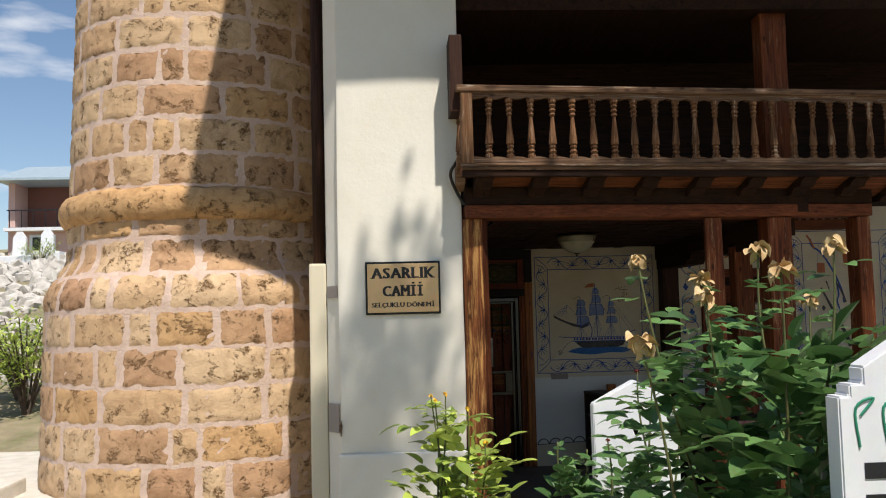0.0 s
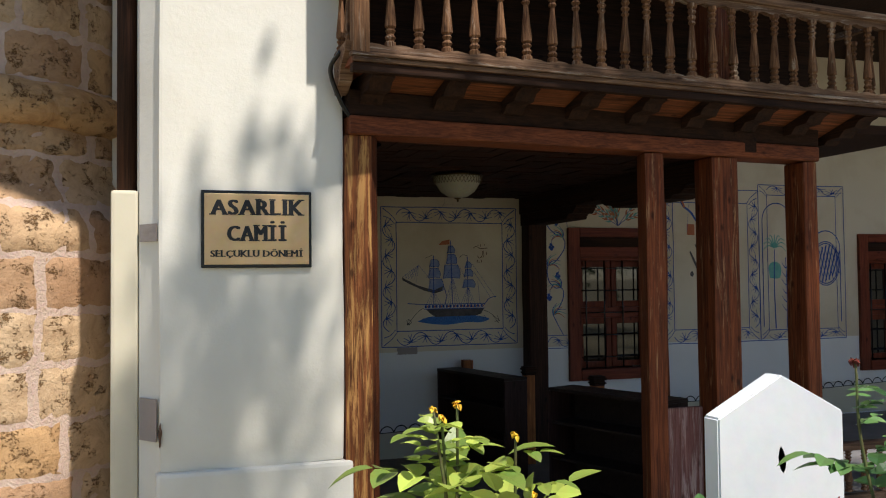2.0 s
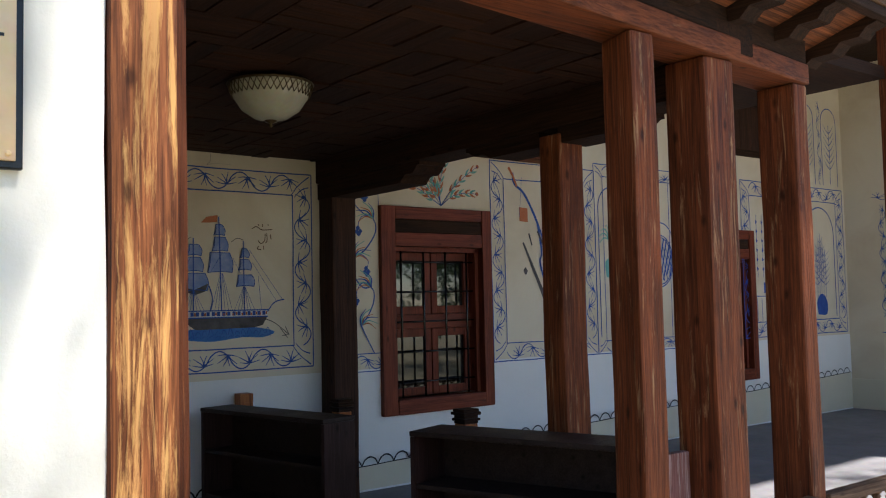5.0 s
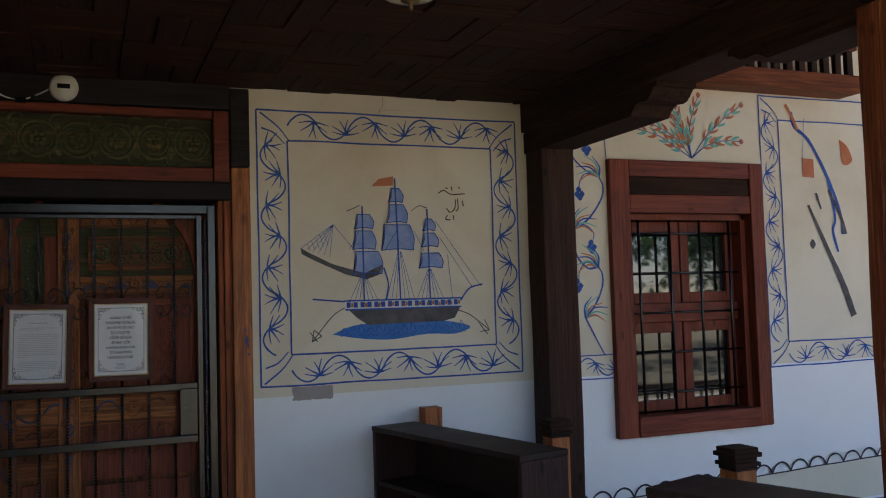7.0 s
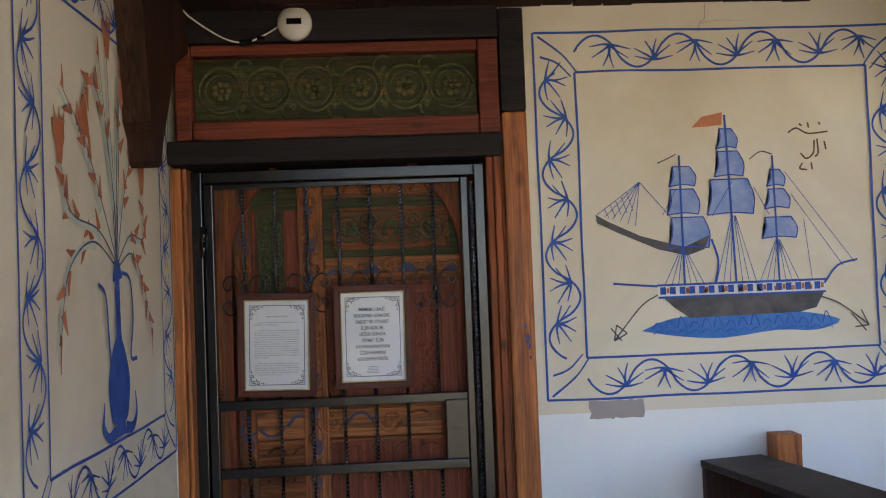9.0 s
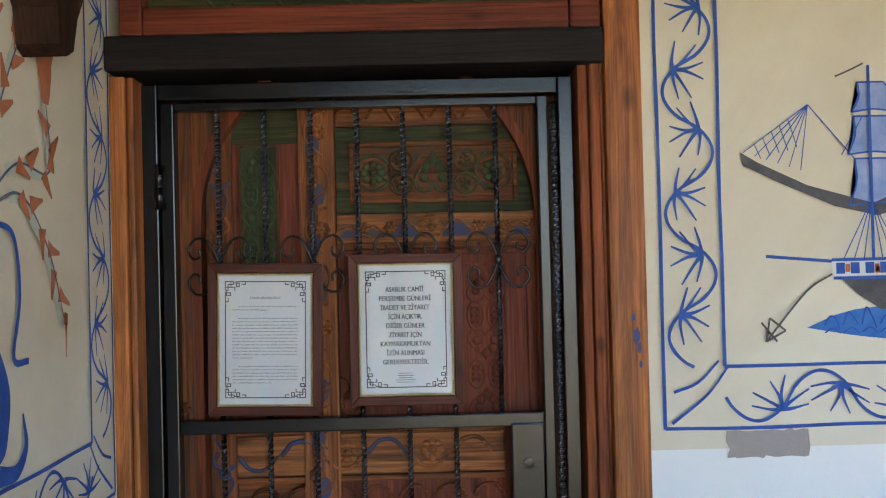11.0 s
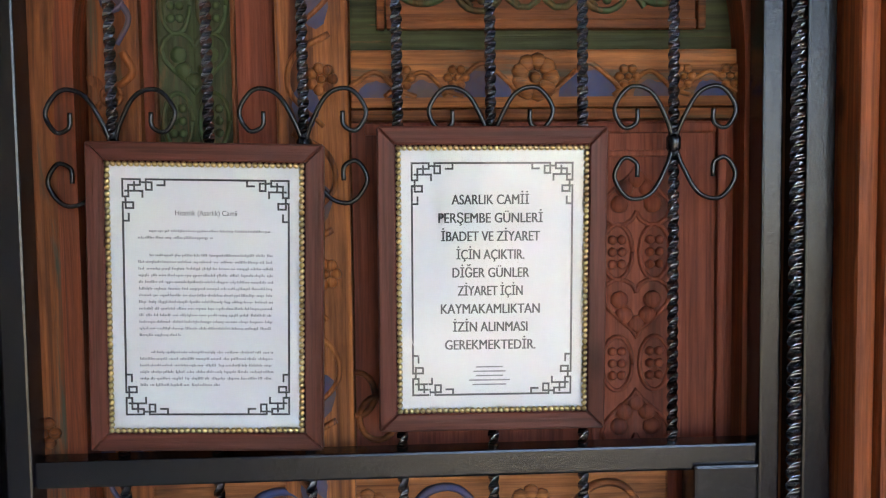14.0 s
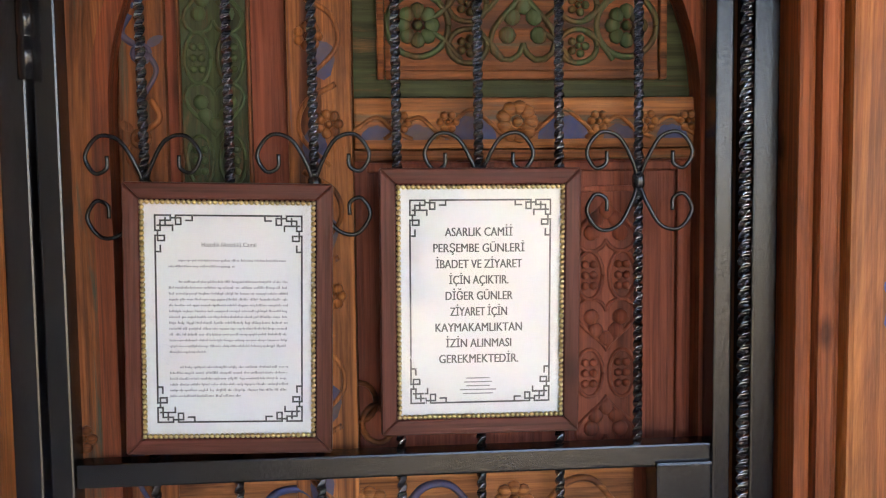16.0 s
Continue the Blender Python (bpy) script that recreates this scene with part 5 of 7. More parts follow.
# bouquet over the window
bouquet = thing("bouquet_mural", "painted spray of red and green leaves over a window", "mural")
stems = [((0.10, 0.12), (0.22, 0.22), (0.34, 0.30)), ((0.10, 0.07), (0.21, 0.10), (0.33, 0.10)), ((-0.01, 0.10), (0.01, 0.22), (0.06, 0.34)), ((-0.03, 0.09), (-0.07, 0.18), (-0.09, 0.27)), ((-0.06, 0.07), (-0.14, 0.13), (-0.24, 0.17)), ((-0.09, 0.05), (-0.2, 0.11), (-0.37, 0.15)), ((-0.02, 0.08), (-0.05, 0.12), (-0.12, 0.22))]
for i, stem in enumerate(stems):
    tones = {0: (TEAL, B()), 1: (RUST, B()), 2: (BLUE, B())}
    path = curve_pts([(4.06, 2.0, 0)] + [(4.06 + a, 2.0 + c, 0) for a, c in stem], 8)
    stroke(tones[2][1], [(q.x, q.y) for q in path], 0.006, on, 0.6, raw=True)
    n = len(path)
    for k in range(5):
        q, r = path[int((0.30 + 0.14 * k) * (n - 1))], path[min(n - 1, int((0.30 + 0.14 * k) * (n - 1)) + 1)]
        a = math.atan2(r.y - q.y, r.x - q.x)
        for s_ in (-1, 1):
            b, tone = a + s_ * 0.75, (k + i + (s_ > 0)) % 2
            stroke(tones[tone][1], [(q.x, q.y), (q.x + 0.024 * math.cos(b), q.y + 0.024 * math.sin(b)), (q.x + 0.052 * math.cos(a + s_ * 0.5), q.y + 0.052 * math.sin(a + s_ * 0.5))], 0.024, on2, 0.25, 4)
    q = path[-1]
    blob(tones[1][1], [(q.x + 0.016 * math.cos(a), q.y + 0.016 * math.sin(a)) for a in (0, 1.57, 3.14, 4.71)], on2, 3)
    for m, bm in tones.values():
        part("leaf_spray", bm, m, bouquet)

# weapons panel
arms = thing("arms_mural", "painted bow, pistols and rifle in a blue leafy border", "mural")
bm = B()
panel_border(bm, 4.515, 5.62, 0.885, 2.36, 0.13, on, sides="blr", leaves=4)
part("border", bm, BLUE, arms)
bm = B()
stroke(bm, [(4.74, 2.28), (4.76, 2.20), (4.86, 2.12), (4.98, 1.92), (5.06, 1.72), (5.07, 1.60)], 0.022, on2, 0.8)
stroke(bm, [(4.83, 2.25), (4.80, 1.95)], 0.003, on2)
stroke(bm, [(4.98, 1.92), (5.02, 1.7), (5.0, 1.62), (5.03, 1.5)], 0.016, on2)
part("bow", bm, BLUE, arms)
bm = B()
stroke(bm, [(4.83, 1.76), (4.95, 1.52), (5.05, 1.32), (5.12, 1.14)], 0.018, on2, 2.6)
stroke(bm, [(4.98, 1.85), (5.06, 1.70), (5.09, 1.6)], 0.014, on2, 2.0); stroke(bm, [(4.89, 1.83), (4.92, 1.74)], 0.014, on2)
blob(bm, [(4.85 + 0.022 * math.cos(a), 1.545 + 0.028 * math.sin(a)) for a in (0, 1.57, 3.14, 4.71)], on2, 4)
part("rifle", bm, DARK_PAINT, arms)
bm = B()
blob(bm, [(4.80, 1.92), (4.885, 1.915), (4.885, 2.02), (4.80, 2.025)], on2, 1)
part("pouch", bm, RUST, arms)
bm = B()
blob(bm, [(5.08, 2.14), (5.14, 2.10), (5.17, 2.02), (5.10, 2.0)], on2, 4)
part("powder_horn", bm, RUST, arms)
bm = B()
stroke(bm, [(4.70, 2.32), (4.74, 2.26), (4.78, 2.18)], 0.022, on2, 0.8)
part("bow_tip", bm, RUST, arms)

# palm panel, medallion panel, mosque panel, garden panel
def arch(bm, x0, x1, z0, z1, w, on):
    c, r = (x0 + x1) / 2, (x1 - x0) / 2
    stroke(bm, [(x0, z0), (x0, (z0 + z1 - r) / 2), (x0, z1 - r)], w, on)
    stroke(bm, [(c - r * math.cos(a), z1 - r + r * math.sin(a)) for a in (radians(15 * k) for k in range(13))], w, on, raw=True)
    stroke(bm, [(x1, z1 - r), (x1, (z0 + z1 - r) / 2), (x1, z0)], w, on)


def stalk(bm, x, z0, z1, spread, n, on, w=0.008, rise=0.06):
    stroke(bm, [(x, z0), (x + 0.01, (z0 + z1) / 2), (x, z1)], w, on)
    for k in range(n):
        z = z0 + (z1 - z0) * (0.25 + 0.72 * k / n)
        for s in (-1, 1):
            stroke(bm, [(x, z), (x + s * spread * 0.5, z + rise * 0.4), (x + s * spread, z + rise)], w * 1.3, on, 0.3, 4)


palms = thing("palm_mural", "painted palm trees under an arch in blue and teal", "mural")
bm = B()
panel_border(bm, 5.62, 6.12, 0.885, 2.42, 0.10, on, sides="tbr", leaves=3)
arch(bm, 5.66, 6.0, 1.02, 2.24, 0.010, on2)
stalk(bm, 5.93, 1.0, 1.7, 0.05, 6, on2)
stroke(bm, [(5.80, 1.0), (5.79, 1.4), (5.80, 1.78)], 0.014, on2, 0.6)
part("border", bm, BLUE, palms)
bm = B()
for k in range(9):
    a = radians(-20 + 27 * k)
    stroke(bm, [(5.80, 1.80), (5.80 + 0.08 * math.cos(a), 1.84 + 0.08 * math.sin(a)), (5.80 + 0.15 * math.cos(a), 1.80 + 0.12 * math.sin(a))], 0.016, on2, 0.25)
blob(bm, [(5.74, 1.5), (5.86, 1.5), (5.87, 1.62), (5.80, 1.66), (5.73, 1.62)], on2, 3)
part("palm_crown", bm, TEAL, palms)

medal = thing("medallion_mural", "painted blue lattice medallion under an arch", "mural")
bm = B()
panel_border(bm, 6.12, 6.655, 0.885, 2.42, 0.10, on, sides="tbl", leaves=3)
arch(bm, 6.25, 6.60, 1.05, 1.97, 0.010, on2)
for r in (0.17, 0.155):
    stroke(bm, [(6.42 + r * math.cos(a), 1.64 + 1.3 * r * math.sin(a)) for a in (radians(12 * k) for k in range(31))], 0.010, on2, raw=True)
for k in range(-3, 4):
    h = 0.19 * math.sqrt(max(0.02, 1 - (k / 4) ** 2))
    stroke(bm, [(6.42 + k * 0.042 - 0.05, 1.64 - h), (6.42 + k * 0.042 + 0.05, 1.64 + h)], 0.016, on2)
    stroke(bm, [(6.42 + k * 0.042 + 0.05, 1.64 - h * 0.9), (6.42 + k * 0.042 - 0.05, 1.64 + h * 0.9)], 0.007, on2)
part("brushwork", bm, BLUE, medal)

mosque = thing("mosque_mural", "painted domed building and flower arches in blue", "mural")
bm = B()
panel_border(bm, 7.62, 9.45, 0.93, 2.42, 0.14, on, 0.009, sides="tblr", leaves=4)
wobbly(bm, (8.62, 1.07), (8.62, 2.28), 0.008, on); vine(bm, (8.55, 1.07), (8.55, 2.28), 0.11, on)
for k in range(9):
    stroke(bm, [(7.83 + k * 0.075, 1.08), (7.83 + k * 0.075, 1.30)], 0.007, on2)
wobbly(bm, (7.80, 1.32), (8.45, 1.32), 0.008, on2)
for k in range(5):
    blob(bm, [(7.95 + k * 0.08, 1.35), (7.99 + k * 0.08, 1.35), (7.99 + k * 0.08, 1.45), (7.95 + k * 0.08, 1.45)], on2, 1)
for x in (7.86, 7.95, 8.30, 8.40):
    stroke(bm, [(x, 1.5), (x, 2.1)], 0.006, on2)
    for k in range(6):
        blob(bm, [(x + 0.018 * math.cos(a), 1.58 + 0.09 * k + 0.022 * math.sin(a)) for a in (0, 2.1, 4.2)], on2, 3)
for k in range(8):
    a = k * math.pi / 4
    stroke(bm, [(8.12, 2.08), (8.12 + 0.04 * math.cos(a), 2.08 + 0.05 * math.sin(a)), (8.12 + 0.06 * math.cos(a + 0.5), 2.08 + 0.08 * math.sin(a + 0.5))], 0.016, on2, 0.4)
arch(bm, 8.72, 9.25, 1.10, 2.22, 0.012, on2)
for d in (-0.16, -0.08, 0, 0.08, 0.16):
    stalk(bm, 8.98 + d * 0.5, 1.3, 1.75 + 0.2 * (1 - abs(d) * 5), 0.05 + abs(d) * 0.2, 6, on2, 0.006)
blob(bm, [(8.90, 1.12), (9.06, 1.12), (9.08, 1.24), (9.02, 1.32), (8.94, 1.32), (8.88, 1.24)], on2, 3)
part("brushwork", bm, BLUE, mosque)
bm = B()
blob(bm, [(8.02, 1.58), (8.22, 1.58), (8.21, 1.70), (8.12, 1.80), (8.03, 1.70)], on2, 4)
part("dome", bm, TEAL, mosque)
bm = B()
for x0, x1 in ((8.06, 8.55), (8.65, 9.0), (9.05, 9.44)):
    arch(bm, x0 + 0.05, x1 - 0.05, 2.46, 3.28, 0.010, on2)
    vine(bm, (x0, 2.46), (x0, 3.3), 0.09, on, 0.006)
    stalk(bm, (x0 + x1) / 2, 2.48, 3.1, 0.10, 7, on2, 0.008, 0.09)
upper = thing("upper_arches_mural", "painted arches with slender plants high on the wall", "mural")
part("brushwork", bm, BLUE, upper)
bm = B()
for y0, y1 in ((7.1, 7.6), (6.5, 7.0), (5.9, 6.4)):
    e = lambda u, v: Vector((9.497, u, v))
    arch(bm, y0 + 0.04, y1 - 0.04, 1.0, 2.1, 0.010, e); stalk(bm, (y0 + y1) / 2, 1.0, 1.9, 0.13, 9, e, 0.009, 0.12)
    arch(bm, y0 + 0.04, y1 - 0.04, 2.46, 3.2, 0.010, e); stalk(bm, (y0 + y1) / 2, 2.48, 3.0, 0.13, 6, e, 0.008, 0.1)
    wobbly(bm, (y0, 0.92), (y1 + 0.1, 0.92), 0.008, e); vine(bm, (y0, 2.33), (y1 + 0.1, 2.33), 0.11, e); vine(bm, (y1 + 0.05, 1.0), (y1 + 0.05, 2.2), 0.09, e)
end_mural = thing("end_wall_mural", "painted arches and plants on the end wall", "mural")
part("brushwork", bm, BLUE, end_mural)

# the tree on the side wall
tree_mural = thing("tree_mural", "painted red-leaved tree in a blue vase within a leafy border", "mural")
wo, wo2 = west(), west(0.0035)
bm = B()
panel_border(bm, 6.885, 8.045, 0.845, 2.13, 0.13, wo)
part("border", bm, BLUE, tree_mural)
VY = 7.485
bm = B()
blob(bm, [(VY, 1.255), (VY + 0.045, 1.205), (VY + 0.082, 1.135), (VY + 0.078, 1.07), (VY + 0.05, 1.02), (VY - 0.05, 1.02), (VY - 0.082, 1.07), (VY - 0.085, 1.135), (VY - 0.05, 1.205)], wo2, 4)
stroke(bm, [(VY, 1.03), (VY, 1.0), (VY, 0.985)], 0.06, wo2, 2.2)
stroke(bm, [(VY, 1.22), (VY - 0.002, 1.30), (VY - 0.004, 1.40)], 0.045, wo2, 0.75)
stroke(bm, [(VY, 1.38), (VY - 0.004, 1.41), (VY - 0.006, 1.43)], 0.07, wo2, 0.6)
for q in (-1, 1):
    stroke(bm, [(VY + q * 0.04, 1.0), (VY + q * 0.10, 0.995), (VY + q * 0.135, 1.03), (VY + q * 0.125, 1.085)], 0.034, wo2, 0.2)
stroke(bm, [(VY - 0.07, 1.15), (VY - 0.085, 1.25), (VY - 0.10, 1.34), (VY - 0.15, 1.37)], 0.011, wo2)
stroke(bm, [(VY + 0.03, 1.40), (VY + 0.10, 1.38), (VY + 0.12, 1.28), (VY + 0.095, 1.18), (VY + 0.15, 1.17)], 0.011, wo2)
part("vase", bm, BLUE, tree_mural, "blue painted vase")
stems, shade, leaves_, blooms = B(), B(), B(), B()
# each branch: its line, then whether a bell-shaped bloom ends it
branches = (([(0, 1.42), (-0.02, 1.60), (-0.07, 1.78), (-0.11, 1.93)], 0), ([(0, 1.42), (-0.005, 1.62), (-0.03, 1.80), (-0.04, 1.95)], 1), ([(0, 1.42), (0.01, 1.62), (0.03, 1.78), (0.05, 1.92)], 0),
            ([(0, 1.42), (-0.12, 1.58), (-0.22, 1.70), (-0.36, 1.80)], 0), ([(0, 1.42), (-0.14, 1.50), (-0.32, 1.53), (-0.38, 1.64)], 1), ([(0, 1.41), (-0.18, 1.47), (-0.34, 1.40), (-0.40, 1.24)], 0),
            ([(0, 1.42), (0.06, 1.58), (0.13, 1.70), (0.20, 1.79)], 0), ([(0, 1.42), (0.12, 1.50), (0.25, 1.50), (0.24, 1.63)], 1), ([(0, 1.41), (0.13, 1.45), (0.24, 1.36), (0.31, 1.22)], 0),
            ([(0, 1.42), (0.04, 1.72), (0.06, 1.86), (0.15, 1.80)], 1), ([(0, 1.42), (-0.06, 1.74), (-0.16, 1.86), (-0.22, 1.80)], 1))
for i, (line, bloom) in enumerate(branches):
    path = curve_pts([(VY + a, c, 0) for a, c in line], 10)
    stroke(stems, [(q.x, q.y) for q in path], 0.006, wo, 0.6, raw=True)
    stroke(shade, [(q.x - 0.014, q.y - 0.006) for q in path[8:]], 0.022, west(0.0018), 0.4, raw=True)
    n = len(path) - 1
    if i > 2:
        for k in range(6):
            q, r = path[int((0.36 + 0.105 * k) * n)], path[int((0.36 + 0.105 * k) * n) - 1]
            a = math.atan2(q.y - r.y, q.x - r.x) + (0.75 if k % 2 else -0.75)
            stroke(leaves_, [(q.x, q.y), (q.x + 0.022 * math.cos(a), q.y + 0.024 * math.sin(a)), (q.x + 0.052 * math.cos(a), q.y + 0.055 * math.sin(a))], 0.031, wo2, 0.2, 4)
    q = path[-1]
    if bloom:
        d = -1 if i > 8 else 1
        stroke(blooms, [(q.x, q.y - 0.01 * d), (q.x, q.y + 0.035 * d), (q.x - 0.004, q.y + 0.085 * d)], 0.024, wo2, 3.2, 4)
        for dx in (-0.026, 0.0, 0.026):
            stroke(blooms, [(q.x + dx * 0.8, q.y + 0.075 * d), (q.x + dx * 1.2, q.y + 0.112 * d)], 0.013, wo2, 0.2)
    else:
        stroke(leaves_, [(q.x, q.y), (q.x + 0.004, q.y + 0.02), (q.x, q.y + (0.05 if line[-1][1] > 1.4 else -0.06))], 0.020, wo2, 0.2, 4)
part("branch_lines", stems, STEM_INK, tree_mural)
part("leaf_shade", shade, PALE_TEAL, tree_mural, "pale teal wash beside the branches")
part("red_leafwork", leaves_, RUST, tree_mural)
part("bell_blooms", blooms, RUST, tree_mural, "red bell-shaped blooms")

# ---- windows ----
GLASS = mat("window_glass", 0.03, 0, 0.9)[0]
GLASS.node_tree.nodes["Principled BSDF"].inputs["Base Color"].default_value = (0.012, 0.014, 0.014, 1)


def window(x, z, label):
    w = thing("window", label, "window", pose(x, BACK, z), "red windows", "structure")
    W_, H_ = 0.958, 1.395
    part("casing", boxes((0, 0.115, -0.035, 0.03, 0, H_), bevel=0.006), SASH_Z, w)
    part("casing", boxes((W_ - 0.085, W_, -0.035, 0.03, 0, H_), bevel=0.006), SASH_Z, w)
    part("casing", boxes((0.117, W_ - 0.087, -0.033, 0.03, H_ - 0.085, H_), bevel=0.006), SASH_X, w)
    part("sill", boxes((0.117, W_ - 0.087, -0.04, 0.06, 0, 0.10), bevel=0.006), SASH_X, w)
    part("head_board", boxes((0.117, W_ - 0.087, -0.022, 0.03, H_ - 0.175, H_ - 0.087), bevel=0.004), DARK_X, w, "dark plain head board")
    part("head_rail", boxes((0.117, W_ - 0.087, -0.03, 0.03, H_ - 0.27, H_ - 0.177), bevel=0.005), SASH_X, w)
    x0, x1, z0, z1 = 0.118, W_ - 0.088, 0.102, H_ - 0.272
    part("inner_frame", boxes((x0, x0 + 0.03, 0.02, 0.14, z0, z1), (x1 - 0.03, x1, 0.02, 0.14, z0, z1), (x0, x1, 0.02, 0.14, z1 - 0.03, z1)), SASH_Z, w)
    mid, tr = (x0 + x1) / 2, z0 + (z1 - z0) * 0.50
    for a, c in ((x0 + 0.032, mid - 0.005), (mid + 0.005, x1 - 0.032)):
        for d, e in ((z0 + 0.004, tr - 0.05), (tr + 0.05, z1 - 0.034)):
            s = part("sash", boxes((a, a + 0.05, 0.09, 0.13, d, e), (c - 0.05, c, 0.09, 0.13, d, e), (a + 0.05, c - 0.05, 0.09, 0.13, e - 0.055, e), (a + 0.05, c - 0.05, 0.09, 0.13, d, d + 0.055), bevel=0.004), SASH_Z, w)
            part("pane", boxes((a + 0.045, c - 0.045, 0.108, 0.114, d + 0.05, e - 0.05)), GLASS, s, "dark reflecting pane")
    part("transom", boxes((x0 + 0.03, x1 - 0.03, 0.07, 0.13, tr - 0.048, tr + 0.048), bevel=0.004), SASH_X, w)
    for k in range(4):
        bm = B()
        xx = x0 + 0.09 + k * (x1 - x0 - 0.18) / 3
        tube(bm, [(xx, 0.045, z0), (xx, 0.045, z1)], 0.0075, 8)
        part("iron_bar", bm, IRON, w, "black iron bar", True)
    for k in range(5):
        bm = B()
        zz = z0 + 0.10 + k * (z1 - z0 - 0.2) / 4
        tube(bm, [(x0, 0.05, zz), (x1, 0.05, zz)], 0.006, 8)
        part("iron_bar", bm, IRON, w, "black iron bar", True)


window(3.533, 0.583, "red painted wooden window with black iron bars")
window(6.82, 0.545, "red painted wooden window with black iron bars")
# shuttered opening and lattice box high on the wall
sh = thing("shutter", "dark closed wooden shutter high on the wall", "shutter", pose(7.26, BACK, 2.65), kind="structure")
part("frame", boxes((0, 0.75, -0.03, 0.0, 0, 0.06), (0, 0.75, -0.03, 0.0, 0.49, 0.55), (0, 0.06, -0.03, 0.0, 0.06, 0.49), (0.69, 0.75, -0.03, 0.0, 0.06, 0.49)), DARK_X, sh)
part("leaf", boxes((0.062, 0.374, -0.02, 0.0, 0.062, 0.488), (0.378, 0.688, -0.02, 0.0, 0.062, 0.488)), DARK_Z, sh)
lat = thing("lattice_box", "brown wooden lattice box under the gallery", "lattice", pose(3.55, BACK, 2.37), kind="structure")
part("base", boxes((0, 1.55, -0.16, 0.0, 0, 0.10), bevel=0.008), RED_X, lat)
for k in range(18):
    bm = boxes((0.03 + k * 0.086, 0.07 + k * 0.086, -0.13, -0.10, 0.102, 0.24))
    part("slat", bm, DARK_Z, lat)
part("top_rail", boxes((0, 1.55, -0.15, 0.0, 0.242, 0.32), bevel=0.006), RED_X, lat)

# ---- carved door, its surround and the iron gate ----
STAINED_Z = wood("stained_moulding", (0.42, 0.115, 0.034), (0.14, 0.036, 0.013), "z", 0.5, (0.50, 0.22, 0.08), 0.64, 0.8, 0.2, 0.14, 0.15)
BLUE_FLECK = mottled("old_blue_paint", (0.05, 0.08, 0.30), (0.08, 0.05, 0.06), 90, 0.7)
SURROUND = thing("door_surround", "worn orange-brown timber surround of the entrance", "door frame", kind="structure")
part("jamb", boxes((1.674, 1.754, 8.035, 8.30, 0.0, 1.885), bevel=0.008), JAMB_Z, SURROUND, "knotty orange-brown jamb")
part("jamb_moulding", boxes((1.618, 1.640, 8.058, 8.30, 0.0, 1.80), (1.641, 1.664, 8.046, 8.30, 0.0, 1.80), (1.665, 1.673, 8.053, 8.30, 0.0, 1.80), bevel=0.005), STAINED_Z, SURROUND, "stained red-brown moulding")
bm = B()
for cx, cz, r in ((1.728, 1.15, 0.011), (1.733, 1.125, 0.007), (1.722, 1.19, 0.005), (1.735, 1.09, 0.005)):
    f = [bm.verts.new((cx + r * (0.7 + 0.5 * noise.noise(Vector((k * 0.9, cz * 40, 1)))) * math.cos(k * 0.6283), 8.0345, cz + 1.9 * r * (0.8 + 0.6 * noise.noise(Vector((k * 0.8, cx * 50, 4)))) * math.sin(k * 0.6283))) for k in range(10)]
    bm.faces.new(f)
part("paint_fleck", bm, BLUE_FLECK, SURROUND, "blue paint flecks left on the jamb")
part("inner_jamb", boxes((1.600, 1.617, 8.16, 8.30, 0.0, 1.735), bevel=0.004), RED_Z, SURROUND)
part("upper_jamb", boxes((1.672, 1.754, 8.03, 8.30, 1.887, 2.225), bevel=0.008), BLACKWOOD_X, SURROUND, "black painted upper jamb")
part("jamb", boxes((0.606, 0.640, 8.04, 8.30, 0.0, 1.735), (0.641, 0.656, 8.05, 8.30, 0.0, 1.735), bevel=0.006), JAMB_Z, SURROUND)
part("door_head", boxes((0.603, 1.671, 8.02, 8.30, 1.742, 1.818), bevel=0.008), BLACKWOOD_X, SURROUND, "black moulded door head")
part("panel_frame", boxes((0.632, 0.682, 8.035, 8.2, 1.820, 2.125), (1.602, 1.668, 8.035, 8.2, 1.820, 2.125), (0.684, 1.60, 8.035, 8.2, 1.820, 1.880), (0.684, 1.60, 8.035, 8.2, 2.090, 2.125), bevel=0.006), SASH_X, SURROUND, "red panel frame")
part("top_beam", boxes((0.603, 1.671, 8.02, 8.30, 2.128, 2.24), bevel=0.008), BLACKWOOD_X, SURROUND, "black painted top beam")

GREEN_WOOD = wood("green_carved_paint", (0.070, 0.078, 0.028), (0.026, 0.030, 0.013), "x", 0.6, (0.18, 0.085, 0.03), 0.60)
FRIEZE_CARVE = wood("gilded_green_carving", (0.15, 0.14, 0.05), (0.045, 0.05, 0.02), "x", 0.5, (0.22, 0.13, 0.05), 0.6)
GREEN_Z = wood("green_carved_stile", (0.075, 0.095, 0.038), (0.035, 0.04, 0.02), "z", 0.6, (0.20, 0.09, 0.04), 0.58)
DOOR_X = wood("old_door_rail", (0.36, 0.115, 0.030), (0.07, 0.022, 0.008), "x", 0.55, (0.06, 0.065, 0.035), 0.62, 1.0, 0.2, 0.16, 0.2)
DOOR_Z = wood("old_door_stile", (0.31, 0.098, 0.026), (0.055, 0.018, 0.007), "z", 0.55, (0.055, 0.06, 0.04), 0.60, 1.0, 0.2, 0.16, 0.2)
DOOR_RED = wood("red_door_panel", (0.28, 0.072, 0.034), (0.15, 0.036, 0.018), "z", 0.55)
DOOR_CARVE = wood("rubbed_green_carving", (0.16, 0.085, 0.03), (0.05, 0.05, 0.02), "z", 0.55, (0.06, 0.085, 0.035), 0.52)
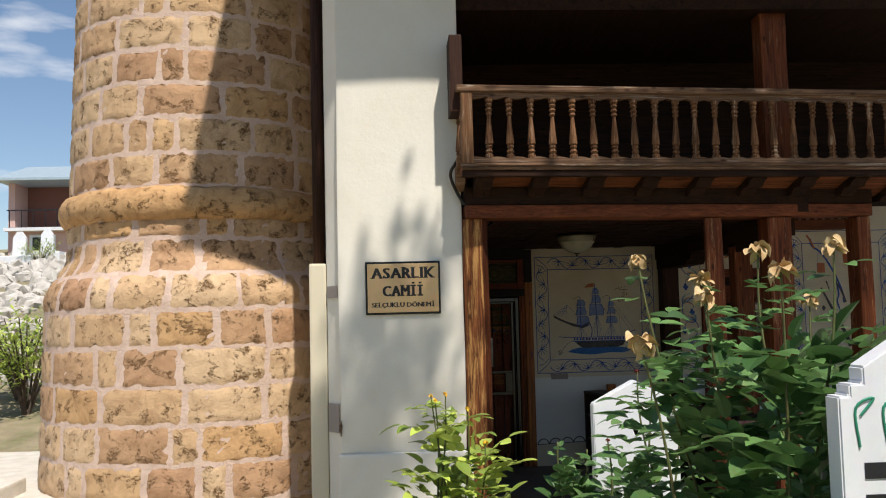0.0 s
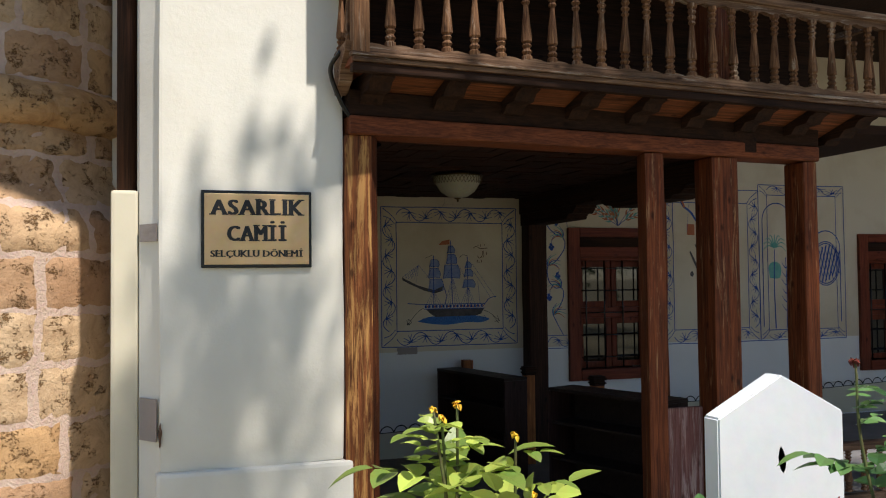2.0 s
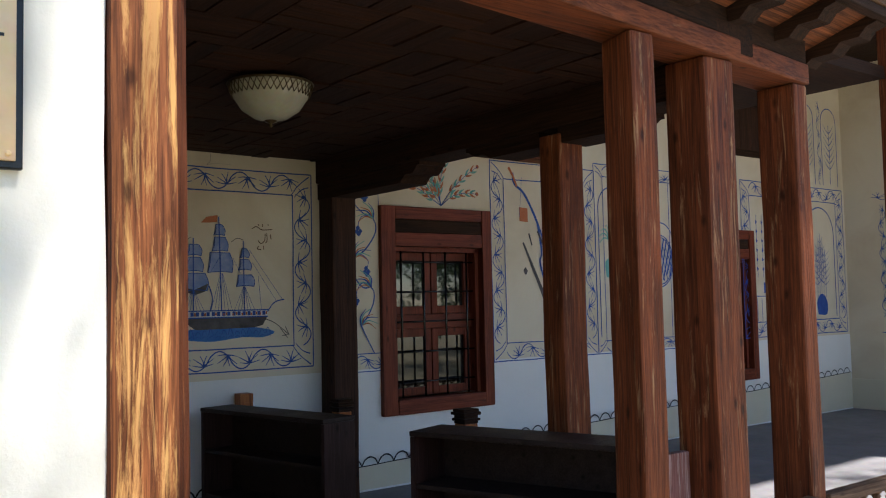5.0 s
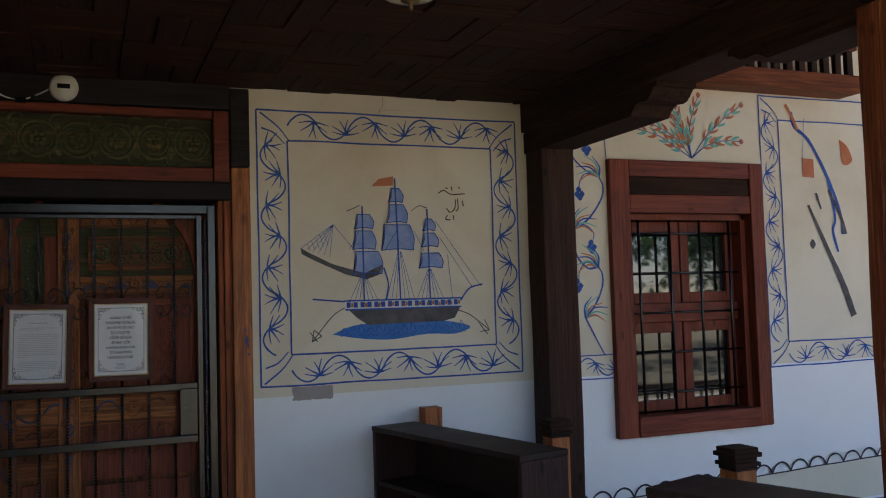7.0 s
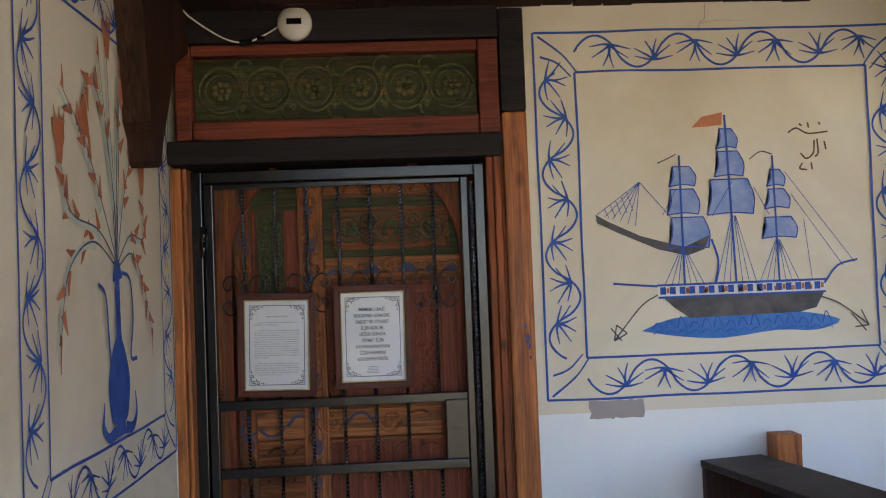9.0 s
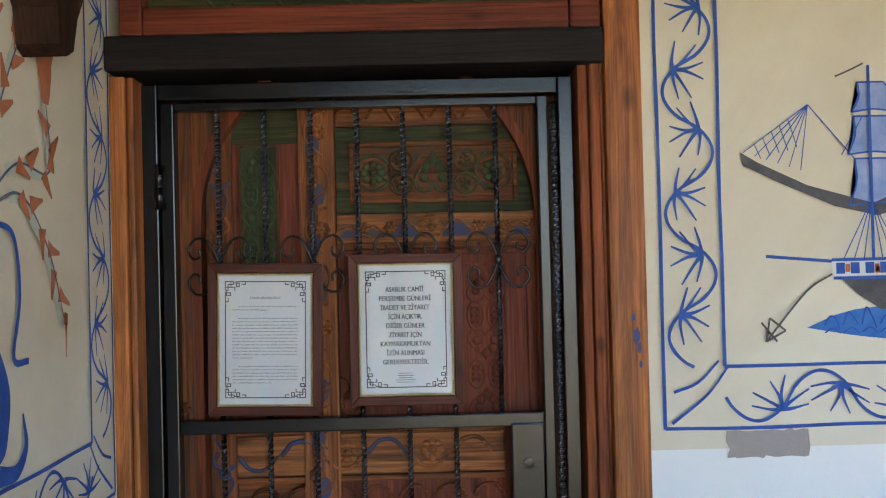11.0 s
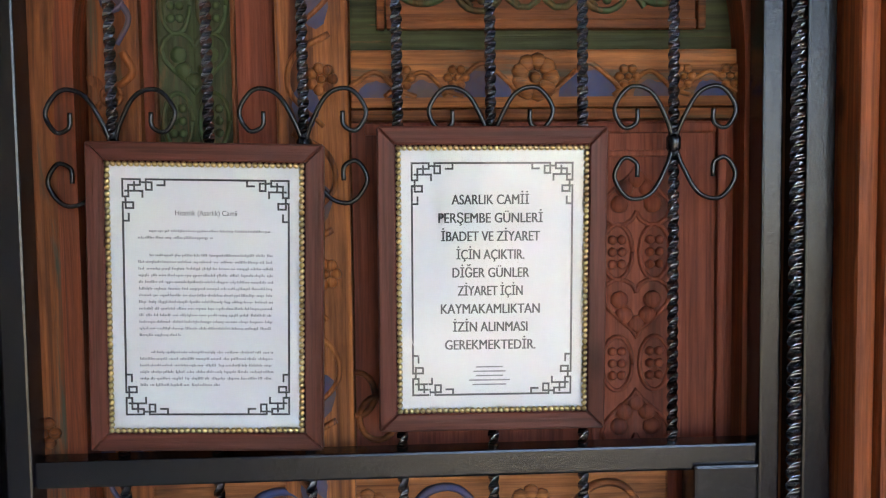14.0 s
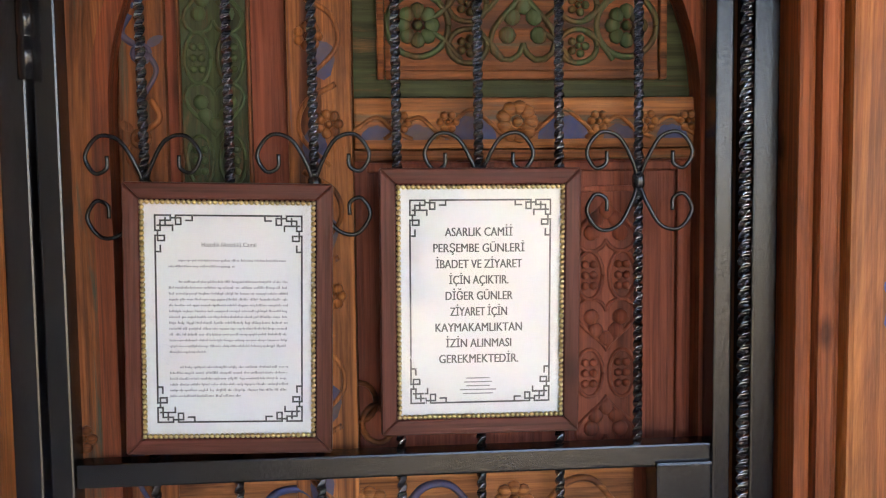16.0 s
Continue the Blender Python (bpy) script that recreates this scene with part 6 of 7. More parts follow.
WORN_X = wood("worn_door_rail", (0.50, 0.19, 0.055), (0.12, 0.036, 0.012), "x", 0.55, (0.10, 0.075, 0.05), 0.60, 1.0, 0.2, 0.16, 0.25)
WORN_Z = wood("worn_door_stile", (0.50, 0.18, 0.05), (0.11, 0.032, 0.012), "z", 0.55, (0.06, 0.06, 0.10), 0.60, 1.0, 0.2, 0.16, 0.25)
ARCH_RED = wood("arch_red_paint", (0.30, 0.07, 0.022), (0.10, 0.028, 0.012), "z", 0.55)
BLUE_WOOD = paint("blue_carving_paint", (0.03, 0.05, 0.14), (0.10, 0.06, 0.05), 0.6)


def ring(bm, x, z, r, t, y, n=20, start=0.0, sweep=6.2832, tall=1.0):
    pts = [(x + r * math.cos(start + sweep * k / n), y, z + tall * r * math.sin(start + sweep * k / n)) for k in range(n + 1)]
    tube(bm, pts, t, 6)


def rosette(bm, x, z, r, y, petals=6):
    for k in range(petals):
        a = 2 * math.pi * k / petals
        lathe(bm, [(r * 0.34, 0), (r * 0.30, 0.003), (r * 0.12, 0.0055)], 8, pose(x + 0.6 * r * math.cos(a), y, z + 0.6 * r * math.sin(a), 90, 0, 0))
    lathe(bm, [(r * 0.24, 0), (r * 0.16, 0.007)], 8, pose(x, y, z, 90, 0, 0))


# carved frieze over the door
part("frieze", boxes((0.685, 1.599, 8.075, 8.2, 1.882, 2.088)), GREEN_WOOD, SURROUND, "green painted carved frieze")
bm = B()
for k in range(6):
    cx, s_ = 0.77 + k * 0.149, (1 if k % 2 else -1)
    ring(bm, cx, 1.985, 0.072, 0.0065, 8.073)
    ring(bm, cx, 1.985, 0.052, 0.0045, 8.073, start=k, sweep=5.2)
    rosette(bm, cx, 1.985, 0.040, 8.075, 7)
    if k < 5:
        for q in (-1, 1):
            ring(bm, cx + 0.0745, 1.985 + q * 0.070, 0.030, 0.005, 8.073, 14, q * 0.6, q * 4.4)
            leaf(bm, Vector((cx + 0.0745, 8.073, 1.985 + q * 0.012)), Vector((0.15 * s_, 0, q)), Vector((0, -1, 0)), 0.06, 0.034, 0.2, 0)
part("frieze_carving", bm, FRIEZE_CARVE, SURROUND, "carved scrolls and rosettes", True)

door = thing("carved_door", "old carved wooden door with green, blue and red paint", "door", pose(0, 8.19, 0), kind="structure")
D = 0.0
def heart(bm, x, z, w, h, y, up=True, t=0.003):
    """A heart-shaped rib with a trefoil inside."""
    pts = []
    for k in range(25):
        a = 2 * math.pi * k / 24
        hx, hz = 16 * math.sin(a) ** 3 / 16, (13 * math.cos(a) - 5 * math.cos(2 * a) - 2 * math.cos(3 * a) - math.cos(4 * a) + 2.5) / 14.5
        pts.append((x + hx * w / 2, y, z + (hz if up else -hz) * h / 2))
    tube(bm, pts, t, 6, 1.0, False)
    d = 1 if up else -1
    for dx, dz in ((-0.24, 0.14), (0.24, 0.14), (-0.17, -0.12), (0.17, -0.12), (0.0, -0.28)):
        lathe(bm, [(w * 0.135, 0), (w * 0.125, 0.0022), (w * 0.06, 0.0042)], 9, pose(x + dx * w, y, z + d * dz * h, 90, 0, 0))


def oval_pair(bm, x, z, half, h, y, t=0.003):
    """Two upright ovals side by side, each with small petals."""
    for q in (-1, 1):
        cx = x + q * half * 0.52
        ring(bm, cx, z, half * 0.42, t, y, 18, tall=h / (half * 0.84))
        for dz in (-0.22, 0.0, 0.22):
            for dx in (-0.13, 0.13):
                lathe(bm, [(half * 0.14, 0), (half * 0.12, 0.002), (half * 0.05, 0.0036)], 7, pose(cx + dx * half, y, z + dz * h, 90, 0, 0))


def carved_column(bm, x, top, half, step, rows, y):
    for k in range(rows):
        z = top - step * k
        if k % 2 == 0:
            heart(bm, x, z, half * 1.9, step * 1.05, y, k % 4 == 2)
        else:
            oval_pair(bm, x, z, half, step * 0.98, y)


def s_scroll(bm, x, z, h, side, y, t=0.0055):
    """An S-shaped carved scroll with a round eye."""
    pts = [(x - side * 0.012, y, z + h * 0.5), (x - side * 0.022, y, z + h * 0.25), (x + side * 0.004, y, z + h * 0.04), (x + side * 0.020, y, z - h * 0.2), (x + side * 0.006, y, z - h * 0.5)]
    tube(bm, curve_pts(pts, 6), t, 6, 0.55)
    ring(bm, x + side * 0.002, z, 0.011, 0.0035, y - 0.001, 12)
    leaf(bm, Vector((x + side * 0.010, y - 0.002, z + 0.01)), Vector((side, 0, 0.6)), Vector((0, -1, 0)), 0.024, 0.012, 0.1, 0.0)


part("backing", boxes((0.653, 1.599, 0.022, 0.07, 0.01, 1.735)), DOOR_Z, door)
# left leaf
part("side_stile", boxes((0.775, 0.834, -0.004, 0.021, 0.02, 1.73), bevel=0.003), DOOR_Z, door, "carved stile with blue scrolls")
part("recess_board", boxes((0.835, 0.849, 0.006, 0.021, 1.02, 1.70), (0.943, 0.988, 0.004, 0.021, 1.02, 1.70)), DOOR_RED, door)
part("panel_bead", boxes((0.8495, 0.853, -0.006, 0.021, 1.02, 1.60), (0.938, 0.9425, -0.006, 0.021, 1.02, 1.60), (0.854, 0.937, -0.006, 0.021, 1.596, 1.60), bevel=0.0015), DOOR_Z, door)
part("green_panel", boxes((0.854, 0.937, 0.0, 0.021, 1.02, 1.595)), GREEN_Z, door, "green carved narrow panel")
part("top_rail", boxes((0.835, 0.988, 0.002, 0.0215, 1.602, 1.72)), GREEN_WOOD, door)
bm = B()
carved_column(bm, 0.8955, 1.553, 0.040, 0.066, 8, 0.0)
part("green_carving", bm, DOOR_CARVE, door, "carved hearts and petals rubbed to the wood", True)
# centre stile
part("centre_stile", boxes((0.990, 1.073, -0.020, 0.021, 0.02, 1.70), bevel=0.004), WORN_Z, door, "worn carved centre stile with blue paint")
bm, bm2 = B(), B()
for k in range(9):
    z, q = 1.62 - k * 0.112, (1 if k % 2 else -1)
    pts = [(1.03 - q * 0.022, -0.020, z + 0.055), (1.03 + q * 0.018, -0.021, z + 0.03), (1.03 + q * 0.024, -0.021, z - 0.01), (1.03 - q * 0.014, -0.020, z - 0.05)]
    tube(bm, curve_pts(pts, 6), 0.0042, 6, 0.7)
    rosette(bm, 1.03 - q * 0.012, z + 0.004, 0.021, -0.020, 7)
    blob_pts = [(1.03 + q * (0.006 + 0.016 * math.cos(a)) , -0.0212, z - 0.026 + 0.026 * math.sin(a) * (1 + 0.3 * noise.noise(Vector((a, k, 0))))) for a in (0.6 * j for j in range(10))]
    bm2.faces.new([bm2.verts.new(v) for v in blob_pts])
part("stile_carving", bm, WORN_Z, door, "carved vine and rosettes", True)
part("blue_fill", bm2, BLUE_WOOD, door, "worn blue paint in the hollows")
bm, bm2 = B(), B()
for k in range(15):
    s_scroll(bm if k % 3 == 2 else bm2, 0.803, 1.60 - 0.108 * k, 0.10, 1 if k % 2 else -1, -0.004)
part("side_carving", bm, DOOR_Z, door, "", True)
part("side_scrolls", bm2, BLUE_WOOD, door, "dark blue painted scrolls", True)
# right leaf: green field with a framed carved frieze
part("green_field", boxes((1.075, 1.536, 0.004, 0.021, 1.436, 1.636)), GREEN_WOOD, door, "green painted field")
part("frieze_frame", boxes((1.106, 1.116, -0.010, 0.0035, 1.458, 1.600), (1.484, 1.494, -0.010, 0.0035, 1.458, 1.600), (1.117, 1.483, -0.010, 0.0035, 1.458, 1.470), (1.117, 1.483, -0.010, 0.0035, 1.588, 1.600), bevel=0.003), DOOR_X, door, "orange-brown moulding")
part("frieze_ground", boxes((1.117, 1.483, -0.002, 0.0035, 1.471, 1.587)), DOOR_X, door)
bm = B()
for x in (1.160, 1.440):
    ring(bm, x, 1.529, 0.041, 0.0042, -0.003, 22)
    rosette(bm, x, 1.529, 0.032, -0.003, 8)
heart(bm, 1.300, 1.529, 0.088, 0.092, -0.003, False, 0.0042)
for x in (1.226, 1.374):
    for q in (-1, 1):
        ring(bm, x, 1.529 + q * 0.027, 0.026, 0.0038, -0.003, 18, tall=0.86)
        rosette(bm, x, 1.529 + q * 0.027, 0.017, -0.003, 5)
for a, c in ((1.19, 1.205), (1.248, 1.262), (1.338, 1.352), (1.396, 1.41)):
    for q in (-1, 1):
        tube(bm, curve_pts([(a - 0.012, -0.003, 1.529 + q * 0.008), ((a + c) / 2, -0.004, 1.529 + q * 0.022), (c + 0.012, -0.003, 1.529 + q * 0.045)], 5), 0.0036, 6)
part("frieze_carving", bm, DOOR_CARVE, door, "green carved vine with brown blooms", True)
part("upper_rail", boxes((1.075, 1.536, -0.004, 0.021, 1.637, 1.70), bevel=0.003), WORN_X, door)
bm = B()
for k in range(6):
    x = 1.10 + k * 0.075
    tube(bm, curve_pts([(x - 0.03, -0.004, 1.655), (x - 0.01, -0.005, 1.682), (x + 0.015, -0.005, 1.678), (x + 0.035, -0.004, 1.65)], 5), 0.0045, 6)
part("upper_carving", bm, DOOR_X, door, "", True)
# carved band with blue arches
part("blue_band", boxes((1.075, 1.536, -0.012, 0.021, 1.367, 1.434), bevel=0.003), WORN_X, door, "worn carved band with blue paint")
bm, bm2 = B(), B()
for k, x in enumerate((1.105, 1.160, 1.228, 1.352, 1.428, 1.500)):
    up = k in (2, 3)
    pts = [(x - 0.046, -0.012, 1.380), (x - 0.024, -0.013, 1.400 if up else 1.396), (x, -0.013, 1.418 if up else 1.408), (x + 0.024, -0.013, 1.402 if up else 1.388), (x + 0.046, -0.012, 1.380)]
    tube(bm, curve_pts(pts, 6), 0.0030, 6)
    r = 0.030 if up else 0.019
    arc = [(x + r * 1.15 * math.cos(a), -0.0128, 1.379 + r * math.sin(a) * (1 + 0.25 * noise.noise(Vector((a * 2, k, 1))))) for a in (radians(15 * j) for j in range(13))]
    bm2.faces.new([bm2.verts.new(v) for v in arc])
rosette(bm, 1.290, 1.402, 0.031, -0.012, 9)
for x in (1.135, 1.198, 1.400, 1.466, 1.522):
    rosette(bm, x, 1.402, 0.017, -0.012, 6)
part("band_carving", bm, WORN_X, door, "", True)
part("blue_fill", bm2, BLUE_WOOD, door, "blue painted ground")
part("band_bead", boxes((1.075, 1.536, -0.017, 0.021, 1.352, 1.365), bevel=0.003), DOOR_X, door)
# red panel with the carved column of hearts
part("red_field", boxes((1.075, 1.536, -0.004, 0.021, 0.60, 1.351)), DOOR_RED, door, "dull red door panel")
part("red_bead", boxes((1.508, 1.520, -0.014, -0.0045, 0.60, 1.349), (1.09, 1.507, -0.012, -0.0045, 1.336, 1.349), bevel=0.003), DOOR_RED, door)
part("heart_frame", boxes((1.358, 1.366, -0.010, -0.0045, 0.95, 1.316), (1.458, 1.466, -0.010, -0.0045, 0.95, 1.316), (1.367, 1.457, -0.010, -0.0045, 1.308, 1.316), bevel=0.002), DOOR_RED, door)
bm = B()
carved_column(bm, 1.412, 1.262, 0.044, 0.0675, 5, -0.004)
part("heart_carving", bm, DOOR_RED, door, "carved hearts and petals", True)
# middle and lower carving
part("middle_panel", boxes((0.835, 0.988, 0.004, 0.0215, 0.62, 1.018)), DOOR_X, door)
bm = B()
heart(bm, 0.925, 0.995, 0.05, 0.04, 0.003)
for x, z in ((1.10, 1.00), (1.125, 1.03), (1.075, 1.03)):
    ring(bm, x, z, 0.022, 0.004, -0.005, 16, tall=1.2)
rosette(bm, 0.72, 1.00, 0.022, -0.034, 6)
part("panel_carving", bm, DOOR_X, door, "", True)
part("lower_band", boxes((0.835, 1.45, -0.014, 0.0, 0.838, 0.930), bevel=0.004), WORN_X, door, "worn lower band carved with vines")
part("lower_bead", boxes((0.835, 1.45, -0.017, -0.001, 0.822, 0.836), (0.835, 1.45, -0.017, -0.001, 0.932, 0.944), bevel=0.003), DOOR_X, door)
bm, bm2 = B(), B()
for k in range(6):
    x, q = 0.885 + k * 0.098, (1 if k % 2 else -1)
    tube(bm2 if k in (0, 1, 3) else bm, curve_pts([(x - 0.045, -0.015, 0.885), (x - 0.02, -0.016, 0.885 + q * 0.028), (x + 0.015, -0.016, 0.885 + q * 0.030), (x + 0.045, -0.015, 0.884)], 6), 0.006, 6, 0.7)
    if k in (2, 4):
        rosette(bm, x + 0.005, 0.890, 0.030, -0.014, 8)
part("vine_carving", bm, WORN_X, door, "", True)
part("vine_carving", bm2, BLUE_WOOD, door, "dark painted vine", True)
bm = B()
for k in range(7):
    ring(bm, 0.90 + k * 0.085, 0.775, 0.034, 0.0045, -0.010, 12, 0.2, 2.7)
    ring(bm, 0.90 + k * 0.085, 0.690, 0.034, 0.0045, -0.010, 12, 0.2, 2.7)
part("scallop_carving", bm, DOOR_X, door, "", True)
part("lower_panel", boxes((0.854, 0.937, -0.008, 0.0035, 0.12, 0.60), (1.09, 1.50, -0.012, 0.0, 0.12, 0.58), bevel=0.004), DOOR_RED, door)
# timber arch in front of the leaves
bm, bm2 = B(), B()
CX, CZ = 1.150, 1.420
for q in (-1, 1):
    angles = [radians(4 * k) for k in range(15)]
    for a0, a1 in zip(angles, angles[1:]):
        inner = [(CX + q * 0.38 * math.cos(a), CZ + 0.38 * math.sin(a)) for a in (a0, a1)]
        outer = [(CX + q * 0.402 * math.cos(a), CZ + 0.402 * math.sin(a)) for a in (a0, a1)]
        extrude_outline(bm, [inner[0], inner[1], outer[1], outer[0]], 0.045, "y", -0.038)
        edge = CX + q * 0.447
        far = [(max(min(p[0], 1.597), 0.655), min(p[1], 1.734)) for p in outer]
        extrude_outline(bm2, [far[0], far[1], (edge, far[1][1]), (edge, far[0][1])] if abs(far[0][1] - far[1][1]) > 0.001 and q * (edge - far[1][0]) > 0.001 else [far[0], (far[0][0] + 0.001, far[0][1] + 0.001), (far[0][0], far[0][1] + 0.002)], 0.034, "y", -0.034)
    x = CX + q * 0.391
    box(bm, x - 0.011, x + 0.011, -0.038, 0.007, 0.02, CZ)
    box(bm2, min(x + q * 0.0115, CX + q * 0.447), max(x + q * 0.0115, CX + q * 0.447), -0.034, 0.0, 0.02, CZ)
part("arch_edge", bm, ARCH_RED, door, "orange-red arch edge")
part("arch_board", bm2, DOOR_Z, door, "green-brown arch boards")

gate = thing("iron_gate", "glossy black iron gate with twisted bars and scrolls", "gate", pose(0, 8.135, 0))


def twisted(bm, x, z0, z1, side=0.0105, turn=0.026):
    n = max(8, int((z1 - z0) / turn * 8))
    last = None
    for i in range(n + 1):
        z, a = z0 + (z1 - z0) * i / n, 2 * math.pi * i / 8 * 0.5
        r = [bm.verts.new((x + side * 0.62 * math.cos(a + k * math.pi / 2), side * 0.62 * math.sin(a + k * math.pi / 2), z)) for k in range(4)]
        if last:
            for k in range(4):
                bm.faces.new((last[k], last[(k + 1) % 4], r[(k + 1) % 4], r[k]))
        last = r


def scroll(bm, x, z, sx, sz, w=0.062, h=0.062, r=0.0027):
    pts = [(x, 0.0, z), (x + sx * 0.010, -0.004, z + sz * h * 0.45), (x + sx * w * 0.45, -0.006, z + sz * h * 0.92), (x + sx * w * 0.85, -0.006, z + sz * h),
           (x + sx * w * 1.12, -0.006, z + sz * h * 0.62), (x + sx * w * 0.95, -0.006, z + sz * h * 0.28), (x + sx * w * 0.72, -0.006, z + sz * h * 0.36), (x + sx * w * 0.70, -0.006, z + sz * h * 0.62)]
    tube(bm, curve_pts(pts, 6), r, 7)


for a in ((0.657, 0.691, -0.035, 0.025, 0.0, 1.728), (1.580, 1.613, -0.035, 0.025, 0.0, 1.728), (0.692, 1.579, -0.035, 0.025, 1.692, 1.728)):
    part("outer_frame", boxes(a, bevel=0.003), IRON, gate)
for a in ((0.695, 0.724, -0.025, 0.015, 0.02, 1.687), (1.534, 1.558, -0.025, 0.015, 0.02, 1.687), (0.725, 1.533, -0.022, 0.012, 1.670, 1.687), (0.725, 1.533, -0.022, 0.012, 0.949, 0.979), (0.725, 1.533, -0.022, 0.012, 0.73, 0.76), (0.725, 1.533, -0.022, 0.012, 0.02, 0.06)):
    part("gate_rail", boxes(a, bevel=0.003), IRON, gate)
TOPBARS = [0.816 + 0.1042 * k for k in range(7)]
for x in TOPBARS:
    bm = B(); twisted(bm, x, 0.979, 1.670)
    part("twisted_bar", bm, BARS, gate)
for k in range(7):
    x = TOPBARS[k]
    for z0, z1 in ((0.76, 0.949), (0.06, 0.73)):
        if k == 6 and z0 > 0.5:
            continue
        bm = B(); twisted(bm, x, z0, z1)
        part("twisted_bar", bm, BARS, gate)
for x in TOPBARS[::2]:
    bm = B()
    lathe(bm, [(0.005, -0.012), (0.0085, -0.006), (0.0085, 0.006), (0.005, 0.012)], 8, pose(x, 0, 1.322))
    part("collar", bm, IRON, gate, "", True)
    for sx in (-1, 1):
        for sz in (-1, 1):
            bm = B(); scroll(bm, x, 1.322, sx, sz)
            part("scroll", bm, IRON, gate, "", True)
bm = boxes((1.458, 1.533, -0.030, 0.018, 0.762, 0.957), bevel=0.004)
lock = part("lock_box", bm, IRON, gate, "flat black lock box")
bm = B()
lathe(bm, [(0.013, 0), (0.013, 0.004), (0.006, 0.0045), (0.006, 0.001)], 14, pose(1.497, -0.030, 0.868, 90, 0, 0))
part("keyhole", bm, IRON, lock)
bm = B(); twisted(bm, 1.569, 0.05, 1.67, 0.0135, 0.030); bmesh.ops.translate(bm, vec=(0, -0.036, 0), verts=bm.verts)
part("edge_bar", bm, BARS, gate)
for z in (1.50, 0.45):
    bm = B()
    lathe(bm, [(0.011, -0.05), (0.011, -0.002), (0.008, 0.0), (0.011, 0.002), (0.011, 0.05)], 10, pose(0.693, -0.034, z))
    part("hinge", bm, IRON, gate, "", True)

# ---- framed notices hung on the gate ----
MAHOGANY = wood("mahogany_frame", (0.13, 0.038, 0.025), (0.085, 0.024, 0.017), "z", 0.35)
MAHOGANY_X = wood("mahogany_frame_rail", (0.13, 0.038, 0.025), (0.085, 0.024, 0.017), "x", 0.35)
GILT = mottled("gilt_bead", (0.75, 0.62, 0.30), (0.55, 0.42, 0.18), 60, 0.3, 0.9, 0.1)
PAPER = mottled("printed_paper", (0.70, 0.70, 0.71), (0.65, 0.65, 0.66), 3, 0.6, 0, 0.05)
INK = mottled("print_ink", (0.04, 0.04, 0.045), (0.06, 0.06, 0.065), 10, 0.7)
GREY_INK = mottled("faint_print", (0.13, 0.13, 0.14), (0.30, 0.30, 0.32), 80, 0.7)
PANE = bpy.data.materials.new("picture_glass")
PANE.use_nodes = True
pn, pl = PANE.node_tree.nodes, PANE.node_tree.links
tr_, gl_, ms_, lw_ = (pn.new(k) for k in ("ShaderNodeBsdfTransparent", "ShaderNodeBsdfGlossy", "ShaderNodeMixShader", "ShaderNodeFresnel"))
gl_.inputs["Roughness"].default_value = 0.04
lw_.inputs[0].default_value = 1.33
pl.new(lw_.outputs[0], ms_.inputs[0]); pl.new(tr_.outputs[0], ms_.inputs[1]); pl.new(gl_.outputs[0], ms_.inputs[2])
pl.new(ms_.outputs[0], pn["Material Output"].inputs[0])


def key_corner(bm, x, z, sx, sz, y, s=0.0062, t=0.0021):
    """Interlaced key-fret corner in thin lines."""
    def ln(pts):
        for (a, c), (d, e) in zip(pts, pts[1:]):
            x0, x1 = sorted((x + sx * a * s, x + sx * d * s))
            z0, z1 = sorted((z + sz * c * s, z + sz * e * s))
            box(bm, x0 - t / 2, x1 + t / 2, y - 0.0003, y, z0 - t / 2, z1 + t / 2)
    ln([(0, 0), (3, 0), (3, 1), (1, 1), (1, 3), (0, 3), (0, 0)])
    ln([(2, 0.5), (2, 2), (0.5, 2)]); ln([(2, 2), (3.4, 2), (3.4, 3)])
    ln([(3, 0.5), (5, 0.5), (5, 1.8), (4, 1.8), (4, 0), (7.2, 0), (7.2, 1), (6, 1)])
    ln([(0.5, 3), (0.5, 5), (1.8, 5), (1.8, 4), (0, 4), (0, 7.2), (1, 7.2), (1, 6)])


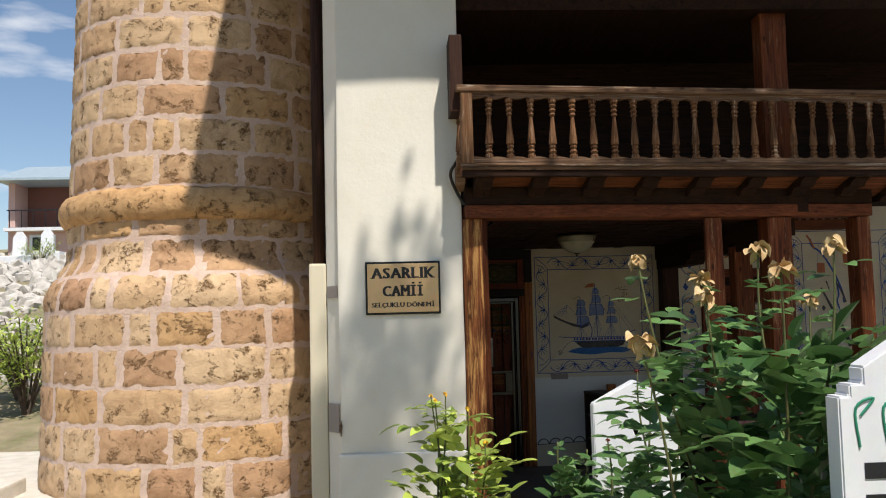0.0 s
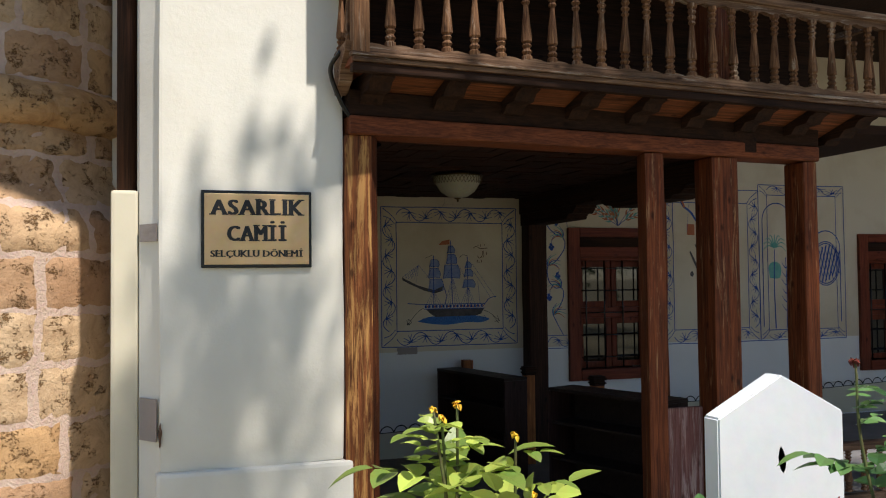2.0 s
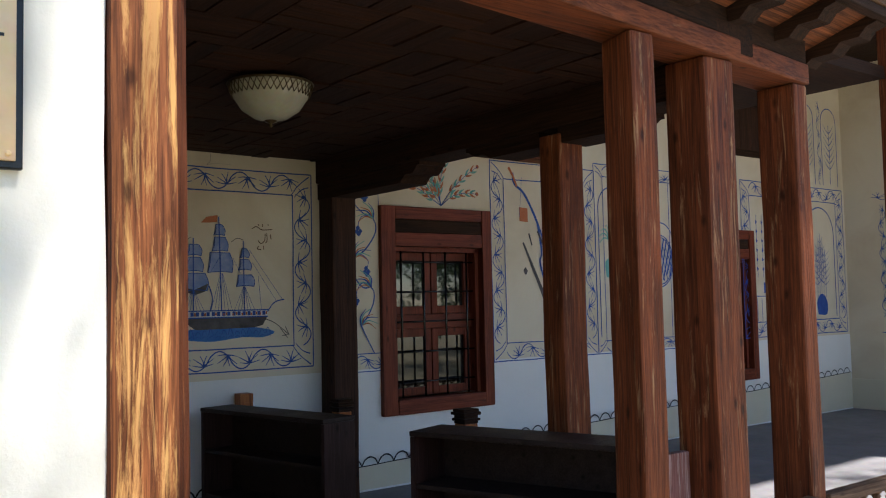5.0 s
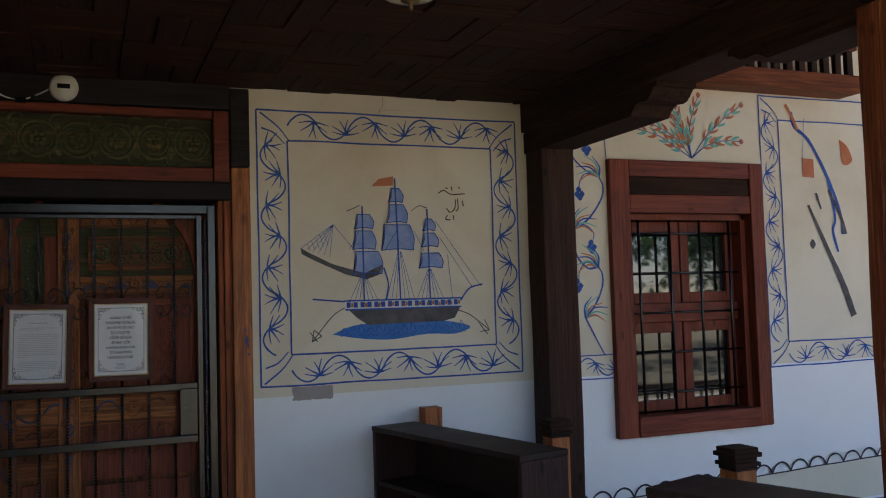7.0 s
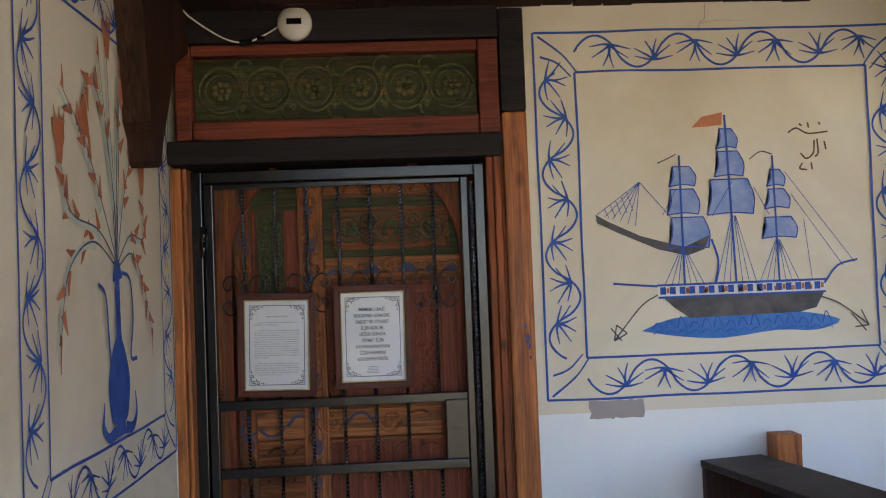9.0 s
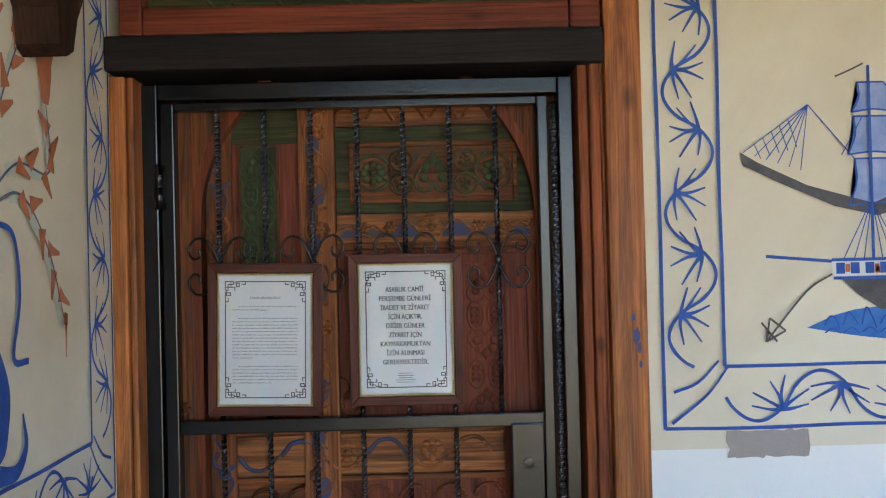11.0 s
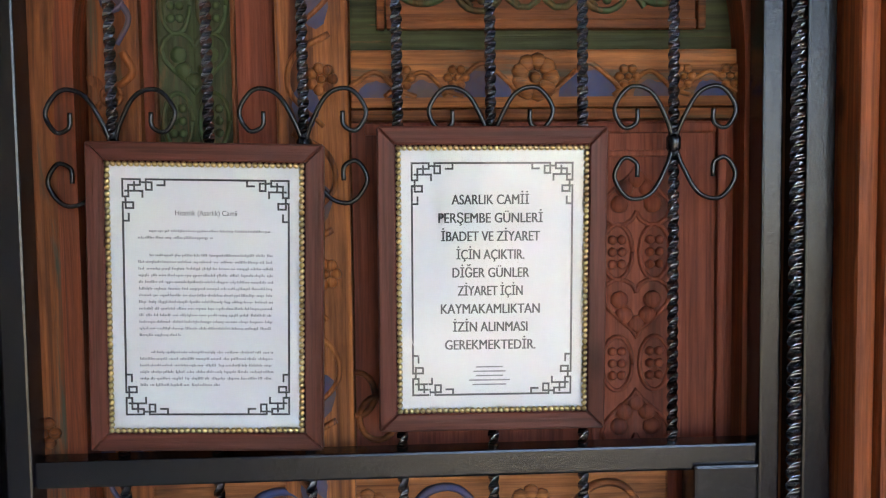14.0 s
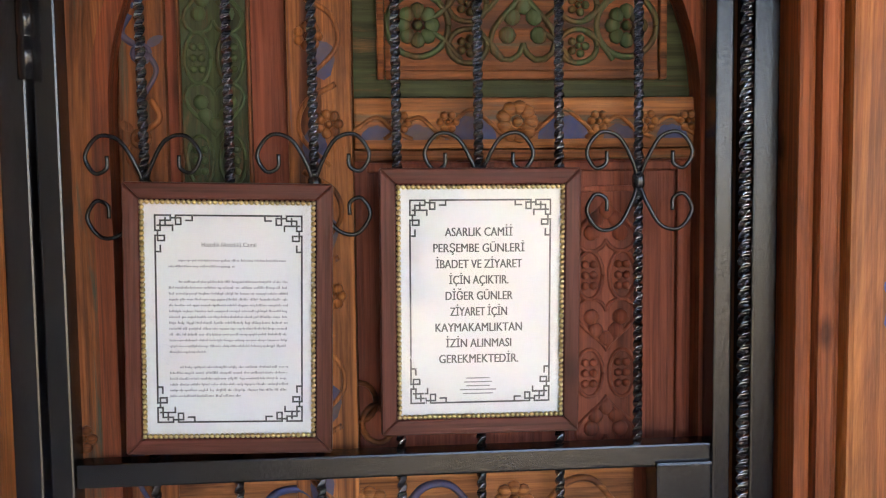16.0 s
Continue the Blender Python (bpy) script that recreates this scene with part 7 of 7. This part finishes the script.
def notice(x, z, turn, label, body):
    f = thing("framed_notice", label, "picture frame", pose(x, 8.122, z, 1.6, turn, 0), "framed notices")
    W_, H_, m = 0.1265, 0.1690, 0.0205
    bm = B(); extrude_outline(bm, [(-W_, -H_), (-W_ + m, -H_ + m), (-W_ + m, H_ - m), (-W_, H_)], 0.018, "y", -0.018)
    bmesh.ops.bevel(bm, geom=bm.edges[:], offset=0.002, segments=1, affect="EDGES")
    part("frame_side", bm, MAHOGANY, f)
    bm = B(); extrude_outline(bm, [(W_, -H_), (W_ - m, -H_ + m), (W_ - m, H_ - m), (W_, H_)], 0.018, "y", -0.018)
    bmesh.ops.bevel(bm, geom=bm.edges[:], offset=0.002, segments=1, affect="EDGES")
    part("frame_side", bm, MAHOGANY, f)
    for s in (-1, 1):
        bm = B(); extrude_outline(bm, [(-W_, s * H_), (-W_ + m, s * (H_ - m)), (W_ - m, s * (H_ - m)), (W_, s * H_)], 0.018, "y", -0.018)
        bmesh.ops.bevel(bm, geom=bm.edges[:], offset=0.002, segments=1, affect="EDGES")
        part("frame_rail", bm, MAHOGANY_X, f)
    bm = B()
    a, c = W_ - m - 0.003, H_ - m - 0.003
    for p, q in (((-a, -c), (a, -c)), ((-a, c), (a, c)), ((-a, -c), (-a, c)), ((a, -c), (a, c))):
        n = int(math.dist(p, q) / 0.0062)
        for i in range(n + 1):
            t = i / n
            lathe(bm, [(0.0012, -0.0030), (0.0028, -0.0016), (0.0028, 0.0016), (0.0012, 0.0030)], 6, pose(p[0] + (q[0] - p[0]) * t, -0.0165, p[1] + (q[1] - p[1]) * t, 0, 40 if p[0] == q[0] else 130, 0))
    tagged(part("gilt_bead", bm, GILT, f, "", True), "twisted gilt inner bead", kind="stuff")
    part("backing_board", boxes((-W_ + 0.004, W_ - 0.004, -0.0095, -0.001, -H_ + 0.004, H_ - 0.004)), SHELF, f)
    sheet = part("sheet", boxes((-a, a, -0.0112, -0.0097, -c, c)), PAPER, f, "white printed sheet")
    bm = B()
    px, pz, y = 0.0885, 0.1290, -0.0113
    for sx in (-1, 1):
        for sz in (-1, 1):
            key_corner(bm, sx * px, sz * pz, -sx, -sz, y)
    k = 0.0445
    for s in (-1, 1):
        box(bm, -px + k, px - k, y - 0.0003, y, s * pz - 0.0011, s * pz + 0.0011)
        box(bm, s * px - 0.0011, s * px + 0.0011, y - 0.0003, y, -pz + k, pz - k)
    part("key_border", bm, INK, sheet, "black key-pattern border")
    body(sheet, y)
    pane = part("glass", boxes((-a, a, -0.0145, -0.0135, -c, c)), PANE, f)
    pane.visible_shadow = False
    return f


def long_text(sheet, y):
    lettering("heading", "Hisarlık (Asarlık) Camii", 0.0082, 0, y - 0.0002, 0.093, INK, sheet, 0.0, 0.066, depth=0.0001)
    rnd = random.Random(7)
    bm, z = B(), 0.0735
    for count in (2, 13, 6):
        for k in range(count):
            x = -0.073 + (0.012 if k == 0 else 0)
            end = 0.073 if k < count - 1 else rnd.uniform(-0.03, 0.02)
            while x < end:
                w = min(end - x, rnd.uniform(0.006, 0.018))
                c = x
                while c < x + w - 0.0024:
                    tall = rnd.random()
                    box(bm, c, c + 0.0010, y - 0.0003, y, z - (0.0018 if tall < 0.1 else 0.0010), z + (0.0020 if tall > 0.68 else 0.0009))
                    c += 0.00165
                x += w
            z -= 0.0073
        z -= 0.0118
    part("text_bars", bm, GREY_INK, sheet, "lines of small grey print")


def short_text(sheet, y):
    for k, (line, w) in enumerate((("ASARLIK CAMİİ", 0.085), ("PERŞEMBE GÜNLERİ", 0.115), ("İBADET VE ZİYARET", 0.109), ("İÇİN AÇIKTIR.", 0.075), ("DİĞER GÜNLER", 0.085), ("ZİYARET İÇİN", 0.072), ("KAYMAKAMLIKTAN", 0.110), ("İZİN ALINMASI", 0.083), ("GEREKMEKTEDİR.", 0.101))):
        row = lettering("text_line", line, 0.0156, -0.002, y - 0.0002, 0.0885 - k * 0.0202, INK, sheet, 0.0, w, depth=0.0001)
        row.data = row.data.copy()
        both = bmesh.new()
        for dx in (-0.00035, 0.0, 0.00035):
            both.from_mesh(row.data)
            bmesh.ops.translate(both, vec=(dx, 0, 0.00003), verts=both.verts[-len(row.data.vertices):])
        both.to_mesh(row.data)
        both.free()
    bm = B()
    for k, w in enumerate((0.03, 0.036, 0.03, 0.046, 0.038)):
        box(bm, -0.003 - w / 2, -0.003 + w / 2, y - 0.0003, y, -0.0985 - k * 0.0050, -0.0970 - k * 0.0050)
    part("text_bars", bm, GREY_INK, sheet, "faint lines of print")


def cracked(f):
    bm = B()
    tube(bm, curve_pts([(-0.1, -0.0147, -0.045), (-0.086, -0.0147, -0.075), (-0.074, -0.0147, -0.105), (-0.068, -0.0147, -0.146)], 6), 0.0004, 5)
    part("crack", bm, PAPER, f, "pale crack in the glass")


notice(0.918, 1.157, 1.4, "mahogany framed notice with gilt bead and small print", long_text)
cracked(notice(1.2305, 1.172, 0.4, "mahogany framed visiting notice in capitals with cracked glass", short_text))

# ---- loose furniture and fixtures of the entrance bay ----
def bookcase(m, length, depth, height, label):
    s = thing("bookcase", label, "bookcase", m, "low bookcases")
    part("top", boxes((0, length, -0.005, depth, height - 0.022, height), bevel=0.004), SHELF, s, "dusty dark walnut top")
    part("side", boxes((0, 0.022, 0, depth - 0.004, 0, height - 0.023), bevel=0.002), SHELF_END, s)
    part("side", boxes((length - 0.022, length, 0, depth - 0.004, 0, height - 0.023), bevel=0.002), SHELF_END, s)
    part("back", boxes((0.023, length - 0.023, depth - 0.012, depth - 0.004, 0.0, height - 0.023)), SHELF, s)
    for z in (0.04, 0.28, 0.52):
        part("shelf", boxes((0.023, length - 0.023, 0.01, depth - 0.013, z, z + 0.018)), SHELF, s)
    return s


bookcase(pose(2.222, 7.874, 0.005, 0, 0, -78.0), 1.006, 0.208, 0.765, "low dark walnut bookcase standing empty by the ship painting")
bookcase(pose(2.50, 6.275, 0.005, 0, 0, -71.0), 0.98, 0.245, 0.765, "low dark walnut bookcase standing empty beside the posts")


def newel(x, y, top, cap, label):
    n = thing("newel_post", label, "newel post", pose(x, y, 0.0), "newel posts")
    part("shaft", boxes((-0.04, 0.04, -0.04, 0.04, 0, top - 0.05), bevel=0.004), JAMB_Z, n)
    if cap:
        bm = B()
        for k, (w, z0, z1) in enumerate(((0.042, -0.05, -0.038), (0.05, -0.037, -0.024), (0.042, -0.023, -0.010), (0.053, -0.009, 0.006))):
            box(bm, -w, w, -w, w, top + z0, top + z1, bevel=0.003)
        extrude_outline(bm, [(-0.045, -0.045), (0.045, -0.045), (0.045, 0.045), (-0.045, 0.045)], 0.014, "z", top + 0.006)
        part("cap", bm, DARK_X, n, "moulded square cap")
    else:
        part("cap", boxes((-0.04, 0.04, -0.04, 0.04, top - 0.05, top)), JAMB_Z, n)


newel(2.995, 6.50, 0.785, True, "short newel post with a moulded cap behind a bookcase")
newel(2.875, 7.46, 0.775, True, "short newel post with a moulded cap behind a bookcase")
newel(2.53, 7.985, 0.818, False, "plain wooden stub against the painted wall")
# planed board leaning between posts
bm = boxes((2.70, 2.985, 5.18, 5.215, 0.005, 0.755), bevel=0.006)
PINKBOARD = wood("faded_pink_board", (0.34, 0.17, 0.15), (0.2, 0.08, 0.07), "z", 0.7, (0.5, 0.36, 0.33), 0.55)
tagged(link("board", bm, PINKBOARD), "faded pinkish board standing between the posts", "board")

# bowl lamp under the ceiling
LAMP_GLASS = mottled("frosted_bowl", (0.40, 0.38, 0.29), (0.33, 0.31, 0.23), 6, 0.25, 0, 0.03, 0.6)
BRONZE = mottled("bronze", (0.12, 0.08, 0.035), (0.06, 0.04, 0.02), 30, 0.4, 0.8)
lamp = thing("ceiling_lamp", "frosted glass bowl lamp with a bronze lattice band", "ceiling lamp", pose(1.868, 6.30, 2.238) @ Matrix.Diagonal((1.1, 1.1, 1.0, 1)))
bm = B(); lathe(bm, [(0.075, -0.03), (0.08, -0.015), (0.06, 0.0)], 20)
part("ceiling_rose", bm, BRONZE, lamp, "", True)
bm = B(); lathe(bm, [(0.02, -0.178), (0.06, -0.168), (0.105, -0.135), (0.135, -0.085), (0.15, -0.045), (0.152, -0.035), (0.1, -0.03)], 32)
part("bowl", bm, LAMP_GLASS, lamp, "frosted cream glass bowl", True)
bm = B()
for s in (-1, 1):
    for k in range(40):
        a = 2 * math.pi * k / 40
        tube(bm, [(1.012 * r * math.cos(a + s * d), 1.012 * r * math.sin(a + s * d), z) for r, z, d in ((0.137, -0.085, 0), (0.145, -0.062, 0.08), (0.152, -0.037, 0.16))], 0.0016, 4)
lathe(bm, [(0.154, -0.038), (0.158, -0.033), (0.154, -0.028), (0.14, -0.028)], 32)
part("lattice_band", bm, BRONZE, lamp, "bronze lattice band", True)
bm = B(); lathe(bm, [(0.002, -0.205), (0.007, -0.198), (0.004, -0.190), (0.022, -0.182), (0.026, -0.172), (0.01, -0.168)], 14)
part("finial", bm, BRONZE, lamp, "", True)

# carved pendant bracket in the corner
bm = B()
extrude_outline(bm, [(7.490, 2.24), (8.03, 2.24), (8.03, 2.10), (7.850, 2.02), (7.800, 1.93), (7.730, 1.82), (7.690, 1.76), (7.670, 1.70), (7.640, 1.685), (7.610, 1.70), (7.605, 1.76), (7.570, 1.80), (7.550, 1.92), (7.530, 2.05)], 0.075, "x", 0.602)
tagged(link("pendant_bracket", bm, DARK_Z), "dark carved wooden bracket hanging in the corner", "bracket", kind="structure")

# smoke detector with its loose cable
WHITE_PLASTIC = mottled("ivory_plastic", (0.70, 0.66, 0.56), (0.62, 0.58, 0.48), 4, 0.4)
det = thing("smoke_detector", "ivory smoke detector on the beam over the door", "smoke detector", pose(1.02, 8.018, 2.182, 90, 0, 0))
bm = B(); lathe(bm, [(0.055, 0.0), (0.055, 0.012), (0.048, 0.024), (0.030, 0.030), (0.024, 0.034)], 28)
part("body", bm, WHITE_PLASTIC, det, "", True)
bm = B(); box(bm, -0.024, 0.024, -0.010, 0.010, 0.031, 0.0345, 0.002)
part("slot", bm, IRON, det, "dark sensor slot")
bm = B(); tube(bm, curve_pts([(0.97, 8.012, 2.175), (0.93, 8.008, 2.15), (0.87, 8.005, 2.125), (0.80, 8.0, 2.135), (0.70, 7.99, 2.20), (0.66, 7.98, 2.245)], 8), 0.0028, 6)
tagged(link("cable", bm, WHITE_PLASTIC, None, True), "thin pale cable to the smoke detector", "cable")
bm = boxes((0.845, 0.885, 7.998, 8.016, 2.112, 2.132), (0.90, 0.925, 8.0, 8.017, 2.128, 2.142), bevel=0.003)
tagged(link("cable_joint", bm, IRON), "black taped cable joint over the door", "cable")
